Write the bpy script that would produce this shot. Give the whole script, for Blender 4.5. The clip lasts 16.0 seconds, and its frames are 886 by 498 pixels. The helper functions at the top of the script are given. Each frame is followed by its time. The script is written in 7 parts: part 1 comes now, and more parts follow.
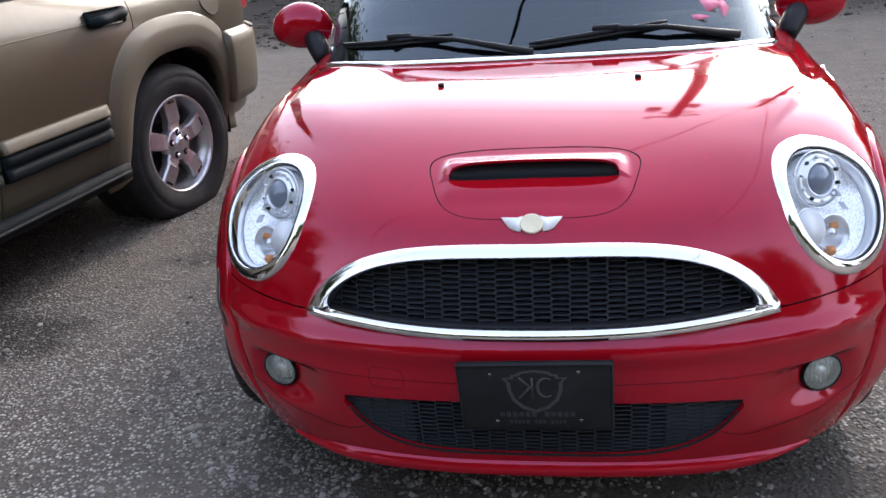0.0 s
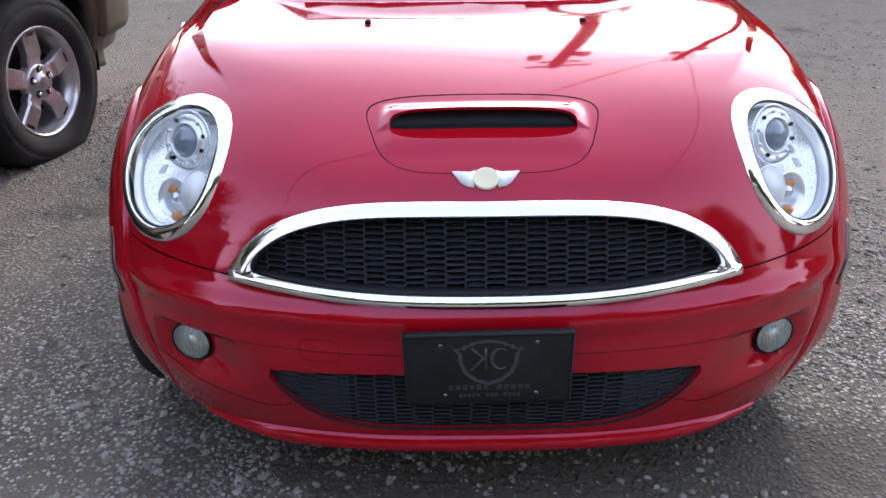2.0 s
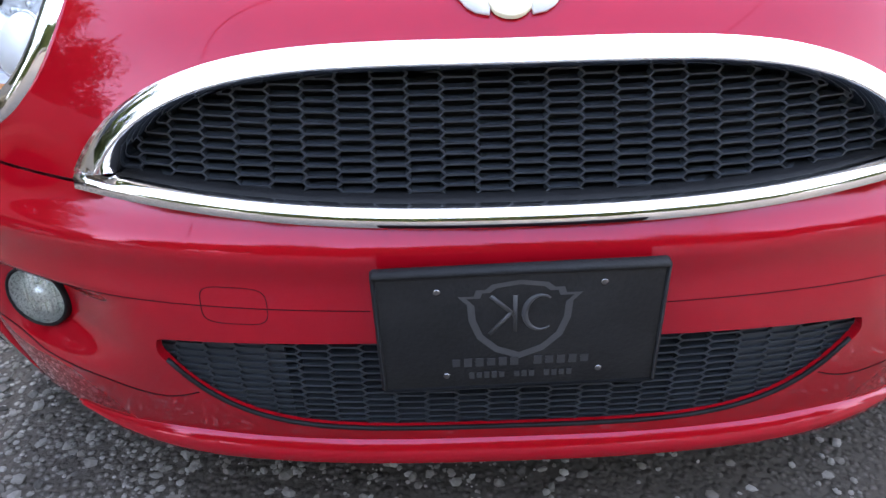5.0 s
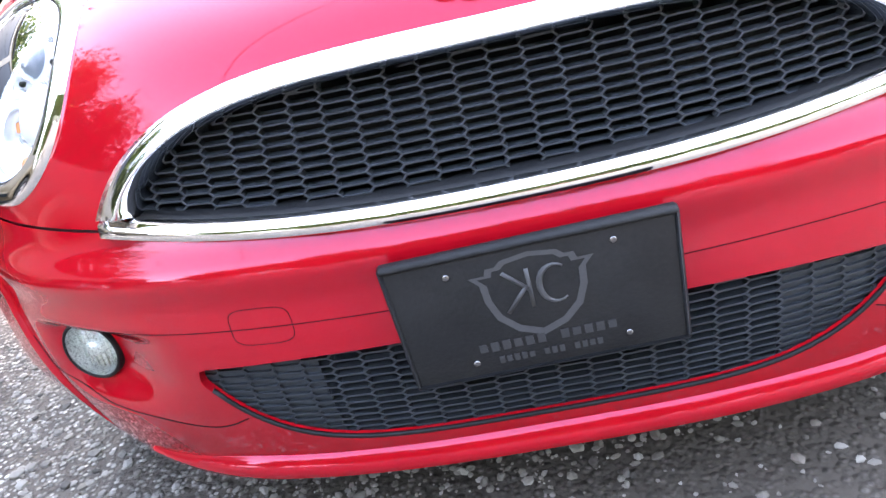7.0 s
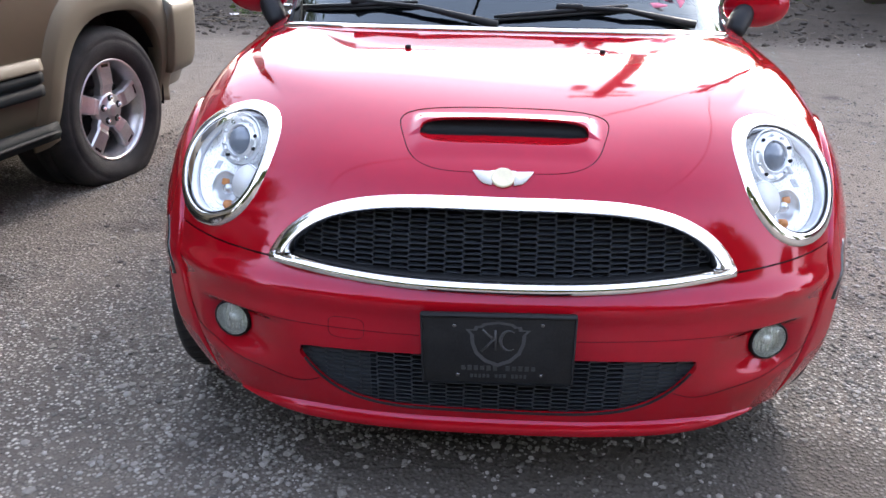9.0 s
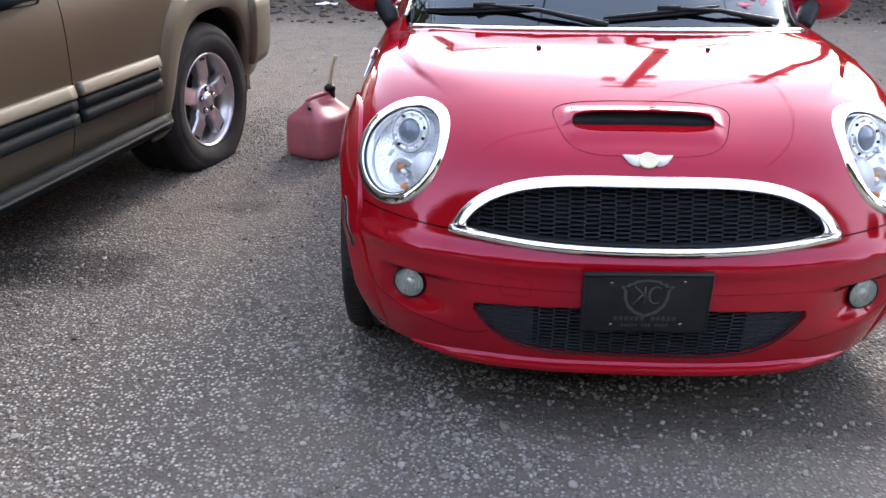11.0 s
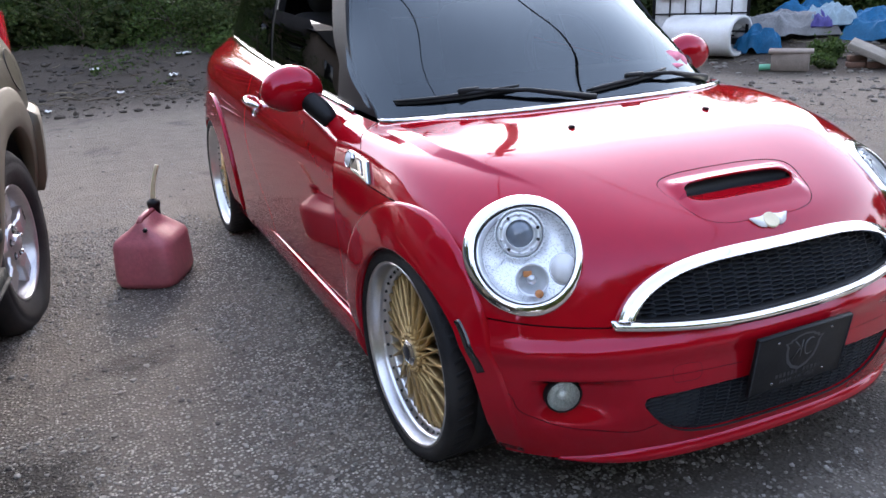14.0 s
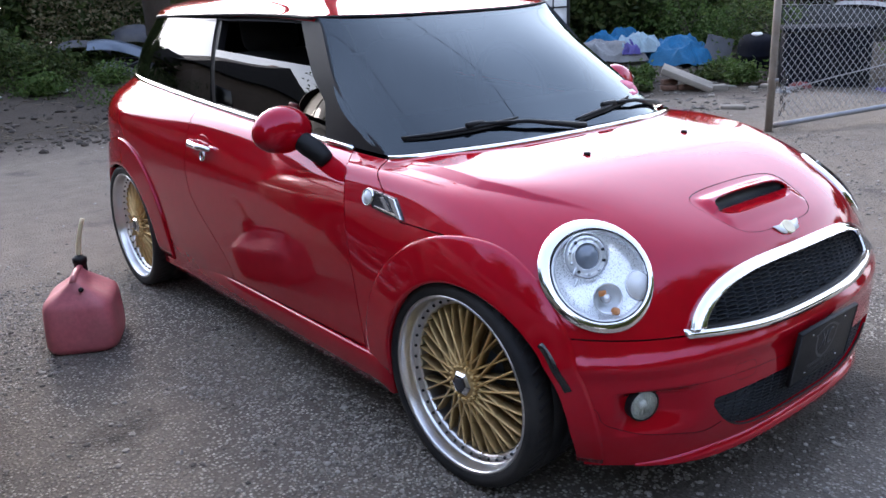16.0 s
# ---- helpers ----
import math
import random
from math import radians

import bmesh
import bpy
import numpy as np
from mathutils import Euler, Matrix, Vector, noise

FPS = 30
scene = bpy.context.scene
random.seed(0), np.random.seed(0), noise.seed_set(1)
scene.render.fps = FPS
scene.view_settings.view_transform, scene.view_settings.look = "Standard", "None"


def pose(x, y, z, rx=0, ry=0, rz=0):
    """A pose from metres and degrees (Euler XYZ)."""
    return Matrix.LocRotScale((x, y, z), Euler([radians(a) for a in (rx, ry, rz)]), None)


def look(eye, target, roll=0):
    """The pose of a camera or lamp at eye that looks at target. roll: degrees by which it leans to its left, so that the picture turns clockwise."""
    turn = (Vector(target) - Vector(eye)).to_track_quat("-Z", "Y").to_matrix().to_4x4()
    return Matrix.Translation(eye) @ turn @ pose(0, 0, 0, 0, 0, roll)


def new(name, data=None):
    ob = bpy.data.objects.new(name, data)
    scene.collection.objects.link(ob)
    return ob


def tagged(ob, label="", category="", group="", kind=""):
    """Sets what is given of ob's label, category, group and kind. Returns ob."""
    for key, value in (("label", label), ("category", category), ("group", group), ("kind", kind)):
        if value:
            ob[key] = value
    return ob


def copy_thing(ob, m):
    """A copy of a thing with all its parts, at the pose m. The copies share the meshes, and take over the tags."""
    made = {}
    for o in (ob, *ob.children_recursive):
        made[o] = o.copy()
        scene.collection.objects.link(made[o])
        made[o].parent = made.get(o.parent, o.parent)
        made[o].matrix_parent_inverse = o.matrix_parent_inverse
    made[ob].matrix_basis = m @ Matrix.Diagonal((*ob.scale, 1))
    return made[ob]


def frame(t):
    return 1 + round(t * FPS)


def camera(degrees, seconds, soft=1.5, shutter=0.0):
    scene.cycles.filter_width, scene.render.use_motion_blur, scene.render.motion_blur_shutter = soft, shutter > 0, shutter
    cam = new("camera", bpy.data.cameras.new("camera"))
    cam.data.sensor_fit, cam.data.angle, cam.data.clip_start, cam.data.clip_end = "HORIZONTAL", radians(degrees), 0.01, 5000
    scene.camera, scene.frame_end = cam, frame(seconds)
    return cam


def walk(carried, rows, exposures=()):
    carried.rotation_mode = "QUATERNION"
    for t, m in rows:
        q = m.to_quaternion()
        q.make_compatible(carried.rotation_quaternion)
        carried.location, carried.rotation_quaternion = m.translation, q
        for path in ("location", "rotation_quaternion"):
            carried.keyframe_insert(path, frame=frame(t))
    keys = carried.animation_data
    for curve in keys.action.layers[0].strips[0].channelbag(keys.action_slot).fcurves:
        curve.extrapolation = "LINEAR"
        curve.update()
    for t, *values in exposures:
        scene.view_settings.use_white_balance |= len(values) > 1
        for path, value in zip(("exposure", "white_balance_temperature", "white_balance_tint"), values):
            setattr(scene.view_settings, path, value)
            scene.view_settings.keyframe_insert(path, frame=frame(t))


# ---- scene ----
cam = camera(56.1, 16.0)
PATH = [
    (0, (0.082, 0.249, 1.291), (-0.229, 2.075, 0.537), -4.6),
    (0.5, (-0.084, 0.239, 1.294), (-0.317, 2.086, 0.563), -10.2),
    (1, (-0.149, 0.242, 1.294), (-0.296, 2.071, 0.499), -14.0),
    (1.5, (-0.136, 0.308, 1.267), (-0.189, 2.12, 0.422), -8.8),
    (2, (-0.079, 0.406, 1.241), (-0.078, 2.204, 0.366), -0.6),
    (2.5, (-0.039, 0.497, 1.202), (0.004, 2.281, 0.298), 8.9),
    (3, (-0.031, 0.573, 1.137), (0.021, 2.347, 0.214), 12.4),
    (3.5, (-0.063, 0.684, 1.073), (0.002, 2.441, 0.118), 13.3),
    (4, (-0.109, 0.797, 1.002), (-0.014, 2.549, 0.042), 10.9),
    (4.2, (-0.113, 0.83, 0.975), (-0.008, 2.578, 0.005), 9.5),
    (6.3, (-0.007, 0.99, 0.793), (-0.188, 2.788, -0.063), -16.8),
    (6.5, (-0.001, 0.973, 0.788), (-0.202, 2.771, -0.064), -16.3),
    (7, (0.009, 0.905, 0.821), (-0.206, 2.71, -0.013), -14.1),
    (7.5, (0.019, 0.797, 0.907), (-0.202, 2.612, 0.096), -11.4),
    (8, (0.0, 0.622, 1.011), (-0.189, 2.465, 0.258), -6.4),
    (8.2, (-0.009, 0.532, 1.049), (-0.172, 2.389, 0.326), -4.3),
    (10.3, (-0.166, -0.18, 1.284), (-0.257, 1.666, 0.52), 2.9),
    (10.5, (-0.231, -0.205, 1.288), (-0.325, 1.637, 0.514), 1.8),
    (11, (-0.39, -0.148, 1.286), (-0.488, 1.691, 0.505), 0.1),
    (11.5, (-0.577, -0.019, 1.295), (-0.567, 1.827, 0.526), -0.9),
    (12, (-0.804, 0.005, 1.306), (-0.683, 1.862, 0.575), -2.9),
    (12.5, (-1.012, 0.045, 1.315), (-0.699, 1.886, 0.599), -1.7),
    (13, (-1.183, 0.193, 1.31), (-0.734, 2.006, 0.597), -0.3),
    (13.5, (-1.329, 0.299, 1.324), (-0.749, 2.083, 0.628), -1.1),
    (14, (-1.547, 0.335, 1.343), (-0.778, 2.061, 0.688), -2.4),
    (14.5, (-1.701, 0.409, 1.348), (-0.766, 2.044, 0.676), -2.0),
    (15, (-1.8, 0.548, 1.356), (-0.749, 2.123, 0.711), -1.9),
    (15.5, (-1.949, 0.627, 1.367), (-0.844, 2.172, 0.741), -2.4),
    (16, (-2.135, 0.654, 1.385), (-0.954, 2.15, 0.782), -2.6),
]
walk(cam, [(t, look(eye, target, roll)) for t, eye, target, roll in PATH],
     exposures=[(t, e, k, 15) for t, e, k in ((0, 3.0, 6400), (3.5, 3.3, 6400), (4.2, 3.5, 6400), (6.3, 4.8, 6500), (7.2, 4.95, 6500), (8.2, 3.8, 6500), (10.3, 3.38, 6500), (13, 3.22, 6300), (14.5, 3.13, 6150), (16, 3.06, 6050))])
# ---- world and light ----
world = bpy.data.worlds.new("dusk_sky")
scene.world = world
world.use_nodes = True
wn = world.node_tree
wn.nodes.clear()
SUN_EL, SUN_AZ = radians(20), radians(15)      # azimuth from +y towards +x
sky = wn.nodes.new("ShaderNodeTexSky")
sky.sky_type = "NISHITA"
sky.sun_disc = False
sky.sun_elevation, sky.sun_rotation = SUN_EL, SUN_AZ
sky.air_density, sky.dust_density, sky.ozone_density = 1.0, 2.6, 1.0
hsv = wn.nodes.new("ShaderNodeHueSaturation")
hsv.inputs["Saturation"].default_value = 0.5
cloud = wn.nodes.new("ShaderNodeMix")
cloud.data_type = "RGBA"
cloud.inputs["Factor"].default_value = 0.55
# thin cloud, brighter towards the horizon
geo, sep, rise, shade = (wn.nodes.new(k) for k in ("ShaderNodeTexCoord", "ShaderNodeSeparateXYZ", "ShaderNodeMapRange", "ShaderNodeMix"))
shade.data_type = "RGBA"
rise.interpolation_type = "SMOOTHSTEP"
rise.inputs["From Min"].default_value, rise.inputs["From Max"].default_value = 0.18, 0.72
shade.inputs["A"].default_value, shade.inputs["B"].default_value = (1.75, 1.82, 2.0, 1), (0.66, 0.90, 1.42, 1)
wn.links.new(geo.outputs["Generated"], sep.inputs[0])
wn.links.new(sep.outputs["Z"], rise.inputs["Value"])
wn.links.new(rise.outputs[0], shade.inputs["Factor"])
# the veiled sun brightens the cloud round it
toward, halo, bright = (wn.nodes.new(k) for k in ("ShaderNodeVectorMath", "ShaderNodeMapRange", "ShaderNodeMix"))
toward.operation = "DOT_PRODUCT"
toward.inputs[1].default_value = (math.sin(SUN_AZ) * math.cos(SUN_EL), math.cos(SUN_AZ) * math.cos(SUN_EL), math.sin(SUN_EL))
halo.interpolation_type = "SMOOTHERSTEP"
halo.inputs["From Min"].default_value, halo.inputs["From Max"].default_value = 0.70, 1.0
bright.data_type, bright.blend_type = "RGBA", "ADD"
bright.inputs["B"].default_value = (2.9, 2.75, 2.6, 1)
wn.links.new(geo.outputs["Generated"], toward.inputs[0])
wn.links.new(toward.outputs["Value"], halo.inputs["Value"])
wn.links.new(halo.outputs[0], bright.inputs["Factor"])
wn.links.new(shade.outputs["Result"], bright.inputs["A"])
wn.links.new(bright.outputs["Result"], cloud.inputs["B"])
bg = wn.nodes.new("ShaderNodeBackground")
bg.inputs["Strength"].default_value = 0.15
wo = wn.nodes.new("ShaderNodeOutputWorld")
wn.links.new(sky.outputs[0], hsv.inputs["Color"])
wn.links.new(hsv.outputs[0], cloud.inputs["A"])
wn.links.new(cloud.outputs["Result"], bg.inputs[0])
wn.links.new(bg.outputs[0], wo.inputs[0])

sun = new("sun", bpy.data.lights.new("sun", "SUN"))
sun.data.energy, sun.data.angle, sun.data.color = 0.5, radians(12), (1.0, 0.9, 0.78)
sun.matrix_basis = look((0, 0, 0), (-math.sin(SUN_AZ) * math.cos(SUN_EL), -math.cos(SUN_AZ) * math.cos(SUN_EL), -math.sin(SUN_EL)))

# ---- materials ----
def material(name, color, rough=0.5, metal=0.0, coat=0.0, vary=0.15, scale=8.0, bump=0.0, bump_scale=60.0, spec=0.5, dirt=None, dirt_amount=0.0, dirt_scale=3.0):
    """A surface with colour variation at two scales, roughness variation and fine relief."""
    m = bpy.data.materials.new(name)
    m.use_nodes = True
    nt = m.node_tree
    p = nt.nodes["Principled BSDF"]
    tc = nt.nodes.new("ShaderNodeTexCoord")
    n1 = nt.nodes.new("ShaderNodeTexNoise")
    n1.inputs["Scale"].default_value, n1.inputs["Detail"].default_value = scale, 6
    n2 = nt.nodes.new("ShaderNodeTexNoise")
    n2.inputs["Scale"].default_value, n2.inputs["Detail"].default_value = scale * 9, 4
    nt.links.new(tc.outputs["Object"], n1.inputs["Vector"])
    nt.links.new(tc.outputs["Object"], n2.inputs["Vector"])
    add = nt.nodes.new("ShaderNodeMath")
    add.operation = "ADD"
    nt.links.new(n1.outputs[0], add.inputs[0])
    nt.links.new(n2.outputs[0], add.inputs[1])
    ramp = nt.nodes.new("ShaderNodeValToRGB")
    c = Vector(color)
    lo, hi = c * (1 - vary), c * (1 + vary)
    ramp.color_ramp.elements[0].color, ramp.color_ramp.elements[1].color = (*lo, 1), (*[min(v, 1) for v in hi], 1)
    ramp.color_ramp.elements[0].position, ramp.color_ramp.elements[1].position = 0.0, 1.0
    mr = nt.nodes.new("ShaderNodeMapRange")
    mr.inputs["From Min"].default_value, mr.inputs["From Max"].default_value = 0.7, 1.3
    nt.links.new(add.outputs[0], mr.inputs["Value"])
    nt.links.new(mr.outputs[0], ramp.inputs[0])
    out = ramp.outputs[0]
    if dirt:
        n3 = nt.nodes.new("ShaderNodeTexNoise")
        n3.inputs["Scale"].default_value, n3.inputs["Detail"].default_value = dirt_scale, 8
        nt.links.new(tc.outputs["Object"], n3.inputs["Vector"])
        m3 = nt.nodes.new("ShaderNodeMapRange")
        m3.inputs["From Min"].default_value, m3.inputs["From Max"].default_value = 0.45, 0.7
        m3.inputs["To Max"].default_value = dirt_amount
        nt.links.new(n3.outputs[0], m3.inputs["Value"])
        mix = nt.nodes.new("ShaderNodeMix")
        mix.data_type = "RGBA"
        mix.inputs["B"].default_value = (*dirt, 1)
        nt.links.new(m3.outputs[0], mix.inputs["Factor"])
        nt.links.new(out, mix.inputs["A"])
        out = mix.outputs["Result"]
    nt.links.new(out, p.inputs["Base Color"])
    p.inputs["Metallic"].default_value = metal
    p.inputs["Coat Weight"].default_value = coat
    p.inputs["Coat Roughness"].default_value = 0.03
    p.inputs["Coat IOR"].default_value = 1.5
    p.inputs["Specular IOR Level"].default_value = spec
    r = nt.nodes.new("ShaderNodeMapRange")
    r.inputs["To Min"].default_value, r.inputs["To Max"].default_value = rough * 0.85, min(1.0, rough * 1.15)
    nt.links.new(n2.outputs[0], r.inputs["Value"])
    nt.links.new(r.outputs[0], p.inputs["Roughness"])
    if bump:
        nb = nt.nodes.new("ShaderNodeTexNoise")
        nb.inputs["Scale"].default_value, nb.inputs["Detail"].default_value = bump_scale, 5
        nt.links.new(tc.outputs["Object"], nb.inputs["Vector"])
        b = nt.nodes.new("ShaderNodeBump")
        b.inputs["Strength"].default_value, b.inputs["Distance"].default_value = bump, 0.01
        nt.links.new(nb.outputs[0], b.inputs["Height"])
        nt.links.new(b.outputs[0], p.inputs["Normal"])
    return m


def pane(name, tint, rough=0.0, gloss=1.0, ior=1.75):
    """Thin tinted glass: what is behind shows through the tint, and the sheet mirrors by Fresnel."""
    m = bpy.data.materials.new(name)
    m.use_nodes = True
    nt = m.node_tree
    nt.nodes.clear()
    out = nt.nodes.new("ShaderNodeOutputMaterial")
    tr = nt.nodes.new("ShaderNodeBsdfTransparent")
    tr.inputs[0].default_value = (*tint, 1)
    gl = nt.nodes.new("ShaderNodeBsdfGlossy")
    gl.inputs["Roughness"].default_value = rough
    gl.inputs[0].default_value = (*(gloss if isinstance(gloss, tuple) else (gloss,) * 3), 1)
    fr = nt.nodes.new("ShaderNodeFresnel")
    fr.inputs[0].default_value = ior
    mx = nt.nodes.new("ShaderNodeMixShader")
    nt.links.new(fr.outputs[0], mx.inputs[0])
    nt.links.new(tr.outputs[0], mx.inputs[1])
    nt.links.new(gl.outputs[0], mx.inputs[2])
    nt.links.new(mx.outputs[0], out.inputs[0])
    return m


PAINT = material("red_car_paint", (0.335, 0.003, 0.009), 0.06, 0.0, 0.4, 0.06, 3, spec=0.62)
PAINT.node_tree.nodes["Principled BSDF"].inputs["Specular Tint"].default_value = (1.0, 0.26, 0.58, 1)    # magenta put into the reflections to tint the sheen
CHROME = material("chrome", (0.82, 0.82, 0.83), 0.06, 1.0, vary=0.03, scale=20)
DARKCHROME = material("dark_chrome", (0.24, 0.24, 0.25), 0.16, 1.0, vary=0.1, scale=30)
BLACK = material("black_plastic", (0.0065, 0.007, 0.008), 0.5, spec=0.25, vary=0.25, scale=25, bump=0.15, bump_scale=300)
GRILLE = material("grille_black", (0.026, 0.031, 0.038), 0.45, spec=0.3, vary=0.2, scale=30)
INTAKEGREY = material("intake_grey", (0.030, 0.036, 0.044), 0.42, spec=0.4, vary=0.2, scale=25, bump=0.1, bump_scale=250)
GLOSSBLACK = material("gloss_black", (0.01, 0.01, 0.012), 0.12, coat=0.6, vary=0.2, scale=10)
RUBBER = material("tyre_rubber", (0.013, 0.013, 0.014), 0.7, spec=0.3, vary=0.3, scale=12, bump=0.2, bump_scale=200, dirt=(0.06, 0.055, 0.05), dirt_amount=0.35, dirt_scale=6)
GOLD = material("gold_spokes", (0.60, 0.42, 0.18), 0.36, 0.6, vary=0.12, scale=14, dirt=(0.10, 0.07, 0.04), dirt_amount=0.3, dirt_scale=9)
LIP = material("polished_lip", (0.72, 0.72, 0.73), 0.3, 1.0, vary=0.08, scale=18)
WINDSCREEN = pane("windscreen_glass", (0.13, 0.16, 0.18), gloss=(.84, .95, 1.0), ior=1.72)
SIDEGLASS = pane("tinted_glass", (0.05, 0.05, 0.05))
SUVGLASS = pane("suv_glass", (0.05, 0.05, 0.05), ior=1.42)
CLEAR = pane("lamp_glass", (0.95, 0.96, 0.97), ior=1.1)
LAMPCHROME = material("lamp_reflector", (0.95, 0.96, 0.97), 0.28, 0.45, vary=0.04, scale=30)
LAMPGREY = material("lamp_housing", (0.72, 0.74, 0.76), 0.25, 0.7, vary=0.08, scale=30)
AMBER = material("amber_bulb", (0.60, 0.24, 0.08), 0.25, vary=0.1, scale=30)
CREAM = material("cream_disc", (0.74, 0.66, 0.46), 0.45, vary=0.06, scale=30)
WHITE = material("white_enamel", (0.78, 0.78, 0.77), 0.4, vary=0.04, scale=20)
PLATEBLACK = material("plate_black", (0.013, 0.014, 0.016), 0.5, spec=0.3, vary=0.3, scale=18, bump=0.1, bump_scale=200, dirt=(0.03, 0.03, 0.03), dirt_amount=0.3, dirt_scale=14)
FAINTINK = material("faint_print", (0.034, 0.036, 0.041), 0.5, vary=0.2, scale=60)
GREYINK = material("grey_print", (0.055, 0.058, 0.065), 0.45, vary=0.12, scale=40)
INTERIOR = material("dark_interior", (0.02, 0.02, 0.022), 0.7, vary=0.3, scale=10)
TAN = material("tan_car_paint", (0.070, 0.057, 0.034), 0.4, 0.3, 0.45, 0.07, 3)
TANPLASTIC = material("tan_bumper_plastic", (0.092, 0.075, 0.046), 0.6, 0.05, 0.2, 0.08, 5)
JEEPTRIM = material("blue_black_trim", (0.005, 0.009, 0.011), 0.65, spec=0.08, vary=0.2, scale=14, dirt=(0.03, 0.03, 0.03), dirt_amount=0.2)
ALLOY = material("alloy_wheel", (0.62, 0.60, 0.60), 0.32, 0.85, vary=0.1, scale=14, dirt=(0.2, 0.17, 0.16), dirt_amount=0.3, dirt_scale=10)
REDLENS = material("red_lens", (0.45, 0.012, 0.02), 0.15, coat=0.8, vary=0.1, scale=20)
CANRED = material("faded_red_polythene", (0.48, 0.125, 0.145), 0.48, vary=0.16, scale=6, bump=0.1, bump_scale=80, dirt=(0.30, 0.14, 0.13), dirt_amount=0.5, dirt_scale=4)
SPOUT = material("yellowed_spout", (0.66, 0.58, 0.36), 0.4, vary=0.15, scale=20)

# ---- mesh helpers ----
def mesh(name, V, F, mat, smooth=True):
    me = bpy.data.meshes.new(name)
    me.from_pydata([tuple(map(float, v)) for v in V], [], [tuple(map(int, f)) for f in F])
    if mat:
        me.materials.append(mat)
    if smooth:
        me.polygons.foreach_set("use_smooth", [True] * len(me.polygons))
    me.update()
    return me


def thing(name, at, label, category, group="", kind=""):
    e = new(name)
    e.empty_display_size = 0.2
    e.matrix_basis = Matrix.Translation(at)
    return tagged(e, label, category, group, kind)


def attach(ob, parent):
    ob.parent = parent
    if parent is not None and parent.parent is None:
        ob.matrix_parent_inverse = parent.matrix_basis.inverted()
    return ob


def part(name, vf, mat, parent, label="", smooth=True, m=None):
    """Links (V, F), a bmesh or a ready mesh as one mesh object under a thing or a part; m places it."""
    if isinstance(vf, bpy.types.Mesh):
        me = vf
    elif isinstance(vf, bmesh.types.BMesh):
        me = bpy.data.meshes.new(name)
        vf.to_mesh(me)
        vf.free()
        me.materials.append(mat)
        if smooth:
            me.polygons.foreach_set("use_smooth", [True] * len(me.polygons))
    else:
        me = mesh(name, vf[0], vf[1], mat, smooth)
    ob = new(name, me)
    if m is not None:
        ob.matrix_basis = m
    if parent is not None:
        attach(ob, parent)
    return tagged(ob, label)


def solo(name, vf, mat, label, category, group="", kind="", smooth=True, m=None):
    ob = part(name, vf, mat, None, "", smooth, m)
    return tagged(ob, label, category, group, kind)


def join(*vfs):
    V, F = [], []
    for v, f in vfs:
        o = len(V)
        V += [tuple(p) for p in v]
        F += [tuple(i + o for i in q) for q in f]
    return V, F


def moved(vf, m):
    return [tuple(m @ Vector(v)) for v in vf[0]], vf[1]


def sheet(P, wrap=False):
    """Quads over a grid of points (rows, columns, 3)."""
    P = np.asarray(P, float)
    r, c = P.shape[:2]
    F = []
    for i in range(r - 1):
        for j in range(c if wrap else c - 1):
            k = (j + 1) % c
            F.append((i * c + j, i * c + k, (i + 1) * c + k, (i + 1) * c + j))
    return [tuple(p) for p in P.reshape(-1, 3)], F


def cubic(ts, P, q):
    """Natural cubic spline through P at the parameters ts, read at q (P's first axis)."""
    ts, P, q = np.asarray(ts, float), np.asarray(P, float), np.asarray(q, float)
    n = len(ts)
    h = np.diff(ts)
    flat = P.reshape(n, -1)
    A, B = np.eye(n), np.zeros_like(flat)
    for i in range(1, n - 1):
        A[i, i - 1], A[i, i], A[i, i + 1] = h[i - 1], 2 * (h[i - 1] + h[i]), h[i]
        B[i] = 6 * ((flat[i + 1] - flat[i]) / h[i] - (flat[i] - flat[i - 1]) / h[i - 1])
    M = np.linalg.solve(A, B)
    k = np.clip(np.searchsorted(ts, q, side="right") - 1, 0, n - 2)
    a, b, hh = (ts[k + 1] - q)[:, None], (q - ts[k])[:, None], h[k][:, None]
    S = (M[k] * a ** 3 + M[k + 1] * b ** 3) / (6 * hh) + (flat[k] / hh - M[k] * hh / 6) * a + (flat[k + 1] / hh - M[k + 1] * hh / 6) * b
    return S.reshape(len(q), *P.shape[1:])


def chords(P, axis):
    d = np.linalg.norm(np.diff(P, axis=axis), axis=-1).mean(axis=1 - axis)
    t = np.concatenate([[0], np.cumsum(d)])
    return t / t[-1]


def curve3(pts, n):
    """n points along a smooth curve through pts."""
    P = np.asarray(pts, float)
    t = np.concatenate([[0], np.cumsum(np.linalg.norm(np.diff(P, axis=0), axis=-1))])
    return cubic(t, P, np.linspace(0, t[-1], n))


def patch(rows, nu, nv):
    """A smooth surface through rows of points; gives (nu, nv, 3)."""
    P = np.asarray(rows, float)
    u, v = chords(P, 0), chords(P, 1)
    Q = cubic(u, P, np.linspace(0, 1, nu))
    return np.swapaxes(cubic(v, np.swapaxes(Q, 0, 1), np.linspace(0, 1, nv)), 0, 1)


def grid_normals(G):
    du, dv = np.gradient(G, axis=0), np.gradient(G, axis=1)
    n = np.cross(dv, du)
    return n / np.maximum(np.linalg.norm(n, axis=-1, keepdims=True), 1e-9)


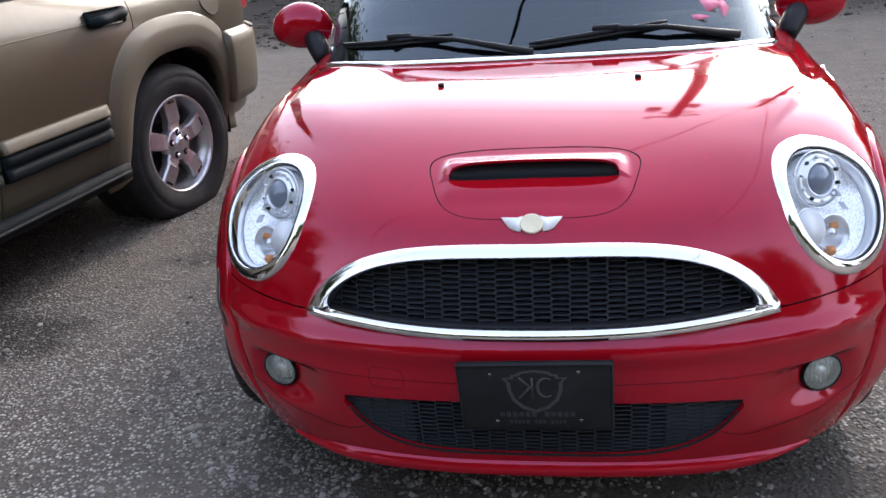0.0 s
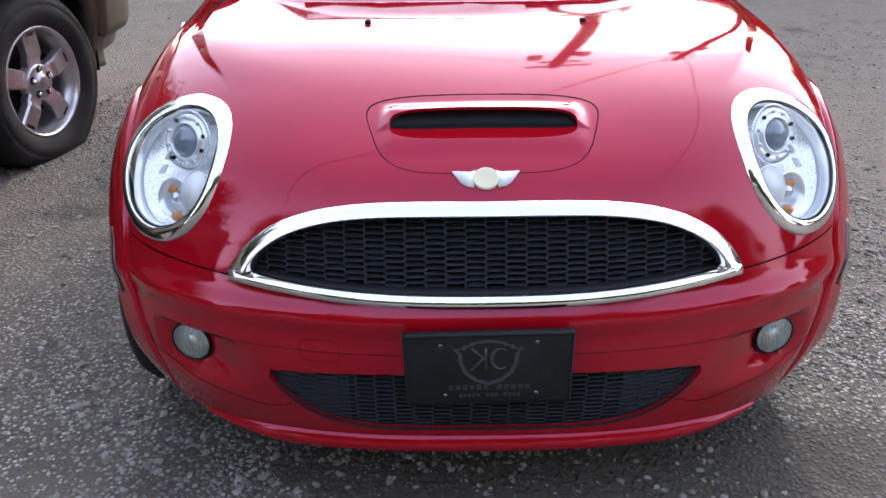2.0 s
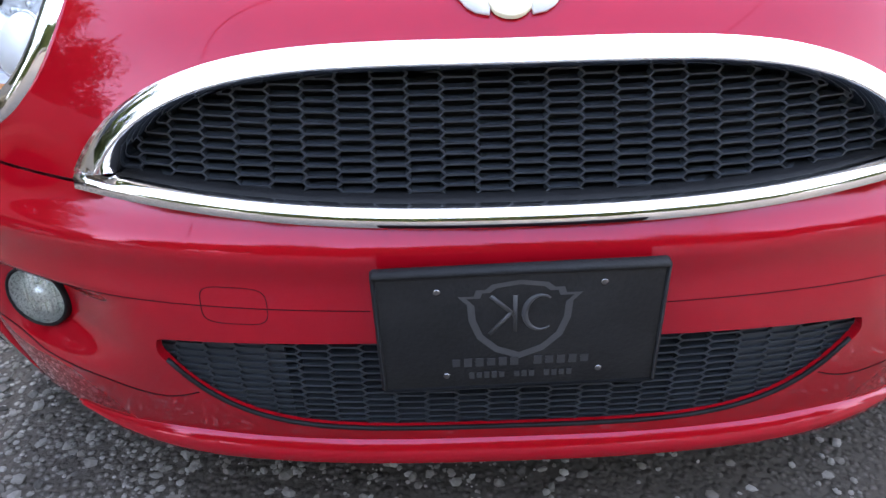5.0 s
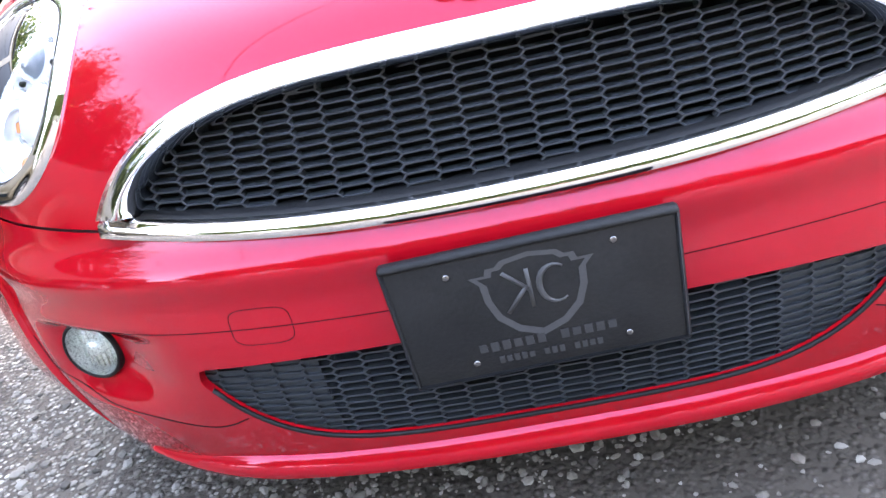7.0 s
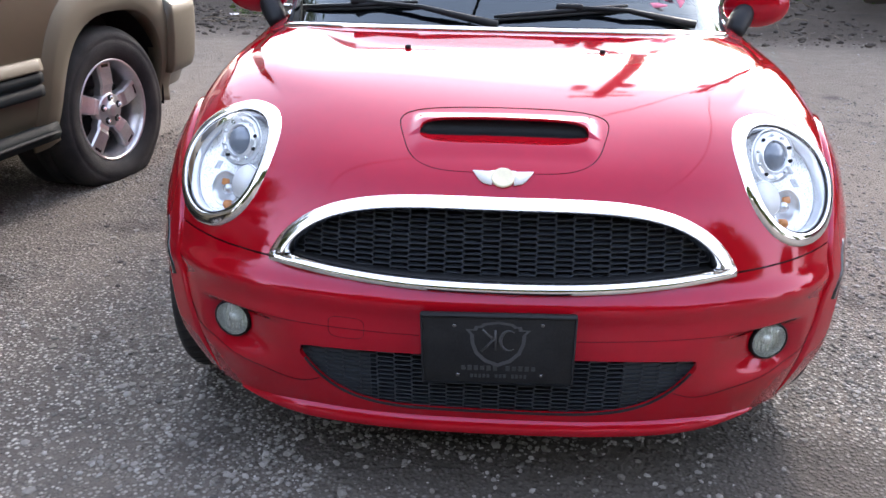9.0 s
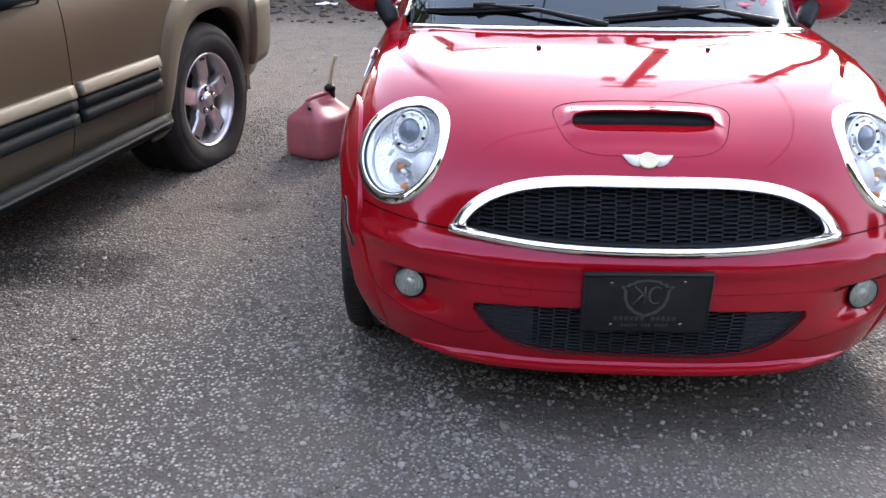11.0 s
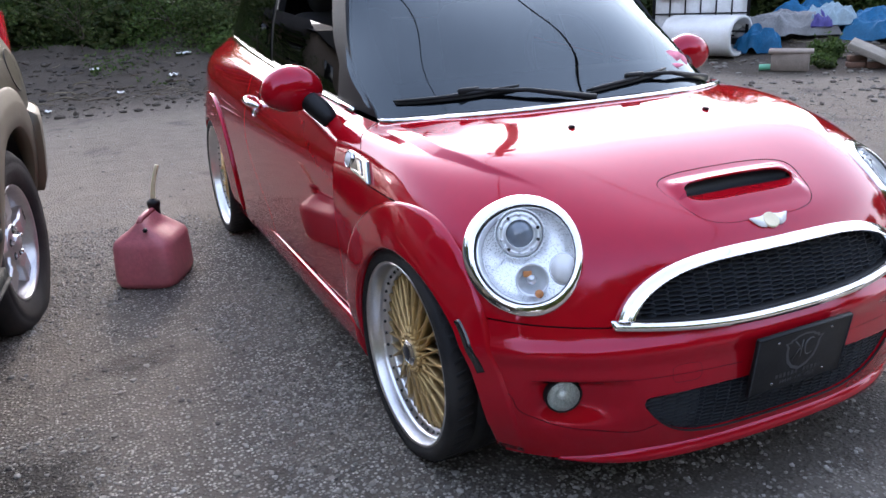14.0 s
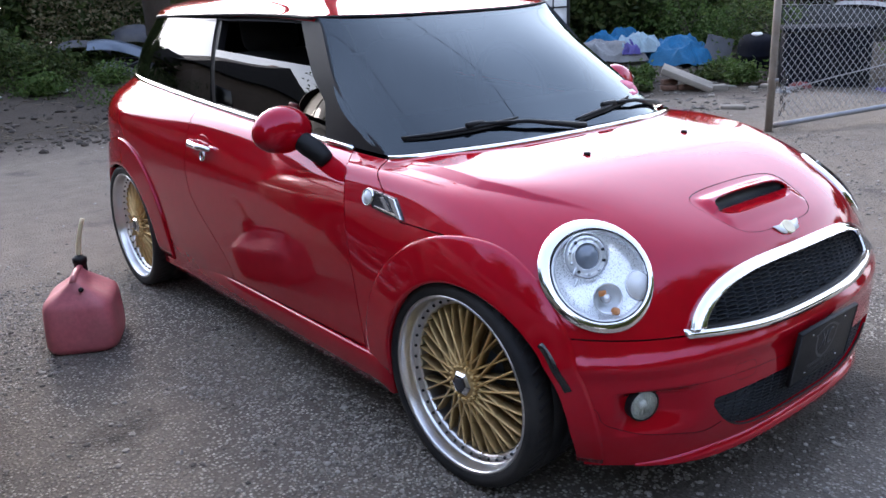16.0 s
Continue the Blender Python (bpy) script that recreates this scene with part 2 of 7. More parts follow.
def clipped(V, N, F, field):
    """Keeps the part of a polygon mesh where field(V) >= 0; cuts polygons on the line field = 0."""
    f = field(V)
    V2, N2, F2, seen, cut = [], [], [], {}, {}

    def keep(i):
        if i not in seen:
            seen[i] = len(V2)
            V2.append(V[i])
            N2.append(N[i])
        return seen[i]

    def edge(i, j):
        key = (min(i, j), max(i, j))
        if key not in cut:
            a = f[i] / (f[i] - f[j])
            cut[key] = len(V2)
            V2.append(V[i] * (1 - a) + V[j] * a)
            N2.append(N[i] * (1 - a) + N[j] * a)
        return cut[key]

    for q in F:
        s = [f[i] >= 0 for i in q]
        if all(s):
            F2.append([keep(i) for i in q])
        elif any(s):
            o = []
            for k, i in enumerate(q):
                j = q[(k + 1) % len(q)]
                if f[i] >= 0:
                    o.append(keep(i))
                if (f[i] >= 0) != (f[j] >= 0):
                    o.append(edge(i, j))
            if len(o) > 2:
                F2.append(o)
    return np.array(V2), np.array(N2), F2


def panel(name, G, fields, mat, parent, label="", depth=0.012, offset=0.0, flip=False, m=None):
    """A sheet-metal panel: the grid surface cut by the fields, with its edges turned in by depth."""
    N = grid_normals(G).reshape(-1, 3) * (-1 if flip else 1)
    V = G.reshape(-1, 3) + N * offset
    F = sheet(G)[1]
    for fld in fields:
        V, N, F = clipped(V, N, F, fld)
    count = {}
    for q in F:
        for k in range(len(q)):
            e = (q[k], q[(k + 1) % len(q)])
            count[(min(e), max(e))] = None if (min(e), max(e)) in count else e
    V3, N3, F3, low = [*V], [*N], [list(q) for q in F], {}
    for e in count.values():
        if e:
            for i in e:
                if i not in low:
                    low[i] = (i, len(V3))
                    n = N[i] / max(np.linalg.norm(N[i]), 1e-9)
                    V3.append(V[i] - n * depth)
                    N3.append(n)
            (a, a2), (b, b2) = low[e[0]], low[e[1]]
            F3.append([b, a, a2, b2])
    if flip:
        F3 = [q[::-1] for q in F3]
    me = mesh(name, V3, F3, mat)
    nf = len(F)
    fn = [tuple(n / max(np.linalg.norm(n), 1e-9)) for n in N3]
    loops = []
    for p in me.polygons:
        for vi in p.vertices:
            loops.append(fn[vi] if p.index < nf else tuple(p.normal))
    me.normals_split_custom_set(loops)
    return part(name, me, mat, parent, label, m=m)


def sweep(path, sections, closed=False, cap=True):
    """Joins one ring of points per path station; sections: (n, k, 3)."""
    S = np.asarray(sections, float)
    if closed:
        S = np.concatenate([S, S[:1]])
    V, F = sheet(S, wrap=True)
    if cap and not closed:
        k = S.shape[1]
        F += [tuple(range(k))[::-1], tuple(range(len(V) - k, len(V)))]
    return V, F


def tube(pts, r, k=8, closed=False):
    """A round bar along pts; r: one radius or one per point."""
    P = np.asarray(pts, float)
    n = len(P)
    R = np.full(n, r, float) if np.isscalar(r) else np.asarray(r, float)
    T = np.gradient(P, axis=0) if not closed else np.roll(P, -1, 0) - np.roll(P, 1, 0)
    T /= np.maximum(np.linalg.norm(T, axis=1, keepdims=True), 1e-9)
    ref = np.array([0, 0, 1.0]) if abs(T[:, 2]).max() < 0.9 else np.array([0.37, 0.93, 0.05])
    A = np.cross(T, ref)
    A /= np.maximum(np.linalg.norm(A, axis=1, keepdims=True), 1e-9)
    B = np.cross(T, A)
    a = np.linspace(0, 2 * np.pi, k, endpoint=False)
    S = P[:, None] + R[:, None, None] * (np.cos(a)[None, :, None] * A[:, None] + np.sin(a)[None, :, None] * B[:, None])
    return sweep(P, S, closed)


def lathe(profile, k=32, m=None):
    """Turns (radius, height) pairs round the z axis."""
    a = np.linspace(0, 2 * np.pi, k, endpoint=False)
    S = np.array([[(r * math.cos(t), r * math.sin(t), h) for t in a] for r, h in profile])
    vf = sheet(S, wrap=True)
    return moved(vf, m) if m is not None else vf


def box(size, at=(0, 0, 0), bevel=0.005, segments=2, m=None):
    bm = bmesh.new()
    bmesh.ops.create_cube(bm, size=1.0)
    bmesh.ops.scale(bm, vec=size, verts=bm.verts)
    if bevel:
        bmesh.ops.bevel(bm, geom=bm.edges[:], offset=bevel, segments=segments, affect="EDGES", profile=0.5)
    bmesh.ops.translate(bm, vec=at, verts=bm.verts)
    if m is not None:
        bmesh.ops.transform(bm, matrix=m, verts=bm.verts)
    V, F = [tuple(v.co) for v in bm.verts], [tuple(v.index for v in f.verts) for f in bm.faces]
    bm.verts.index_update()
    F = [tuple(v.index for v in f.verts) for f in bm.faces]
    bm.free()
    return V, F


def prism(poly, z0, z1, m=None):
    """A flat outline given thickness."""
    n = len(poly)
    V = [(x, y, z0) for x, y in poly] + [(x, y, z1) for x, y in poly]
    F = [tuple(range(n))[::-1], tuple(range(n, 2 * n))] + [(i, (i + 1) % n, n + (i + 1) % n, n + i) for i in range(n)]
    return moved((V, F), m) if m is not None else (V, F)


def frame_of(at, normal, up=(0, 0, 1)):
    """A pose whose z axis is the normal and whose y axis points up."""
    z = Vector(normal).normalized()
    x = Vector(up).cross(z).normalized()
    y = z.cross(x)
    return Matrix.Translation(at) @ Matrix((x, y, z)).transposed().to_4x4()


# ---- the red hatchback ----
from mathutils.bvhtree import BVHTree

AXLE_F, AXLE_R, HUB_Z = 2.312, 4.775, 0.306


def mirrored(half):
    """A row of points from the middle outwards, made whole."""
    return [(-x, y, z) for x, y, z in half[:0:-1]] + list(half)


CHIN = [(0, 1.735, .155), (.25, 1.745, .155), (.48, 1.80, .16), (.66, 1.905, .168), (.75, 2.02, .18), (.775, 2.3, .19), (.795, 2.6, .19), (.795, 2.76, .19)]
APRON = [(0, 1.705, .26), (.25, 1.715, .26), (.50, 1.775, .265), (.69, 1.90, .275), (.78, 2.03, .29), (.795, 2.3, .30), (.81, 2.58, .30), (.81, 2.76, .30)]
BUMPER = [(0, 1.693, .40), (.25, 1.705, .40), (.50, 1.765, .405), (.695, 1.89, .415), (.79, 2.035, .43), (.808, 2.3, .44), (.82, 2.57, .44), (.82, 2.77, .44)]
SEAM = [(0, 1.715, .51), (.25, 1.725, .51), (.48, 1.788, .52), (.67, 1.89, .53), (.775, 2.03, .54), (.812, 2.3, .56), (.82, 2.56, .58), (.822, 2.79, .58)]
NOSE = [(0, 1.775, .67), (.25, 1.79, .67), (.47, 1.86, .675), (.645, 1.975, .685), (.745, 2.09, .695), (.80, 2.32, .70), (.80, 2.56, .71), (.81, 2.82, .72)]
BROW = [(0, 1.87, .745), (.25, 1.885, .745), (.45, 1.96, .76), (.605, 2.08, .775), (.695, 2.19, .785), (.755, 2.38, .795), (.765, 2.6, .80), (.775, 2.86, .815)]
CREST = [(0, 2.15, .847), (.24, 2.16, .847), (.43, 2.21, .851), (.565, 2.3, .85), (.64, 2.39, .852), (.695, 2.52, .853), (.715, 2.69, .855), (.73, 2.90, .862)]
COWL = [(0, 2.51, .903), (.24, 2.515, .903), (.42, 2.55, .90), (.54, 2.615, .893), (.60, 2.665, .886), (.64, 2.71, .88), (.665, 2.77, .873), (.69, 2.93, .885)]
# the hood flattens towards the windscreen
SCUTTLE = [(a[0] * .42 + b[0] * .58, a[1] * .42 + b[1] * .58, a[2] * .42 + b[2] * .58 + .006 * max(0, 1 - (a[0] / .62) ** 2)) for a, b in zip(CREST, COWL)]


def swept(row, k=1.0):
    """Draws the front corners in and back."""
    out = []
    for x, y, z in row:
        t = min(max((x - .45) / .28, 0), 1)
        t = t * t * (3 - 2 * t) * k
        f = min(max((2.76 - y) / .26, 0), 1)
        out.append((x - .023 * t * f, y + .018 * t * min(max((2.4 - y) / .2, 0), 1), z))
    return out


CORNER = [swept(r, k) for r, k in ((CHIN, .4), (APRON, 0), (BUMPER, .1), (SEAM, .25), (NOSE, .35), (BROW, .35), (CREST, .3))] + [SCUTTLE, COWL]
FRONT = patch([mirrored(r) for r in CORNER], 211, 301)
_n, _x, _z = grid_normals(FRONT), np.abs(FRONT[..., 0]), FRONT[..., 2]
FOG_X, FOG_Z = .580, .350


def ramp(a, b, x):
    t = np.clip((x - a) / (b - a), 0, 1)
    return t * t * (3 - 2 * t)


# pocket round the fog lamps: sharp at the brow and the outer end, running out towards the intake
_pocket = ramp(.672, .612, _x) * ramp(.415, .57, _x) * ramp(.402, .374, _z) * ramp(.262, .328, _z) * (FRONT[..., 1] < 2.05)
FRONT = FRONT - _n * (.032 * _pocket)[..., None]
# the bumper swells to a shoulder under the hood seam
FRONT = FRONT + _n * (.013 * np.exp(-((_z - .462) / .026) ** 2) * np.clip((2.05 - FRONT[..., 1]) / .2, 0, 1))[..., None]
# creases that run from the windscreen corners over the hood and fade above the headlamps
_y, _x = FRONT[..., 1], np.abs(FRONT[..., 0])
_d = _x - np.interp(_y, [2.05, 2.09, 2.21, 2.37, 2.66, 2.8], [.49, .51, .576, .628, .645, .647])
_rise = .0115 * ramp(2.04, 2.30, _y) * ramp(2.74, 2.50, _y) * (FRONT[..., 2] > .74)
_fall = .010 + .026 * ramp(2.08, 2.45, _y)
FRONT = FRONT + _n * (_rise * np.where(_d < 0, np.exp(-(_d / .11) ** 2), np.clip(1 - _d / _fall, 0, 1)))[..., None]
FRONT_TREE = BVHTree.FromPolygons(*sheet(FRONT))


def on_front(p, way):
    """Where a line through p along way meets the front of the body, and the normal there."""
    w = Vector(way).normalized()
    hit, n, _, _ = FRONT_TREE.ray_cast(Vector(p) - w * 0.6, w)
    if hit is None:
        hit, n, _, _ = FRONT_TREE.find_nearest(Vector(p))
    return hit, (n if n.dot(w) < 0 else -n)


def step(a, b, x):
    t = np.clip((x - a) / (b - a), 0, 1)
    return t * t * (3 - 2 * t)


def seam_height(V):
    x, y = np.abs(V[:, 0]), V[:, 1]
    s = .508 + .03 * (x / .75) ** 2
    s = s + step(2.05, 2.35, y) * (.735 - s)
    return s + np.maximum(0, y - 2.56) * .65


def grille_top(x):
    return .512 + .130 * np.maximum(0, 1 - np.abs(x / .437) ** 4) ** .6


def grille_field(V, grow=0.0):
    """Negative inside the upper opening."""
    x, z = V[:, 0], V[:, 2]
    inside = np.minimum(grille_top(x / (1 + grow / .437)) + grow - z, z - (.511 - grow + .02 * (x / .44) ** 2))
    return np.where(V[:, 1] < 2.1, -inside, 1.0)


def intake_field(V, grow=0.0):
    """Negative inside the lower opening."""
    x, z = np.abs(V[:, 0]), V[:, 2]
    low = .205 + .135 * (x / .425) ** 5.5
    inside = np.minimum(np.minimum(.354 - .010 * (x / .4) ** 2 - z, z - low), .415 - .25 * np.abs(z - .325) - x) + grow
    return np.where(V[:, 1] < 2.1, -inside, 1.0)


LAMP_N = Vector((.775, -.44, .46)).normalized()
LAMP_C = Vector((.619, 1.957, .685))


def lamp_axes(s):
    n = Vector((LAMP_N.x * s, LAMP_N.y, LAMP_N.z))
    c = Vector((LAMP_C.x * s, LAMP_C.y, LAMP_C.z))
    a = Vector((0, 0, 1)).cross(n).normalized() * s     # outwards
    b = n.cross(a * s).normalized()                     # upwards
    return c, n, a, b


LAMP_FLAT, LAMP_SLIM = .985, .955
LAMP_A, LAMP_B = .158, .137       # long axis from the upper outer to the lower inner edge


def lamp_oval(k, t):
    k = k * (1 - .035 * min(max((.91 - k) / .02, 0), 1))
    p, q = LAMP_A * k * math.cos(t), LAMP_B * k * math.sin(t)
    aside = min(max((.97 - k) / .06, 0), 1)      # the lens sits low and inwards in its ring
    return (p - q) * .7071 * LAMP_SLIM - .0045 * aside, (p + q) * .7071 * LAMP_FLAT - .003 * aside



def lamp_field(s, k):
    c, n, a, b = lamp_axes(s)

    def field(V):
        d = V - np.array(c)
        da, db = d @ np.array(a) / LAMP_SLIM, d @ np.array(b) / LAMP_FLAT
        return np.where(d @ np.array(n) > -.25, ((da + db) * .7071 / (LAMP_A * k)) ** 2 + ((db - da) * .7071 / (LAMP_B * k)) ** 2 - 1, 1.0) * LAMP_A
    return field


SCOOP_Y, SCOOP_D = 1.907, .096


def scoop_field(V, grow=0.0):
    hw = .212 + .028 * (V[:, 1] - SCOOP_Y) / SCOOP_D + grow
    return ((np.abs(V[:, 0]) / hw) ** 4 + (np.abs(V[:, 1] - SCOOP_Y) / (SCOOP_D + grow)) ** 4 - 1) * .05


ARCH_F, ARCH_R = 2.268, 4.782


def arch_field(yc, r=.348, zc=.285):
    return lambda V: np.where(np.abs(V[:, 0]) > .45, np.hypot(V[:, 1] - yc, V[:, 2] - zc) - r, 1.0)


def fog_field(V):
    return np.where(V[:, 1] < 2.1, np.hypot(np.abs(V[:, 0]) - FOG_X, V[:, 2] - FOG_Z) - .042, 1.0)


car = thing("hatchback", (0, 3.5, 0), "red compact hatchback parked on gravel, chrome trim and gold mesh wheels", "car")
front_holes = [arch_field(ARCH_F), lamp_field(1, .90), lamp_field(-1, .90)]
hood = panel("hood", FRONT, front_holes + [lambda V: V[:, 2] - seam_height(V) - .0018, lambda V: grille_field(V, .012), scoop_field], PAINT, car, "glossy red hood")
bumper = panel("front_bumper", FRONT, [arch_field(ARCH_F), lambda V: seam_height(V) - V[:, 2] - .0018, lambda V: 2.3 - V[:, 1], lambda V: V[:, 2] - .155 - .008 * step(.42, .62, np.abs(V[:, 0])) - .22 * np.maximum(0, V[:, 1] - 1.95), lambda V: grille_field(V, .012), intake_field, fog_field], PAINT, car, "glossy red front bumper")
for s in (-1, 1):
    panel("fender", FRONT, [arch_field(ARCH_F), lambda V: seam_height(V) - V[:, 2] - .0018, lambda V: V[:, 1] - 2.3, lambda V, s=s: V[:, 0] * s], PAINT, car)
panel("inner_shell", FRONT, [arch_field(ARCH_F, .40), lambda V: V[:, 2] - .175 - 1.2 * np.maximum(0, V[:, 1] - 1.84), lamp_field(1, .92), lamp_field(-1, .92), lambda V: grille_field(V, .02), lambda V: intake_field(V, .012), lambda V: scoop_field(V, .02)], BLACK, car, "dark inner bodywork", offset=-.011)

# sides
SIDE_Y = [0, .45, .85, 1.25, 1.65, 1.967, 2.26, 2.47, 2.55, 2.57]
SIDE_W = [1, 1.006, 1.014, 1.024, 1.035, 1.042, 1.005, .86, .49, 0]
BELT_W = [1, 1.022, 1.034, 1.034, 1.024, 1.004, .94, .78, .44, 0]


def side_row(front_end, slope, w, back=0.0):
    x, y, z = front_end
    return [(x * k, y + .004 + d * (5.36 - back - y) / 2.57, z + slope * d) for k, d in zip(w, SIDE_Y)]


SIDE = patch([side_row(r[-1], sl, w, bk) for r, sl, w, bk in ((CHIN, 0, SIDE_W, .05), (APRON, 0, SIDE_W, .0), (BUMPER, 0, SIDE_W, 0), (SEAM, .005, SIDE_W, .02), (NOSE, .02, SIDE_W, .04), (BROW, .042, SIDE_W, .06), (CREST, .054, BELT_W, .07), (COWL, .058, BELT_W, .08))], 81, 161)


def side_tree(s):
    V, F = sheet(SIDE * np.array([s, 1, 1]))
    return BVHTree.FromPolygons(V, F)


DOOR_Y = 4.03


def door_edge(V):
    return DOOR_Y - .05 * step(.75, .5, V[:, 2]) - .28 * step(.62, .3, V[:, 2]) - V[:, 1]


for s in (-1, 1):
    G = SIDE * np.array([s, 1, 1])
    fl = s < 0
    door = panel("door", G, [lambda V: door_edge(V) - .0025, lambda V: V[:, 2] - .285], PAINT, car, flip=fl)
    panel("rear_side_panel", G, [arch_field(ARCH_R), lambda V: -door_edge(V) - .0025, lambda V, s=s: V[:, 0] * s + .001], PAINT, car, flip=fl)
    panel("inner_side", G, [arch_field(ARCH_R, .41), lambda V, s=s: V[:, 0] * s + .001], BLACK, car, "dark inner bodywork", offset=-.018, flip=fl)
    # sill
    ys = np.linspace(2.62, 4.45, 30)
    sec = [(.780, .16), (.806, .165), (.820, .20), (.823, .25), (.8225, .2735), (.8205, .2765), (.80, .279)]
    part("sill", sweep(ys, [[(s * x, y, z) for x, z in (sec if s > 0 else sec[::-1])] for y in ys]), PAINT, car)
    # belt strip
    rowb = SIDE[-1]
    keep = rowb[rowb[:, 1] < 5.2] * np.array([s, 1, 1])
    bl = [[(x + s * dx, y, z + dz) for dx, dz in ((-.012, -.002), (.004, -.004), (.008, .006), (.001, .016), (-.012, .016))] for x, y, z in keep[::2]]
    part("belt_strip", sweep(None, bl if s < 0 else [r[::-1] for r in bl]), CHROME, car, "bright chrome strip")

# wheel arch flares
def flare(yc, s, tree, a0, a1):
    secs = []
    for a in np.linspace(a0, a1, 56):
        ring = []
        wide = (.048 + .082 * float(step(radians(15), radians(85), np.array(a)))) if yc < 3.5 else .135
        ends = float(step(radians(-24), radians(4), np.array(a)))
        for f, out in ((0, -.05), (.004, .012), (.02, .0185), (.06, .0200), (.12, .0195), (.5, .0155), (.88, .0115), (.945, .0108), (.965, .0095), (.972, .004), (.975, -.006)):
            r, out = .334 + f * wide, (out * ends if out > 0 else out)
            y, z = yc - r * math.cos(a), .285 + r * math.sin(a)
            hit, n, _, _ = tree.ray_cast(Vector((s * 1.5, y, max(z, .16))), Vector((-s, 0, 0)))
            x = hit.x if hit else s * .80
            ring.append((x + s * out, y, z))
        secs.append(ring if s < 0 else ring[::-1])
    return sweep(None, secs)


side_tree_cache = {s: side_tree(s) for s in (-1, 1)}
for s in (-1, 1):
    part("front_arch", flare(ARCH_F, s, FRONT_TREE, radians(-17), radians(187)), PAINT, car)
    part("rear_arch", flare(ARCH_R, s, side_tree(s), radians(-7), radians(192)), PAINT, car)
    def well_x(y, z, s, yc=0):
        tr = FRONT_TREE if y < 3.5 else side_tree_cache[s]
        h, n, _, _ = tr.ray_cast(Vector((s * 1.5, y, max(z, .2))), Vector((-s, 0, 0)))
        return abs(h.x) - .03 if h else .6
    for yc in (ARCH_F, ARCH_R):
        well = [[(s * (min(x, well_x(yc - r * math.cos(t), .285 + r * math.sin(t), s)) if x > .6 else x), yc - r * math.cos(t), .285 + r * math.sin(t)) for r, x in ((.40, .775), (.40, .50), (.05, .50))] for t in np.linspace(radians(-12), radians(192), 40)]
        part("wheel_well", sheet(np.array(well)), BLACK, car)
    # reflector set into the front arch
    secs = []
    for a in np.linspace(radians(20), radians(42), 10):
        ring = []
        for r, out in ((.348, .012), (.3495, .0205), (.3615, .0200), (.363, .012)):
            y, z = ARCH_F - r * math.cos(a), .285 + r * math.sin(a)
            hit, n, _, _ = FRONT_TREE.ray_cast(Vector((s * 1.5, y, z)), Vector((-s, 0, 0)))
            ring.append(((hit.x if hit else s * .8) + s * out, y, z))
        secs.append(ring if s < 0 else ring[::-1])
    part("side_reflector", sweep(None, secs), GLOSSBLACK, car, "smoked black side reflector")

# front lip
lip = []
for p in FRONT[0]:
    if p[1] < 1.86:
        x, y, z = p
        k = float(step(.66, .36, np.array(abs(x))))
        o = Vector((x, (y - 2.4) * 1.2, 0)).normalized()
        lip.append([(x + o.x * d * k + o.x * .0015, y + o.y * d * k + o.y * .0015, z * (1 - k) + h * k) for d, h in ((-.03, .150), (.008, .148), (.018, .156), (.019, .170), (.010, .187), (-.02, .201))])
part("front_lip", sweep(None, [r[::-1] for r in lip]), PAINT, car)

# upper grille: chrome surround, bar and honeycomb
def surround():
    secs = []
    for t in np.linspace(-1, 1, 81):
        x = .4365 * math.sin(t * math.pi / 2) if abs(t) < 1 else .4365 * t
        zi = float(grille_top(np.array([x]))[0])
        dx, dz = (float(grille_top(np.array([min(.4365, x + .004)]))[0]) - float(grille_top(np.array([max(-.4365, x - .004)]))[0])), .008
        nrm = Vector((-dx, dz)).normalized()
        w = .0275 + .0105 * abs(t) ** 4
        ring = []
        for k, out in ((-.002, -.030), (0, .004), (.04, .0140), (.07, .0164), (.11, .0166), (.5, .0128), (.88, .0090), (.93, .0080), (1, .003), (1, -.012)):
            px, pz = x + nrm.x * w * k, max(zi + nrm.y * w * k, .514 + .02 * (x / .44) ** 2)
            hit, n = on_front((px, 1.9, pz), (0, 1, 0))
            ring.append(tuple(hit + n * (out + (.10 * (.676 - pz) if out > .008 else 0))))
        secs.append(ring)
    return sweep(None, secs)


part("grille_surround", surround(), CHROME, car, "polished chrome grille surround")
bar = []
for x in np.linspace(-.478, .478, 61):
    zc = .503 + .02 * (x / .44) ** 2
    ring = []
    for dz, out in ((.011, -.03), (.010, .006), (.005, .016), (-.008, .015), (-.014, .003), (-.014, -.02)):
        hit, n = on_front((x, 1.9, zc + dz), (0, 1, 0))
        ring.append((hit.x, hit.y - out, zc + dz))
    bar.append(ring)
part("grille_bar", sweep(None, bar), CHROME, car, "polished chrome lower grille bar")


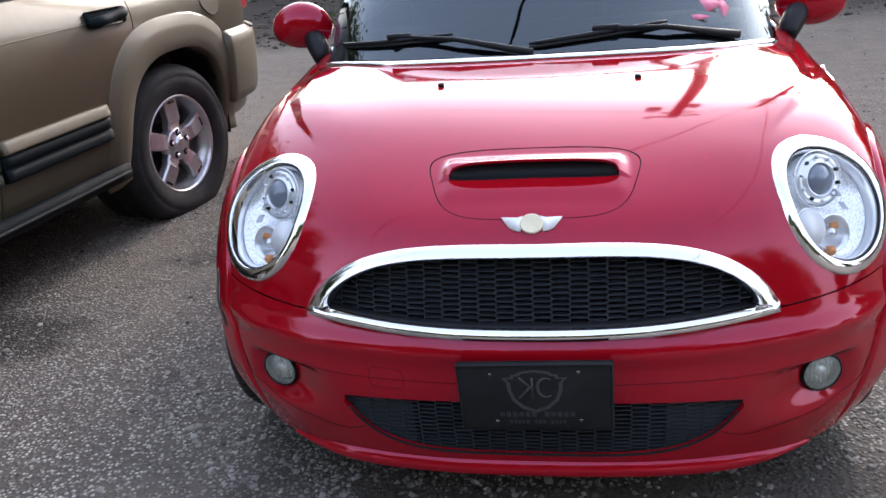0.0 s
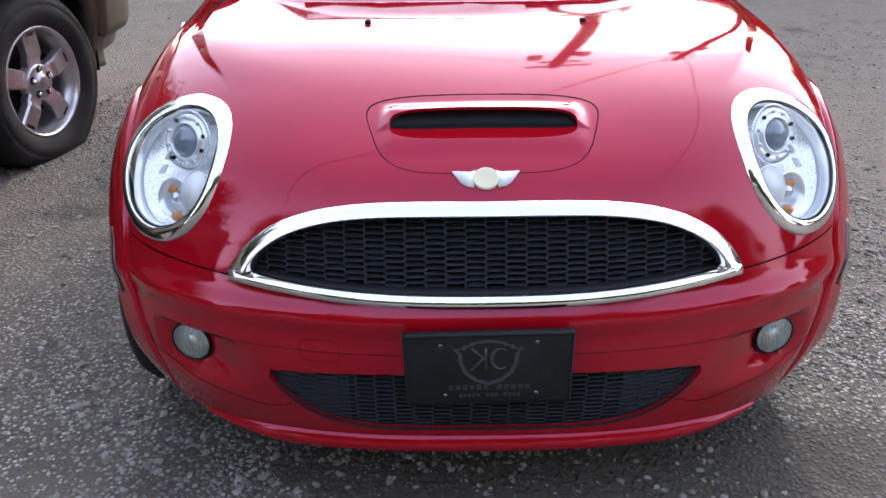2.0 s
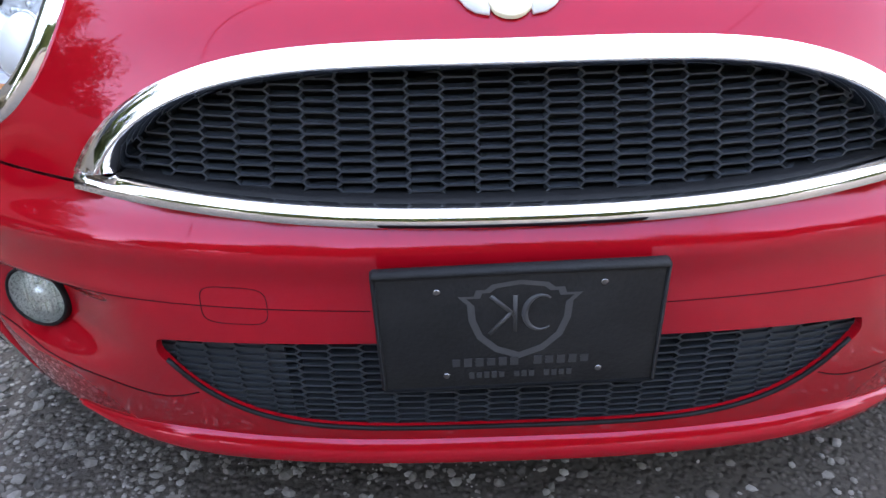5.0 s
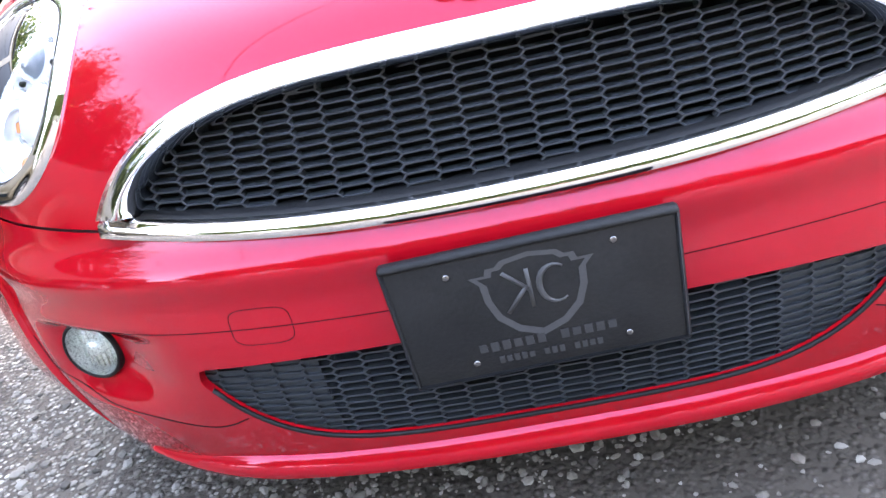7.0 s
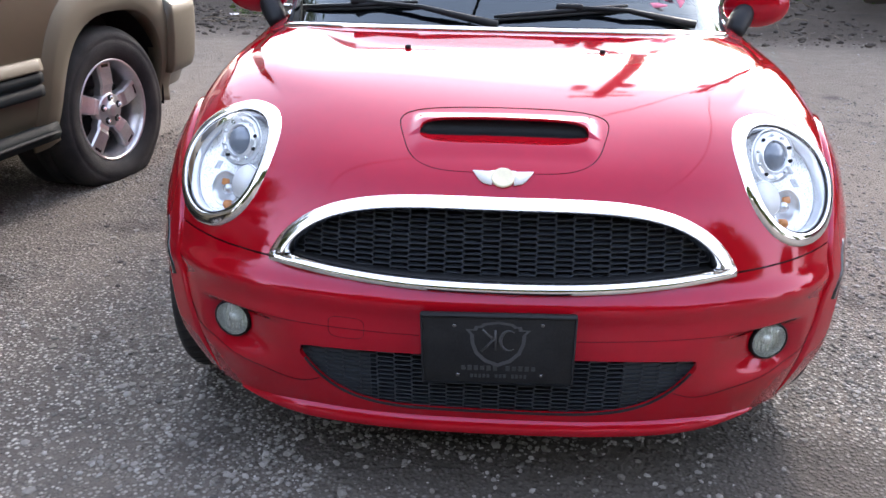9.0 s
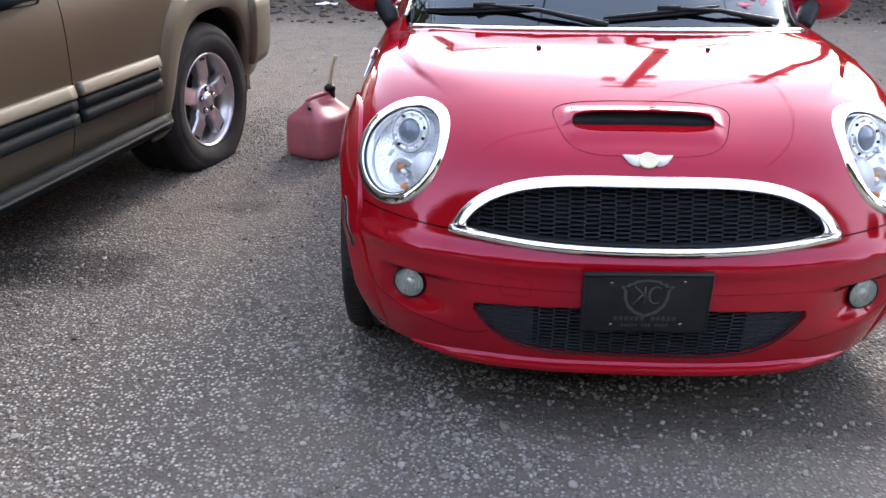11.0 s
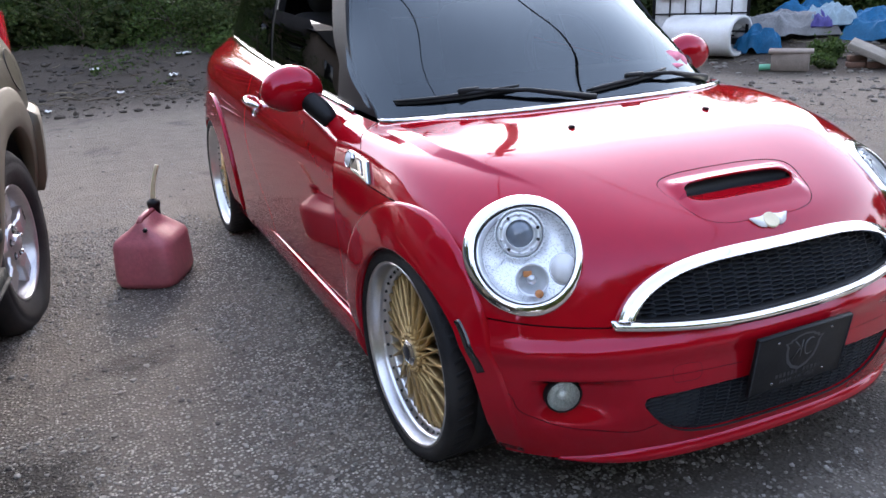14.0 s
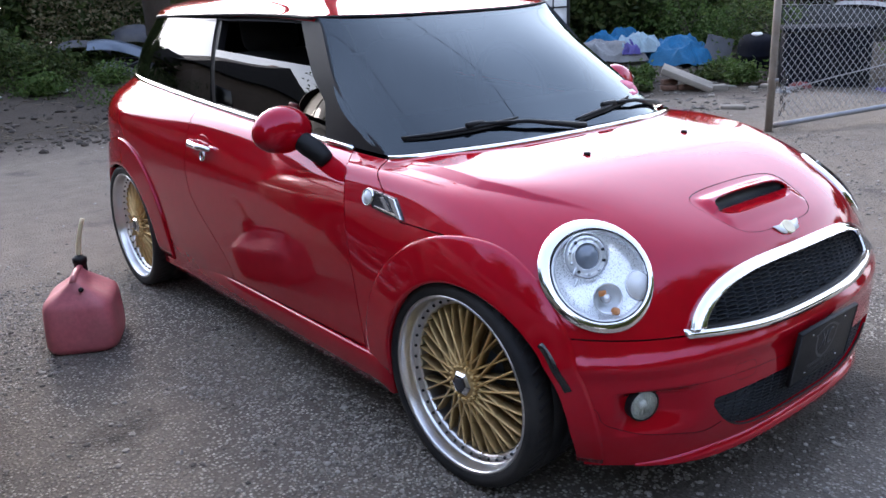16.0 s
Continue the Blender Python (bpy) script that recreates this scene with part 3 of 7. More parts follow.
def honeycomb(field, z0, z1, xmax, pitch, rise, back, w=.0026, deep=.014):
    """Bars of stretched hexagons that fill an opening, set back behind the surface."""
    V, F = [], []

    def bar_between(p, q):
        mid = np.array([[(p[0] + q[0]) / 2, 1.8, (p[1] + q[1]) / 2]])
        if field(mid)[0] > .004:
            return
        hits = [on_front((a[0], 1.9, a[1]), (0, 1, 0))[0].y + back for a in (p, q)]
        d = Vector((q[0] - p[0], q[1] - p[1])).normalized() * w * .5
        nx, nz = -d.y, d.x
        o = len(V)
        for (a, y) in ((p, hits[0]), (q, hits[1])):
            V.extend([(a[0] + nx, y, a[1] + nz), (a[0] - nx, y, a[1] - nz), (a[0] - nx * 1.6, y + deep, a[1] - nz * 1.6), (a[0] + nx * 1.6, y + deep, a[1] + nz * 1.6)])
        for k in range(4):
            F.append((o + k, o + (k + 1) % 4, o + 4 + (k + 1) % 4, o + 4 + k))

    cols, rows = int(2 * xmax / pitch) + 2, int((z1 - z0) / rise) + 3
    g = pitch * .08
    for i in range(cols):
        x = -xmax - pitch * .5 + i * pitch
        for j in range(rows):
            z = z0 - rise + j * rise + (rise / 2 if i % 2 else 0)
            bar_between((x - pitch / 2 + g, z), (x + pitch / 2 - g, z))
            bar_between((x + pitch / 2 - g, z), (x + pitch / 2 + g, z + (-rise / 2 if i % 2 else rise / 2)))
            bar_between((x + pitch / 2 - g, z), (x + pitch / 2 + g, z + (rise / 2 if i % 2 else -rise / 2)))
    return V, F


part("grille_mesh", honeycomb(grille_field, .50, .66, .44, .0366, .0106, .012, .0020), GRILLE, car, "black plastic honeycomb grille", smooth=False)
part("intake_mesh", honeycomb(lambda V: intake_field(V, .004), .20, .37, .43, .0366, .0110, .012, .0024), GRILLE, car, "dark honeycomb lower intake", smooth=False)


def backing(field_edges, back):
    top, bot, xs = field_edges
    secs = []
    for x in xs:
        hit, _ = on_front((x, 1.9, (top(x) + bot(x)) / 2), (0, 1, 0))
        y = hit.y
        yb, yt = (on_front((x, 1.9, f(x)), (0, 1, 0))[0].y for f in (bot, top))
        secs.append([(x, yb + .008, bot(x)), (x, max(y, yb) + back, bot(x)), (x, max(y, yt) + back, top(x)), (x, yt + .010, top(x))])
    return sheet(np.array(secs))


part("grille_backing", backing((lambda x: float(grille_top(np.array([x]))[0]) + .002, lambda x: .509 + .02 * (x / .44) ** 2, np.linspace(-.436, .436, 60)), .045), BLACK, car)
part("intake_backing", backing((lambda x: .356 - .010 * (x / .4) ** 2, lambda x: min(.203 + .135 * (abs(x) / .425) ** 5.5, .353 - .010 * (x / .4) ** 2), np.linspace(-.42, .42, 60)), .045), BLACK, car)
for s in (-1, 1):
    P = np.array([[tuple(on_front((s * x, 1.9, z), (0, 1, 0))[0] + Vector((0, .0165, 0))) for x in np.linspace(.262, .425, 24)] for z in np.linspace(.20, .365, 24)])
    panel("intake_blank", P, [lambda V: .003 - intake_field(V)], INTAKEGREY, car, "dark blue-grey intake end panel", depth=.004, flip=s > 0)
edge = [(x, .206 + .135 * (abs(x) / .425) ** 5.5) for x in np.linspace(-.405, .405, 70)]
part("intake_edge", tube([tuple(on_front((x, 1.9, z), (0, 1, 0))[0] + Vector((0, .003, .001))) for x, z in edge], .0032, 8), BLACK, car, "dark rubber edge along the intake")
# black shelf between the lower grille bar and the mesh
shelf = []
for x in np.linspace(-.43, .43, 61):
    zb = .511 + .02 * (x / .44) ** 2
    y = on_front((x, 1.9, zb + .01), (0, 1, 0))[0].y
    top = min(.007, max(.002, float(grille_top(np.array([x]))[0]) - zb - .01))
    shelf.append([(x, y - .004, zb - .002), (x, y - .002, zb + .003), (x, y + .006, zb + top * .7), (x, y + .011, zb + top), (x, y + .026, zb + top)])
part("grille_shelf", sheet(np.array(shelf)), BLACK, car, "dark grey shelf below the grille mesh")

# hood scoop
SLOT_Y, SLOT_W, SLOT_D = 1.909, .176, .034


def slot_field(V):
    return ((np.abs(V[:, 0]) / SLOT_W) ** 4 + (np.abs(V[:, 1] - SLOT_Y) / SLOT_D) ** 2.6 - 1) * .03


def scoop_z(x, y):
    hit, n = on_front((x, y, .9), (0, 0, -1))
    win = float(step(.205, .168, np.array(abs(x))))
    return hit.z + win * (.007 * float(step(1.838, 1.880, np.array(y))) * (y < SLOT_Y) + .017 * float(step(1.985, 1.935, np.array(y))) * (y >= SLOT_Y)) - .001


SG = np.array([[(x, y, scoop_z(x, y)) for x in np.linspace(-.25, .25, 83)] for y in np.linspace(1.80, 2.010, 70)])
panel("scoop", SG, [lambda V: -scoop_field(V) - .0015, slot_field], PAINT, hood, "raised red hood scoop", depth=.006)
rim = []
for t in np.linspace(0, 2 * np.pi, 90, endpoint=False):
    v = np.sign(math.sin(t)) * abs(math.sin(t)) ** .5
    hw = .212 + .028 * v
    x, y = hw * np.sign(math.cos(t)) * abs(math.cos(t)) ** .5, SCOOP_Y + SCOOP_D * v
    rim.append(tuple(on_front((x, y, .9), (0, 0, -1))[0] - Vector((0, 0, .0008))))
part("scoop_seam", tube(rim, .0011, 5, closed=True), material("dark_gap", (.012, .002, .003), .8, spec=.1), hood, "dark gap round the scoop")
floor_rows, back_rows = [], []
for x in np.linspace(-SLOT_W * .995, SLOT_W * .995, 41):
    d = SLOT_D * max(0, 1 - abs(x / SLOT_W) ** 4) ** (1 / 2.6)
    yf, yr = SLOT_Y - d, SLOT_Y + d
    zf, zr = scoop_z(x, yf), scoop_z(x, yr)
    end = zf + .003 * (d / SLOT_D)
    floor_rows.append([(x, yf, zf - .001), (x, yf + d * .3, zf - .001), (x, yf + d * .9, zf + .001), (x, yf + d * 1.5, end)])
    back_rows.append([(x, yf + d * 1.5, end), (x, yr + .012, end), (x, yr + .012, zr - .004), (x, yr, zr - .002)])
part("scoop_floor", sheet(np.swapaxes(np.array(floor_rows), 0, 1)), PAINT, hood)
part("scoop_mouth", sheet(np.swapaxes(np.array(back_rows), 0, 1)), BLACK, hood, "black scoop opening")

# winged badge on the hood
hit, n = on_front((0, 1.85, .700), (0, 1, 0))
E0 = frame_of(hit + n * .001, n) @ Matrix.Diagonal((.92, .84, .8, 1))
wing = [(.024, -.020), (.040, -.016), (.050, -.008), (.058, .004), (.066, .018), (.030, .016), (.020, .020)]
for s in (-1, 1):
    part("badge_wing", prism([(s * x, y) for x, y in (wing if s > 0 else wing[::-1])], 0, .005, E0), WHITE, hood, "white enamel wing")
part("badge_disc", lathe([(.0255, 0), (.0255, .006), (.0235, .0075), (.022, .0072), (0.0001, .0072)], 40, E0), CREAM, hood, "cream round badge disc")

# washer nozzles
for s in (-1, 1):
    hit, n = on_front((s * .243, 2.325, 1.0), (0, 0, -1))
    part("washer_nozzle", moved(box((.014, .020, .009), (0, 0, .003), .003), Matrix.Translation(hit)), BLACK, hood)

# headlamps
def lamp_point(s, a, b, out):
    c, n, ax, bx = lamp_axes(s)
    p = c + ax * a + bx * b
    hit, nn, _, _ = FRONT_TREE.ray_cast(p + n * .5, -n)
    if hit is None:
        hit, nn, _, _ = FRONT_TREE.find_nearest(p)
    return tuple(hit + n * out)


SATIN = material("satin_bezel", (.86, .88, .90), .2, .5, vary=.06, scale=40)
PROJECTOR = material("projector_glass", (.16, .19, .23), .04, 0, 1.0, vary=.08)
OVAL = np.linspace(0, 2 * np.pi, 72, endpoint=False)
for s in (-1, 1):
    c, n, ax, bx = lamp_axes(s)
    lamp = part("headlamp", sheet(np.array([[lamp_point(s, *lamp_oval(k, t), o) for t in OVAL] for k, o in ((.865, .001), (.85, -.012), (.83, -.030), (.70, -.052), (.5, -.066), (.3, -.074), (.01, -.078))]), wrap=True), LAMPCHROME, car, "clear oval headlamp with chrome reflectors")
    ring = [[lamp_point(s, *lamp_oval(.862 + (k - .862) * (1 - .55 * max(0, -math.cos(t + .42 * math.pi))), t), o) for k, o in ((1.045, -.006), (1.045, .001), (1.038, .0065), (1.028, .0085), (1.015, .0095), (.95, .0118), (.895, .0125), (.884, .012), (.870, .009), (.862, -.012))] for t in OVAL]
    part("ring", sweep(None, ring if s < 0 else [r[::-1] for r in ring], closed=True), CHROME, lamp, "polished chrome headlamp ring")
    gap = [[lamp_point(s, *lamp_oval(k, t), o) for k, o in ((.876, -.006), (.876, .0095), (.850, .0085), (.850, -.008))] for t in OVAL]
    part("seal", sweep(None, gap if s < 0 else [r[::-1] for r in gap], closed=True), BLACK, lamp, "black rubber lens seal")
    inner = [[lamp_point(s, *lamp_oval(k, t), o) for k, o in ((.850, -.004), (.850, .004), (.822, .000), (.805, -.012), (.82, -.02))] for t in OVAL]
    part("inner_rim", sweep(None, inner if s < 0 else [r[::-1] for r in inner], closed=True), SATIN, lamp, "satin inner rim")
    lens = np.array([[lamp_point(s, *lamp_oval(k, t), .006 + .012 * (1 - k * k)) for t in OVAL] for k in np.linspace(.853, .01, 14)])
    ob = part("lens", sheet(lens, wrap=True), CLEAR, lamp, "clear lamp cover")
    ob.visible_shadow = False
    look_n = (n * .55 + Vector((0, -1, .12)) * .6).normalized()
    # projector with its studded bezel and a wide shroud
    m = frame_of(Vector(lamp_point(s, .042, .044, -.036)), look_n)
    part("projector_shroud", lathe([(.062, .010), (.060, .012), (.058, .004), (.057, -.014), (.054, -.030)], 48, m), LAMPCHROME, lamp)
    part("projector_bezel", lathe([(.054, -.03), (.055, .006), (.052, .013), (.046, .012), (.041, .010), (.037, .016), (.034, .018), (.033, .006)], 48, m), SATIN, lamp, "satin studded projector bezel")
    part("projector_lens", lathe([(.034, .006), (.032, .013), (.025, .021), (.013, .026), (.0002, .028)], 36, m), PROJECTOR, lamp, "bluish glass projector lens")
    for k in range(10):
        t = 2 * math.pi * (k + .5) / 10
        part("bezel_stud", lathe([(.0042, .010), (.0042, .0165), (.003, .018), (.0002, .018)], 10, m @ Matrix.Translation((.0465 * math.cos(t), .0465 * math.sin(t), 0))), BLACK if k % 3 == 0 else LAMPGREY, lamp)
    # side fins
    for k in range(3):
        p = Vector(lamp_point(s, .070 - .008 * k, .030 - .030 * k, -.034))
        part("fin", box((.004, .022, .016), (0, 0, 0), .0012, 1, frame_of(p, look_n) @ pose(0, 0, 0, 0, 0, 28 * s)), SATIN, lamp)
    # indicator bowl with a ribbed bulb
    m = frame_of(Vector(lamp_point(s, -.022, -.060, -.036)), look_n)
    part("signal_bowl", lathe([(.040, .014), (.037, .016), (.033, .003), (.022, -.014), (.008, -.02), (.0002, -.02)], 36, m), SATIN, lamp)
    for k in range(12):
        t = 2 * math.pi * k / 12
        part("bowl_rib", box((.0022, .016, .003), (0, .027, 0), .0008, 1, m @ Matrix.Rotation(t, 4, "Z") @ pose(0, 0, -.004, -50)), SATIN, lamp)
    part("signal_bulb", lathe([(.009, -.018), (.013, -.006), (.013, .006), (.009, .013), (.0002, .015)], 20, m), LAMPGREY, lamp, "clear ribbed bulb")
    part("signal_shield", box((.021, .015, .006), (.010 * s, .014, .006), .003, 2, m), AMBER, lamp, "amber indicator shield")
    m3 = frame_of(Vector(lamp_point(s, -.052, -.090, -.024)), look_n)
    part("side_marker", lathe([(.010, -.012), (.010, .002), (.007, .006), (.0002, .008)], 18, m3), AMBER, lamp, "amber side marker")
    # washer cap at the inner edge
    m2 = frame_of(Vector(lamp_point(s, -.098, -.020, .001)), (n * .8 + Vector((-s * .25, -.4, .1))).normalized())
    cap = [(.031 * math.cos(t), .036 * math.sin(t)) for t in np.linspace(0, 2 * np.pi, 36, endpoint=False)]
    part("cap_outline", tube([tuple(m2 @ Vector((x * 1.05, y * 1.05, .001))) for x, y in cap], .0020, 6, True), LAMPGREY, lamp)
    part("washer_cap", prism(cap, 0, .005, m2), WHITE, lamp, "bright round cap at the lamp edge")

# fog lamps
FOGGLASS = pane("fog_glass", (.93, .95, .92), rough=.12, ior=1.5)
FOGBOWL = material("fog_reflector", (.80, .82, .81), .28, .35, vary=.2, scale=45)
for s in (-1, 1):
    hit, n = on_front((s * FOG_X, 1.9, FOG_Z), (0, 1, 0))
    d = Vector((s * .30, -1, .02)).normalized()
    m = frame_of(hit + d * .012, d) @ Matrix.Diagonal((.90, .86, .9, 1))
    fog = part("fog_lamp", lathe([(.0445, .004), (.043, -.002), (.040, -.008), (.030, -.014), (.014, -.018), (.0002, -.019)], 40, m), FOGBOWL, car, "round clear fog lamp in a bumper pocket")
    lens = part("fog_lens", lathe([(.0445, .002), (.040, .009), (.028, .014), (.014, .017), (.0002, .018)], 40, m), FOGGLASS, fog, "clear fog lamp glass")
    lens.visible_shadow = False
    part("fog_rim", lathe([(.050, -.03), (.050, .004), (.0475, .007), (.0445, .005), (.0445, -.02)], 40, m), BLACK, fog, "black rubber rim")
    part("fog_bulb", lathe([(.015, -.018), (.015, -.006), (.011, .002), (.0002, .004)], 20, m), FOGBOWL, fog)
    for k in range(-3, 4):
        w = math.sqrt(.036 ** 2 - (k * .010) ** 2)
        part("fog_flute", box((.0022, 2 * w, .004), (k * .010, 0, -.008 - .06 * (k * .010) ** 2 / .036), .0008, 1, m), FOGBOWL, fog)

# number plate holder with printed shield
hit, n = on_front((0, 1.85, .37), (0, 1, 0))
PM = frame_of((.002, 1.671, .385), Vector((0, -1, -.16))) @ pose(0, 0, 0, 0, 0, 1.2)
plate = part("plate", box((.304, .168, .012), (0, 0, 0), .005, 2, PM), PLATEBLACK, car, "matt black front plate with a grey shield print")
part("plate_rim", join(*[box(sz, at, .003, 1, PM) for sz, at in (((.306, .008, .016), (0, .082, .001)), ((.306, .005, .015), (0, -.0825, .001)), ((.006, .166, .015), (-.150, 0, .001)), ((.006, .166, .015), (.150, 0, .001)))]), BLACK, plate)
shield = [(0, -.050), (.022, -.040), (.038, -.022), (.045, .0), (.046, .020), (.054, .030), (.040, .030), (.038, .037), (.030, .037), (.024, .043), (0, .047)]
outer = shield + [(-x, y) for x, y in shield[-2:0:-1]]
outer = [(x * 1.2, y * 1.15 - .004) for x, y in outer]
inner = [(x * .86, y * .86 + .001) for x, y in outer]
k = len(outer)
V = [tuple(PM @ Vector((x, y + .022, .0067))) for x, y in outer] + [tuple(PM @ Vector((x, y + .022, .0067))) for x, y in inner]
part("shield_print", (V, [(i, (i + 1) % k, k + (i + 1) % k, k + i) for i in range(k)]), GREYINK, plate, "grey outlined shield", smooth=False)
arcs = []
for cx, a0, a1 in ((.022, 55, 305),):
    P = [(cx + .017 * math.cos(radians(a)), .026 + .024 * math.sin(radians(a))) for a in np.linspace(a0, a1, 16)]
    arcs.append(tube([tuple(PM @ Vector((x, y, .0058))) for x, y in P], [.0012, .0016, .002, .0025, .003, .0034, .0036, .0036, .0036, .0034, .003, .0025, .002, .0017, .0014, .001], 6))
for x, y, h, a in ((-.005, .026, .050, 0), (-.018, .038, .036, 42), (-.020, .014, .040, -38)):
    arcs.append(moved(box((.0045, h, .001), (0, 0, 0), 0, 1), PM @ Matrix.Translation((x, y, .0066)) @ pose(0, 0, 0, 0, 0, a)))
for arc in arcs:
    part("monogram_stroke", arc, GREYINK, plate)
# two rows of small print, a bar for each character
def print_row(x0, x1, y, h, gaps):
    x = x0
    pitch = (x1 - x0) / (sum(gaps) + len(gaps) - 1)
    for g in gaps:
        for k in range(g):
            part("print_bar", box((pitch * .68, h * (1.0 if (k + g) % 3 else .86), .0006), (x + pitch * .5, y, .0066), 0, 1, PM), FAINTINK, plate, smooth=False)
            x += pitch
        x += pitch


print_row(-.075, .078, -.043, .0125, (6, 5))
print_row(-.056, .060, -.063, .0095, (5, 3, 4))
for x, y in ((-.086, .060), (.086, .064), (-.080, -.062), (.088, -.060)):
    part("plate_screw", lathe([(.0042, .005), (.0042, .0072), (.0028, .0080), (.0002, .0076)], 14, PM @ Matrix.Translation((x, y, 0))), DARKCHROME, plate)

# towing eye cover
SEAMLINE = material("dark_seam", (.012, .002, .003), .8, spec=.1)
P = []
for t in np.linspace(0, 2 * np.pi, 32, endpoint=False):
    x, z = -.310 + .038 * np.sign(math.cos(t)) * abs(math.cos(t)) ** .5, .397 + .023 * np.sign(math.sin(t)) * abs(math.sin(t)) ** .5
    h, n = on_front((x, 1.9, z), (0, 1, 0))
    P.append(tuple(h - n * .0002))
part("tow_cover_seam", tube(P, .0006, 5, closed=True), SEAMLINE, bumper)
for s in (-1, 1):
    part("bumper_crease", tube([tuple(on_front((s * x, 1.9, .395), (0, 1, 0))[0]) for x in np.linspace(.158, .655, 40)], .0006, 5), SEAMLINE, bumper)
    P = curve3([(.728, 1.9, .366), (.703, 1.9, .360), (.690, 1.9, .345), (.681, 1.9, .318), (.655, 1.9, .297), (.60, 1.9, .274), (.50, 1.9, .258), (.41, 1.9, .250), (.374, 1.9, .264)], 50)
    part("lower_bumper_seam", tube([tuple(on_front((s * x, y, z), (0, 1, 0))[0]) for x, y, z in P], .0009, 5), SEAMLINE, bumper)

# windscreen, roof, side glass
WS = patch([mirrored(r) for r in (
    [(0, 2.535, .902), (.25, 2.545, .902), (.44, 2.60, .898), (.57, 2.69, .888), (.655, 2.80, .882)],
    [(0, 2.702, 1.013), (.24, 2.712, 1.012), (.43, 2.768, 1.008), (.574, 2.862, 1.003), (.670, 3.005, .998)],
    [(0, 2.875, 1.128), (.23, 2.885, 1.126), (.42, 2.942, 1.122), (.56, 3.035, 1.116), (.632, 3.122, 1.105)],
    [(0, 3.172, 1.290), (.2, 3.182, 1.291), (.38, 3.217, 1.294), (.50, 3.257, 1.297), (.566, 3.287, 1.298)])], 30, 61)
ws = panel("windscreen", WS, [], WINDSCREEN, car, "tinted windscreen mirroring the sky", depth=.004)
ws.visible_shadow = False
part("windscreen_band", sheet(WS[:5] + np.array([0, .004, -.006])), GLOSSBLACK, car, "black windscreen border")
for s in (-1, 1):
    cols = WS[:, -6:] if s > 0 else WS[:, :6]
    part("pillar", sheet(cols * np.array([.992, 1, 1]) + np.array([0, .004, -.006])), GLOSSBLACK, car, "gloss black windscreen pillar")
strip = np.array(curve3(mirrored(COWL[:7]), 90))
secs = [[(x, y - dy, z + dz) for dy, dz in ((.006, -.006), (.010, .004), (.002, .010), (-.010, .012), (-.014, -.002))] for x, y, z in strip]
part("cowl_strip", sweep(None, secs), CHROME, car, "bright strip at the windscreen base")

ROOF = patch([mirrored(r) for r in (
    [(0, 3.167, 1.295), (.2, 3.177, 1.296), (.38, 3.212, 1.299), (.51, 3.260, 1.303), (.580, 3.30, 1.304)],
    [(0, 3.6, 1.388), (.2, 3.6, 1.386), (.40, 3.6, 1.373), (.53, 3.6, 1.350), (.60, 3.6, 1.316)],
    [(0, 4.1, 1.410), (.2, 4.1, 1.407), (.41, 4.1, 1.390), (.54, 4.1, 1.360), (.612, 4.1, 1.318)],
    [(0, 4.6, 1.394), (.2, 4.6, 1.391), (.40, 4.6, 1.376), (.53, 4.58, 1.350), (.598, 4.56, 1.314)],
    [(0, 5.0, 1.360), (.2, 5.0, 1.357), (.38, 4.98, 1.345), (.49, 4.94, 1.328), (.545, 4.86, 1.306)],
    [(0, 5.12, 1.328), (.2, 5.12, 1.328), (.36, 5.09, 1.322), (.46, 5.03, 1.312), (.50, 4.95, 1.300)])], 50, 61)
panel("roof", ROOF, [], PAINT, car, "red roof", depth=.02)
part("roof_lining", sheet(ROOF[:, ::-1] - np.array([0, 0, .03])), INTERIOR, car)
for s in (-1, 1):
    edge = ROOF[:, -1 if s > 0 else 0]
    part("roof_seal", tube([(x, y, z - .008) for x, y, z in edge], .007, 8), BLACK, car, "black rubber roof edge")
part("windscreen_seal", tube([(x, y - .002, z - .006) for x, y, z in ROOF[0]], .0045, 8), BLACK, car)

GBOT = [(.662, 2.80, .884), (.694, 3.2, .908), (.703, 3.6, .934), (.707, 4.02, .956), (.698, 4.45, .981), (.676, 4.85, 1.004), (.585, 5.13, 1.02), (.32, 5.25, 1.03), (0, 5.28, 1.03)]
GTOP = [(.572, 3.285, 1.297), (.582, 3.45, 1.302), (.588, 3.7, 1.302), (.600, 4.0, 1.306), (.600, 4.4, 1.306), (.580, 4.72, 1.302), (.48, 4.97, 1.298), (.25, 5.07, 1.30), (0, 5.09, 1.30)]
GMID = [tuple(.5 * (a + b) + (.018 if i == 0 and a > .3 else 0) for i, (a, b) in enumerate(zip(p, q))) for p, q in zip(GBOT, GTOP)]
GLASS = patch([GBOT, GMID, GTOP], 31, 121)


def win_y(V):
    return V[:, 1] - .22 * (V[:, 2] - .95)


def front_frame(V):
    """Above nought in the frame at the front of the door window: along the pillar, with a sail at its foot."""
    return np.maximum(np.interp(V[:, 2], (.884, 1.0, 1.105, 1.297), (2.80, 3.0, 3.12, 3.285)) + .10 - V[:, 1], 3.11 - win_y(V))


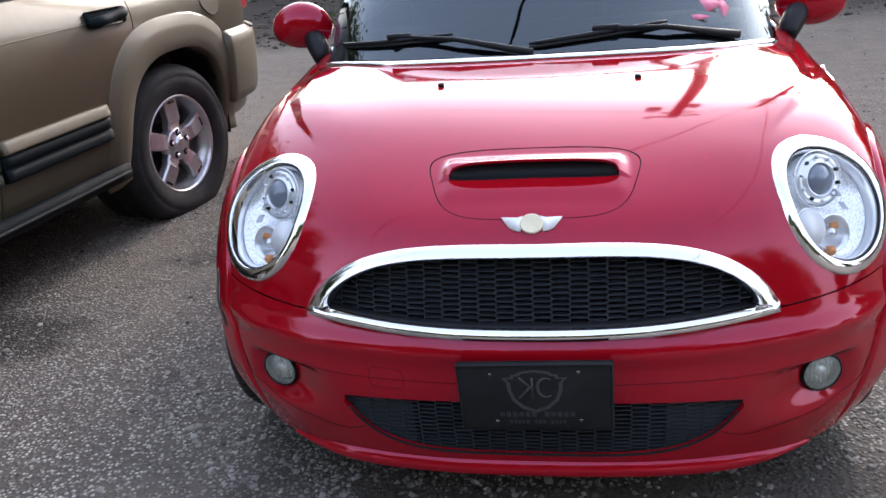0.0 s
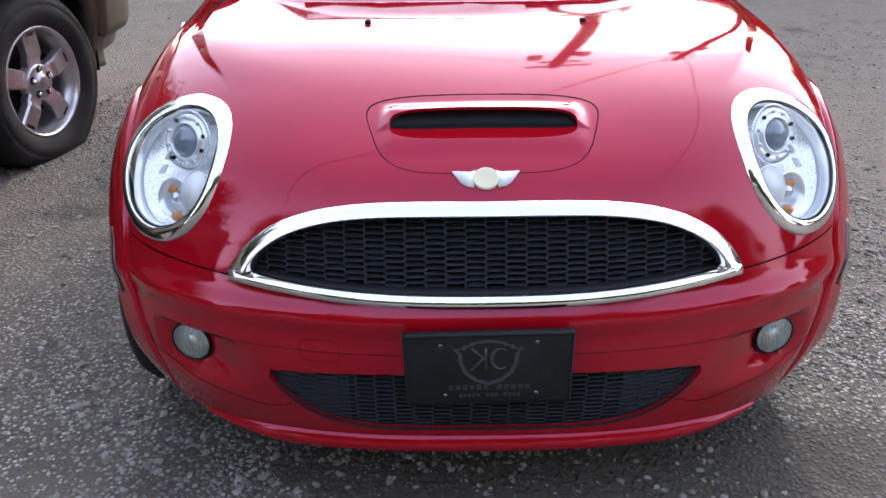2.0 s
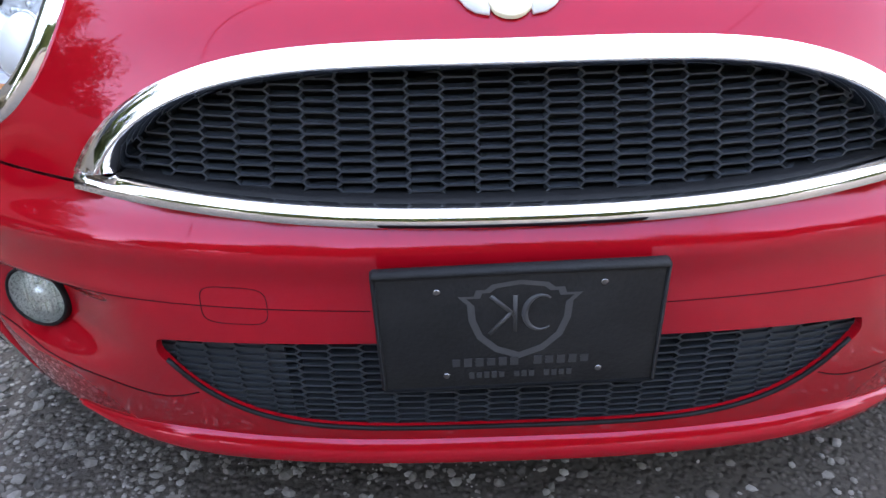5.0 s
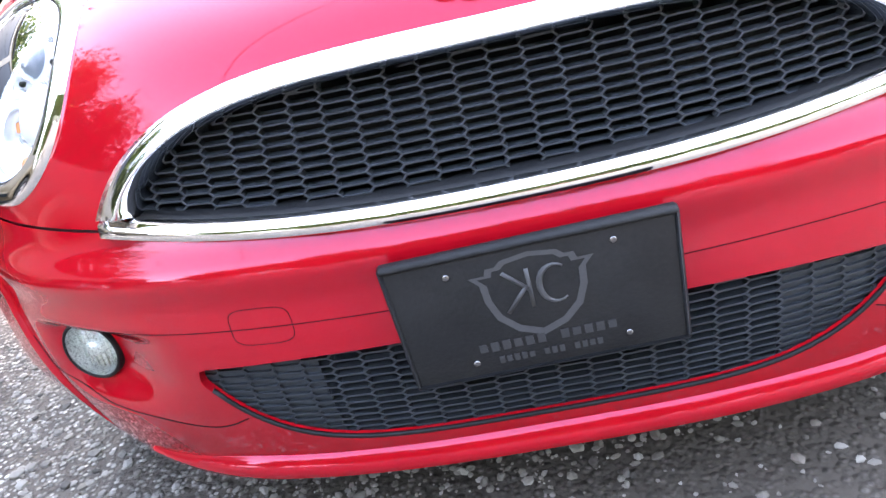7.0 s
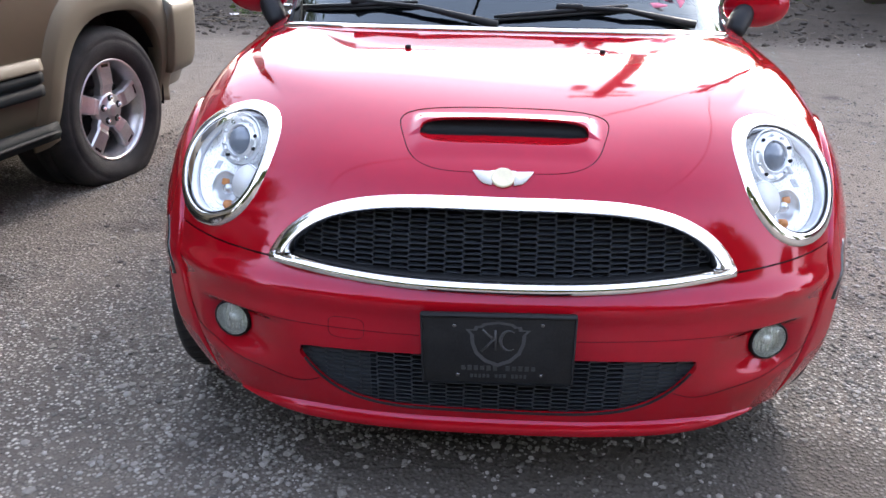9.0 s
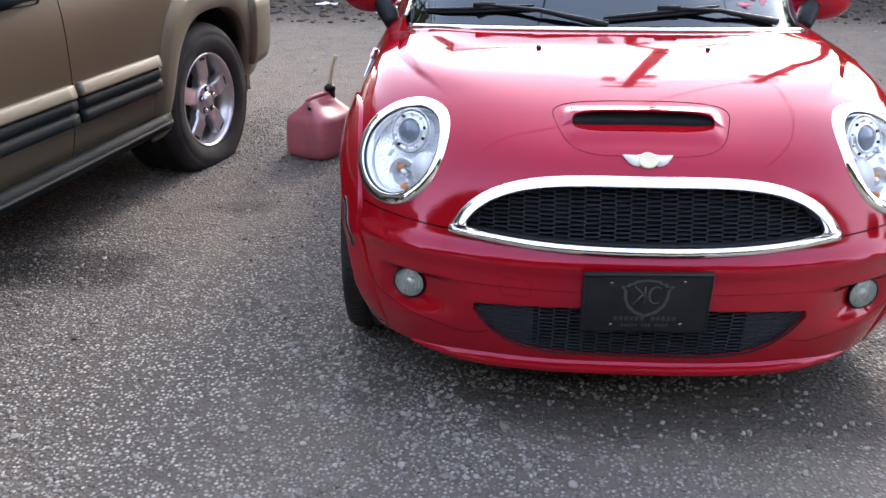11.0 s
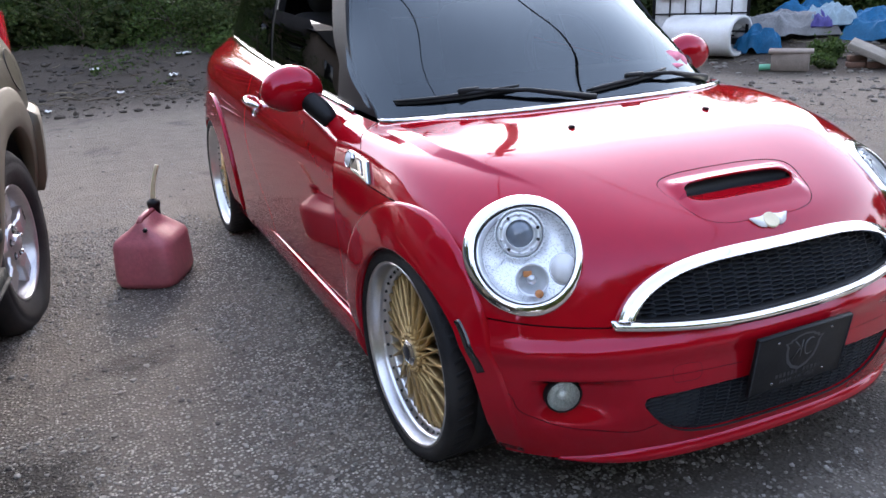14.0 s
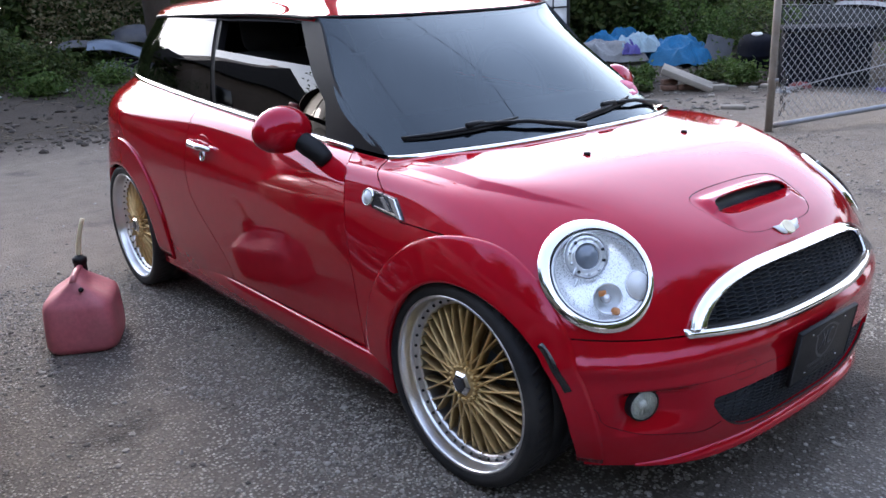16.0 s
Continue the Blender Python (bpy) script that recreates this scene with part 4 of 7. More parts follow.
for s in (-1, 1):
    G, fl = GLASS * np.array([s, 1, 1]), s < 0
    def lowered(V):
        # the upper edge of the half-lowered door glass
        return (1.145 + .05 * (V[:, 1] - 3.4)) - V[:, 2] if s < 0 else 1.30 - V[:, 2]
    ob = panel("door_glass", G, [lambda V: -front_frame(V), lambda V: 3.935 - win_y(V), lambda V: lowered(V)], SIDEGLASS, car, "half-lowered tinted door glass" if s < 0 else "tinted door glass", depth=.004, offset=-.004, flip=fl)
    ob.visible_shadow = False
    ob = panel("quarter_glass", G, [lambda V: win_y(V) - 3.965, lambda V: 4.93 - V[:, 1]], SIDEGLASS, car, "tinted rear side glass", depth=.004, flip=fl)
    ob.visible_shadow = False
    panel("door_pillar", G, [lambda V: front_frame(V) + .004, lambda V: V[:, 1] - np.interp(V[:, 2], (.884, 1.0, 1.105, 1.297), (2.80, 3.0, 3.12, 3.285)) + .01], BLACK, car, "black front door pillar", depth=.03, offset=-.002, flip=fl)
    panel("centre_pillar", G, [lambda V: win_y(V) - 3.925, lambda V: 3.975 - win_y(V)], BLACK, car, "black centre pillar", depth=.03, offset=-.007, flip=fl)
    panel("window_header", G, [lambda V: V[:, 2] - (1.284 + .008 * step(3.3, 3.6, V[:, 1])), lambda V: win_y(V) - 3.0, lambda V: 3.96 - win_y(V)], BLACK, car, depth=.03, offset=-.003, flip=fl)
    ob = panel("rear_glass", G, [lambda V: V[:, 1] - 4.94, lambda V: V[:, 0] * s + .0005], GLOSSBLACK, car, "dark rear glass", depth=.004, flip=fl)

# door mirrors
for s in (-1, 1):
    c = Vector((s * .838, 3.128, .955 if s < 0 else .940))
    rows = []
    for u in np.linspace(0, np.pi, 18):
        ring = []
        for v in np.linspace(0, 2 * np.pi, 32, endpoint=False):
            cx = np.sign(math.cos(u)) * abs(math.cos(u)) ** .9
            x, z = math.sin(u) * math.cos(v), math.sin(u) * math.sin(v)
            ring.append((c.x + .108 * x * (1 - .08 * z), c.y - .068 * cx * (1.0 if cx > 0 else .55), c.z + .079 * z))
        rows.append(ring)
    mir = part("door_mirror", sheet(np.array(rows), wrap=True), PAINT, car, "round red door mirror")
    part("mirror_glass", lathe([(.001, .0), (.085, .0), (.088, -.004)], 32, Matrix.Translation((c.x, c.y + .039, c.z)) @ pose(0, 0, 0, -90) @ Matrix.Diagonal((1, .75, 1, 1))), CHROME, mir)
    stalk = curve3([(s * .80, 3.10, .925), (s * .775, 3.06, .895), (s * .752, 3.02, .862), (s * .745, 3.005, .845)], 8)
    part("mirror_stalk", tube(stalk, [.030, .034, .036, .037, .036, .034, .031, .026], 14), BLACK, mir, "black mirror stalk")

# door handles, side scuttles
for s in (-1, 1):
    tr = side_tree(s)
    def on_side(y, z):
        h, n, _, _ = tr.ray_cast(Vector((s * 1.5, y, z)), Vector((-s, 0, 0)))
        return h
    h = on_side(3.88, .815)
    pts = curve3([(h.x + s * .004, 3.79, .802), (h.x + s * .034, 3.83, .812), (h.x + s * .038, 3.89, .815), (h.x + s * .030, 3.95, .818), (h.x + s * .004, 3.985, .818)], 16)
    handle = part("door_handle", tube(pts, [.008, .011, .013, .014, .014, .014, .014, .014, .014, .014, .014, .013, .012, .012, .011, .008], 12), CHROME, car, "chrome door handle")
    part("lock_ring", lathe([(.022, .001), (.022, .008), (.016, .009), (.014, .002)], 24, frame_of(on_side(3.86, .772), (s, 0, .15))), CHROME, handle)
    part("handle_recess", lathe([(.001, .0015), (.042, .0012), (.046, .0)], 28, frame_of(on_side(3.885, .822), (s, 0, .2)) @ Matrix.Diagonal((1.3, .7, 1, 1))), PAINT, handle)

for s in (-1, 1):
    def on_body(y, z):
        h, n, _, _ = FRONT_TREE.ray_cast(Vector((s * 1.5, y, z)), Vector((-s, 0, 0)))
        return h
    def plaque(outline, lift, thick):
        V = [(on_body(y, z).x + s * o, y, z) for o in (lift, lift + thick) for y, z in outline]
        k = len(outline)
        F = [tuple(range(k, 2 * k))] + [(i, (i + 1) % k, k + (i + 1) % k, k + i) for i in range(k)]
        return V, (F if s > 0 else [f[::-1] for f in F])
    sc = part("side_scuttle", plaque([(2.735, .808), (2.67, .803), (2.598, .796), (2.567, .770), (2.540, .744), (2.60, .747), (2.69, .757)], .001, .007), GLOSSBLACK, car, "chrome side scuttle with round indicator", smooth=False)
    part("scuttle_bar", plaque([(2.628, .797), (2.600, .794), (2.545, .746), (2.566, .748)], .008, .005), CHROME, sc, smooth=False)
    part("scuttle_rim", plaque([(2.71, .807), (2.60, .797), (2.60, .793), (2.71, .802)], .008, .003), CHROME, sc, smooth=False)
    part("scuttle_rim", plaque([(2.68, .759), (2.566, .750), (2.566, .755), (2.68, .765)], .008, .003), CHROME, sc, smooth=False)
    part("scuttle_slash", plaque([(2.665, .792), (2.645, .792), (2.600, .760), (2.622, .760)], .008, .004), CHROME, sc, smooth=False)
    part("indicator", lathe([(.027, -.004), (.027, .010), (.024, .012), (.023, .009)], 28, frame_of(on_body(2.722, .782), (s, -.05, .25))), CHROME, sc, "chrome indicator ring")
    part("indicator_lens", lathe([(.0235, .006), (.018, .013), (.0002, .016)], 28, frame_of(on_body(2.722, .782), (s, -.05, .25))), WHITE, sc, "clear round side indicator")

# wipers
WS_TREE = BVHTree.FromPolygons(*sheet(WS))


def on_glass(x, z, out=0.0):
    """A point on the windscreen at x and height z, stood off by out."""
    h, n, _, _ = WS_TREE.ray_cast(Vector((x, 1.5, z)), Vector((0, 1, 0)))
    if h is None:
        h, n, _, _ = WS_TREE.find_nearest(Vector((x, 2.6, z)))
    return h + (n if n.y < 0 else -n) * out


for x0, x1, xp in ((-.60, -.245, -.02), (-.03, .34, .53)):
    zs = lambda t: .926 + .030 * t
    xm = x0 + (x1 - x0) * .56
    wip = part("wiper", tube([tuple(on_glass(x0 + (x1 - x0) * t, zs(t), .011)) for t in np.linspace(0, 1, 14)], [.004, .0055, .0065, .007, .007, .007, .008, .008, .007, .007, .0065, .006, .005, .004], 8), BLACK, car, "black windscreen wiper")
    part("wiper_arm", tube([tuple(on_glass(xm, .948, .016)), tuple(on_glass(xm + (xp - xm) * .45, .938, .020)), tuple(on_glass(xp, .912, .018) + Vector((0, -.01, -.01)))], [.006, .007, .012], 8), BLACK, wip)
    part("wiper_joint", moved(box((.075, .018, .020), (0, 0, 0), .007), Matrix.Translation(on_glass(xm, .948, .016))), BLACK, wip)
    part("wiper_blade", tube([tuple(on_glass(x0 + (x1 - x0) * t, zs(t) - .004, .005)) for t in np.linspace(0, 1, 14)], .004, 6), RUBBER, wip)

# cabin
dash = []
for x in np.linspace(-.62, .62, 15):
    dash.append([(x, 2.66, .80), (x, 2.80, .885), (x, 3.0, .93), (x, 3.14, .93), (x, 3.22, .88), (x, 3.22, .55)])
part("dashboard", sheet(np.array(dash)), INTERIOR, car, "dark dashboard")
part("floor_pan", box((1.3, 2.6, .06), (0, 3.95, .25), .01), INTERIOR, car)
part("underbody", box((1.25, 3.1, .08), (0, 3.55, .215), .02), BLACK, car)
for s in (-1, 1):
    part("seat_base", box((.5, .5, .2), (s * .36, 3.62, .5), .07, 3), INTERIOR, car)
    part("seat_back", box((.48, .16, .62), (0, 0, .31), .07, 3, Matrix.Translation((s * .36, 3.88, .55)) @ pose(0, 0, 0, -14)), INTERIOR, car)
    part("headrest", box((.26, .11, .19), (0, 0, 0), .05, 3, Matrix.Translation((s * .36, 4.06, 1.24)) @ pose(0, 0, 0, -10)), INTERIOR, car)
part("rear_bench", box((1.15, .2, .6), (0, 4.62, .75), .06, 3), INTERIOR, car)
tor = [(.37 + .185 * math.cos(t), 3.29 + .07 * math.sin(t), .96 + .17 * math.sin(t)) for t in np.linspace(0, 2 * np.pi, 40, endpoint=False)]
part("steering_wheel", tube(tor, .016, 10, closed=True), INTERIOR, car)
part("rear_view_mirror", box((.24, .04, .065), (0, 3.19, 1.245), .02, 3), GLOSSBLACK, car)
# pink sticker on the windscreen
STICK = material("pink_sticker", (.60, .14, .22), .5)
Vs = []
for p, (w, h) in (((.46, .25), (.034, .026)), ((.505, .22), (.014, .036)), ((.43, .19), (.026, .010))):
    c = on_glass(p[0], .90 + .44 * (p[1] - .05), .002)
    mm = frame_of(c, Vector((0, -.62, .78)))
    Vs.append(prism([(w * math.cos(t) * (1 + .25 * math.cos(3 * t)), h * math.sin(t)) for t in np.linspace(0, 2 * np.pi, 18, endpoint=False)], 0, .001, mm))
part("sticker", join(*Vs), STICK, car, "pink sticker on the windscreen")

# wheels
def tread_mesh(R, w, k=72):
    prof = [(R - .050, -w / 2 + .012), (R - .030, -w / 2), (R - .010, -w / 2 + .004), (R - .003, -w / 2 + .016), (R, -w / 2 + .03), (R, -.034), (R - .006, -.033), (R - .006, -.028), (R, -.027), (R, .027), (R - .006, .028), (R - .006, .033), (R, .034), (R, w / 2 - .03), (R - .003, w / 2 - .016), (R - .010, w / 2 - .004), (R - .030, w / 2), (R - .050, w / 2 - .012)]
    return lathe(prof, k)


WHEEL_R, WHEEL_W = .307, .215
me_tyre = mesh("tyre", *tread_mesh(WHEEL_R, WHEEL_W), RUBBER)
me_wide_tyre = mesh("tyre", *moved(tread_mesh(WHEEL_R, WHEEL_W + .05), Matrix.Translation((0, 0, -.025))), RUBBER)
me_block = mesh("tread_block", *box((.010, .0022, .046), (0, 0, 0), .0006, 1), RUBBER)
me_lip = mesh("rim", *lathe([(.262, -.090), (.262, .086), (.266, .096), (.2655, .101), (.259, .102), (.254, .094), (.252, .066), (.250, .058), (.244, .052), (.230, .049), (.224, .038), (.221, -.09)], 80), LIP)
me_bolt = mesh("bolt", *lathe([(.005, 0), (.005, .005), (.003, .0075), (.0002, .0075)], 8), GLOSSBLACK)


def spoke(a, twist):
    secs = []
    for t in np.linspace(0, 1, 9):
        p0, p1 = Vector((.044 * math.cos(a), .044 * math.sin(a), 0)), Vector((.223 * math.cos(a + twist), .223 * math.sin(a + twist), 0))
        q = p0.lerp(p1, t)
        r, an = q.length, math.atan2(q.y, q.x)
        run = (p1 - p0).normalized()
        ht = .072 - .026 * t
        w = .0038 * (1 - .12 * t)
        c = Vector((r * math.cos(an), r * math.sin(an), ht))
        sd = Vector((-run.y, run.x, 0))
        secs.append([tuple(c + sd * x + Vector((0, 0, z))) for x, z in ((-w * .8, -.032), (w * .8, -.032), (w, -.002), (w * .4, .003), (-w * .4, .003), (-w, -.002))])
    return sweep(None, secs)


me_spoke_a, me_spoke_b = mesh("spoke", *spoke(0, radians(27)), GOLD, True), mesh("spoke", *spoke(0, radians(-27)), GOLD, True)
me_gold_bolt = mesh("spoke_bolt", *lathe([(.0062, -.004), (.0062, .005), (.004, .008), (.0002, .008)], 8), GOLD)
# back disc in a gold darkened for the shade behind the spokes
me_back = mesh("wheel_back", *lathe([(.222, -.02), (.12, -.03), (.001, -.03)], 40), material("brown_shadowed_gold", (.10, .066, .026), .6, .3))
me_disc = mesh("brake_disc", *lathe([(.0002, -.012), (.07, -.012), (.07, -.03), (.14, -.03), (.14, -.045), (.07, -.045)], 40), BLACK)
me_hub = mesh("hub", *lathe([(.056, .02), (.055, .066), (.050, .074), (.036, .077), (.030, .074)], 32), GOLD)
hexn = lathe([(.038, .060), (.038, .080), (.030, .088), (.024, .090), (.023, .087), (.0002, .087)], 6)
me_hex = mesh("hub_nut", *hexn, CHROME, False)
me_cap = mesh("cap", *lathe([(.022, .087), (.020, .0905), (.0002, .091)], 24), material("dark_grey_cap", (.035, .036, .042), .3))
SPOKES = 20
for yc in (AXLE_F, AXLE_R):
    for s in (-1, 1):
        base = Matrix.Translation((s * (.755 if yc == AXLE_R else .704 if s < 0 else .658), yc, HUB_Z)) @ pose(0, 0, 0, 0, 0, 2.2 if yc == AXLE_F else 0) @ Matrix(((0, 0, s), (s, 0, 0), (0, 1, 0))).to_4x4()
        wheel = part("wheel", me_tyre if yc == AXLE_F else me_wide_tyre, None, car, "gold mesh wheel with polished lip and low-profile tyre", m=base)
        def bit(name, me, m=Matrix.Identity(4), label=""):
            ob = new(name, me)
            ob.parent = wheel
            ob.matrix_basis = m
            return tagged(ob, label)
        bit("rim", me_lip, label="polished deep-dish rim lip")
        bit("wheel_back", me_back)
        bit("brake_disc", me_disc)
        bit("hub", me_hub)
        bit("hub_nut", me_hex, label="chrome hexagonal hub nut")
        bit("cap", me_cap)
        for k in range(SPOKES):
            a = 2 * math.pi * k / SPOKES
            bit("spoke", me_spoke_a, Matrix.Rotation(a, 4, "Z"))
            bit("spoke", me_spoke_b, Matrix.Rotation(a + math.pi / SPOKES, 4, "Z") @ Matrix.Translation((0, 0, -.0025)))
            for o in (0, .5):
                b = 2 * math.pi * (k + o) / SPOKES
                bit("bolt", me_bolt, Matrix.Translation((.2375 * math.cos(b), .2375 * math.sin(b), .049)))
            bit("spoke_bolt", me_gold_bolt, Matrix.Translation((.050 * math.cos(a), .050 * math.sin(a), .073)))
        for k in range(60):
            a = 2 * math.pi * k / 60
            for z in (-.066, .066):
                ob = bit("tread_block", me_block, Matrix.Rotation(a + (.02 if z > 0 else 0), 4, "Z") @ Matrix.Translation((0, WHEEL_R + .0005, z)) @ pose(0, 0, 0, 0, 18 if z > 0 else -18, 0))

# ---- ground ----
def ground_material():
    m = bpy.data.materials.new("gravel_and_dirt")
    m.use_nodes = True
    nt = m.node_tree
    p = nt.nodes["Principled BSDF"]
    p.inputs["Roughness"].default_value = 0.92
    p.inputs["Specular IOR Level"].default_value = 0.25
    tc = nt.nodes.new("ShaderNodeTexCoord")

    def noise_node(scale, detail=6, rough=0.6):
        n = nt.nodes.new("ShaderNodeTexNoise")
        n.inputs["Scale"].default_value, n.inputs["Detail"].default_value, n.inputs["Roughness"].default_value = scale, detail, rough
        nt.links.new(tc.outputs["Object"], n.inputs["Vector"])
        return n.outputs[0]

    def remap(src, a, b, c=0.0, d=1.0):
        r = nt.nodes.new("ShaderNodeMapRange")
        r.inputs["From Min"].default_value, r.inputs["From Max"].default_value = a, b
        r.inputs["To Min"].default_value, r.inputs["To Max"].default_value = c, d
        nt.links.new(src, r.inputs["Value"])
        return r.outputs[0]

    def mixed(fac, a, b):
        x = nt.nodes.new("ShaderNodeMix")
        x.data_type = "RGBA"
        nt.links.new(fac, x.inputs["Factor"])
        for sock, v in (("A", a), ("B", b)):
            if isinstance(v, tuple):
                x.inputs[sock].default_value = (*v, 1)
            else:
                nt.links.new(v, x.inputs[sock])
        return x.outputs["Result"]

    vor = nt.nodes.new("ShaderNodeTexVoronoi")
    vor.inputs["Scale"].default_value = 84
    nt.links.new(tc.outputs["Object"], vor.inputs["Vector"])
    sep = nt.nodes.new("ShaderNodeSeparateColor")
    nt.links.new(vor.outputs["Color"], sep.inputs[0])
    stone = mixed(remap(sep.outputs[0], 0.1, 0.95), (0.092, 0.084, 0.074), (0.51, 0.475, 0.42))
    # fines between stones, gap shade put into their colour, more in some spots
    fill = nt.nodes.new("ShaderNodeMath")
    fill.operation = "MULTIPLY_ADD"
    fill.inputs[1].default_value = 0.55
    nt.links.new(noise_node(9, 6, 0.65), fill.inputs[0])
    nt.links.new(vor.outputs["Distance"], fill.inputs[2])
    stone = mixed(remap(fill.outputs[0], 0.57, 0.80), stone, (0.098, 0.086, 0.073))
    dirt = mixed(noise_node(7, 8), (0.115, 0.095, 0.074), (0.235, 0.20, 0.162))
    zone = remap(noise_node(0.75, 8, 0.66), 0.43, 0.60)
    # packed earth takes over away from the parked cars
    sx = nt.nodes.new("ShaderNodeSeparateXYZ")
    nt.links.new(tc.outputs["Object"], sx.inputs[0])
    far = remap(sx.outputs["Y"], 4.2, 6.2)
    right = remap(sx.outputs["X"], 1.0, 2.2, 0.0, 0.75)
    mx = nt.nodes.new("ShaderNodeMath")
    mx.operation = "MAXIMUM"
    nt.links.new(far, mx.inputs[0])
    nt.links.new(right, mx.inputs[1])
    add = nt.nodes.new("ShaderNodeMath")
    add.operation = "MULTIPLY_ADD"
    add.use_clamp = True
    add.inputs[1].default_value = 0.65
    nt.links.new(zone, add.inputs[0])
    nt.links.new(mx.outputs[0], add.inputs[2])
    col = mixed(add.outputs[0], stone, dirt)
    # paler dirt over the front of the yard, stronger forward and to the right
    pale_dirt = mixed(noise_node(11, 8, 0.7), (0.155, 0.134, 0.109), (0.345, 0.305, 0.255))
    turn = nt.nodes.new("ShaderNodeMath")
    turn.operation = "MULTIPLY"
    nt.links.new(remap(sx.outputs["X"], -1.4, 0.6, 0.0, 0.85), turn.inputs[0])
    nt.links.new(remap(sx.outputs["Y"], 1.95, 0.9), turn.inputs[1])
    col = mixed(turn.outputs[0], col, pale_dirt)
    # dark loam of the bank behind
    loam = mixed(noise_node(4, 8), (0.035, 0.028, 0.022), (0.085, 0.068, 0.052))
    col = mixed(remap(sx.outputs["Y"], 8.8, 10.2), col, loam)
    # and of the bank beside the gate
    dot = nt.nodes.new("ShaderNodeVectorMath")
    dot.operation = "DOT_PRODUCT"
    dot.inputs[1].default_value = (.70, .72, 0)
    nt.links.new(tc.outputs["Object"], dot.inputs[0])
    bank = nt.nodes.new("ShaderNodeMath")
    bank.operation = "MULTIPLY"
    nt.links.new(remap(dot.outputs["Value"], 8.9, 9.5, 0.0, 0.92), bank.inputs[0])
    nt.links.new(remap(sx.outputs["X"], 4.6, 5.6), bank.inputs[1])
    col = mixed(bank.outputs[0], col, loam)
    stain = remap(noise_node(1.1, 5), 0.60, 0.70, 0.0, 0.65)
    col = mixed(stain, col, (0.022, 0.020, 0.019))
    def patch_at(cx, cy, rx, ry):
        """One for the middle of a ragged oval patch, nought outside."""
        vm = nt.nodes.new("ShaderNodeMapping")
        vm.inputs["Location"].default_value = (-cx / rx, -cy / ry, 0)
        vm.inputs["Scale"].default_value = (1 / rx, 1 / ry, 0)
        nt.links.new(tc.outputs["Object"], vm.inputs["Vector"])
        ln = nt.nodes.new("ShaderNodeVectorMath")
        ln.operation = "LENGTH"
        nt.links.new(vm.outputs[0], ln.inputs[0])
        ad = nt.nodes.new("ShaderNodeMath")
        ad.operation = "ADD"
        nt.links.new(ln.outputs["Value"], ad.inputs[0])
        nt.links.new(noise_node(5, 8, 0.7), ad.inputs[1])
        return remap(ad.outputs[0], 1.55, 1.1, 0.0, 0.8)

    # stains by the SUV; the wide oval paints in bumper shade over darker soil
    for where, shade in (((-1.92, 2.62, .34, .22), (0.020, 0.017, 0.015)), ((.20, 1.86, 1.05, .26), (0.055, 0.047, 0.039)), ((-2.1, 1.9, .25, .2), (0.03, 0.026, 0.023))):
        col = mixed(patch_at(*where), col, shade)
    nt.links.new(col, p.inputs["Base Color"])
    b1 = nt.nodes.new("ShaderNodeBump")
    b1.inputs["Strength"].default_value, b1.inputs["Distance"].default_value = 0.75, 0.012
    inv = remap(vor.outputs["Distance"], 0.0, 0.7, 1.0, 0.0)
    nt.links.new(inv, b1.inputs["Height"])
    b2 = nt.nodes.new("ShaderNodeBump")
    b2.inputs["Strength"].default_value, b2.inputs["Distance"].default_value = 0.6, 0.02
    nt.links.new(noise_node(30, 8, 0.7), b2.inputs["Height"])
    nt.links.new(b1.outputs[0], b2.inputs["Normal"])
    nt.links.new(b2.outputs[0], p.inputs["Normal"])
    return m


def soft(a, b, x):
    t = min(max((x - a) / (b - a), 0), 1)
    return t * t * (3 - 2 * t)


def ground_z(x, y):
    """Height of the yard: level round the cars, ruts on the lane, banks behind and beside."""
    away = max(soft(5.4, 7.0, y), soft(2.4, 3.6, x), soft(-5, -6.5, x), soft(-1.5, -3, y))
    z = away * .035 * noise.noise(Vector((x * .8, y * .8, 0))) + away * .012 * noise.noise(Vector((x * 3.5, y * 3.5, 4)))
    bank = soft(10.6, 13.5, y + .25 * x if x < 4 else y + 1.0) * (1 - soft(3.5, 5.5, x))
    z += bank * (.30 + .16 * noise.noise(Vector((x * .9, y * .9, 9))) + .06 * noise.noise(Vector((x * 3, y * 3, 2))))
    s = .70 * x + .72 * y
    z += soft(4, 5.5, x) * soft(10.1, 12.2, s) * (.26 + .10 * noise.noise(Vector((x, y, 5))))
    return z


gx = np.concatenate([[-400, -150, -60, -30, -18], np.arange(-12, 18.01, .17), [24, 40, 80, 170, 400]])
gy = np.concatenate([[-400, -150, -60, -25, -12], np.arange(-5, 22.01, .17), [30, 50, 100, 200, 400]])
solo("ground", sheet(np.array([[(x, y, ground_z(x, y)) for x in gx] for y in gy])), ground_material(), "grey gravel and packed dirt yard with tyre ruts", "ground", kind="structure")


def icosa():
    bm = bmesh.new()
    bmesh.ops.create_icosphere(bm, subdivisions=1, radius=1)
    V, F = np.array([v.co[:] for v in bm.verts]), np.array([[v.index for v in f.verts] for f in bm.faces])
    bm.free()
    return V, F


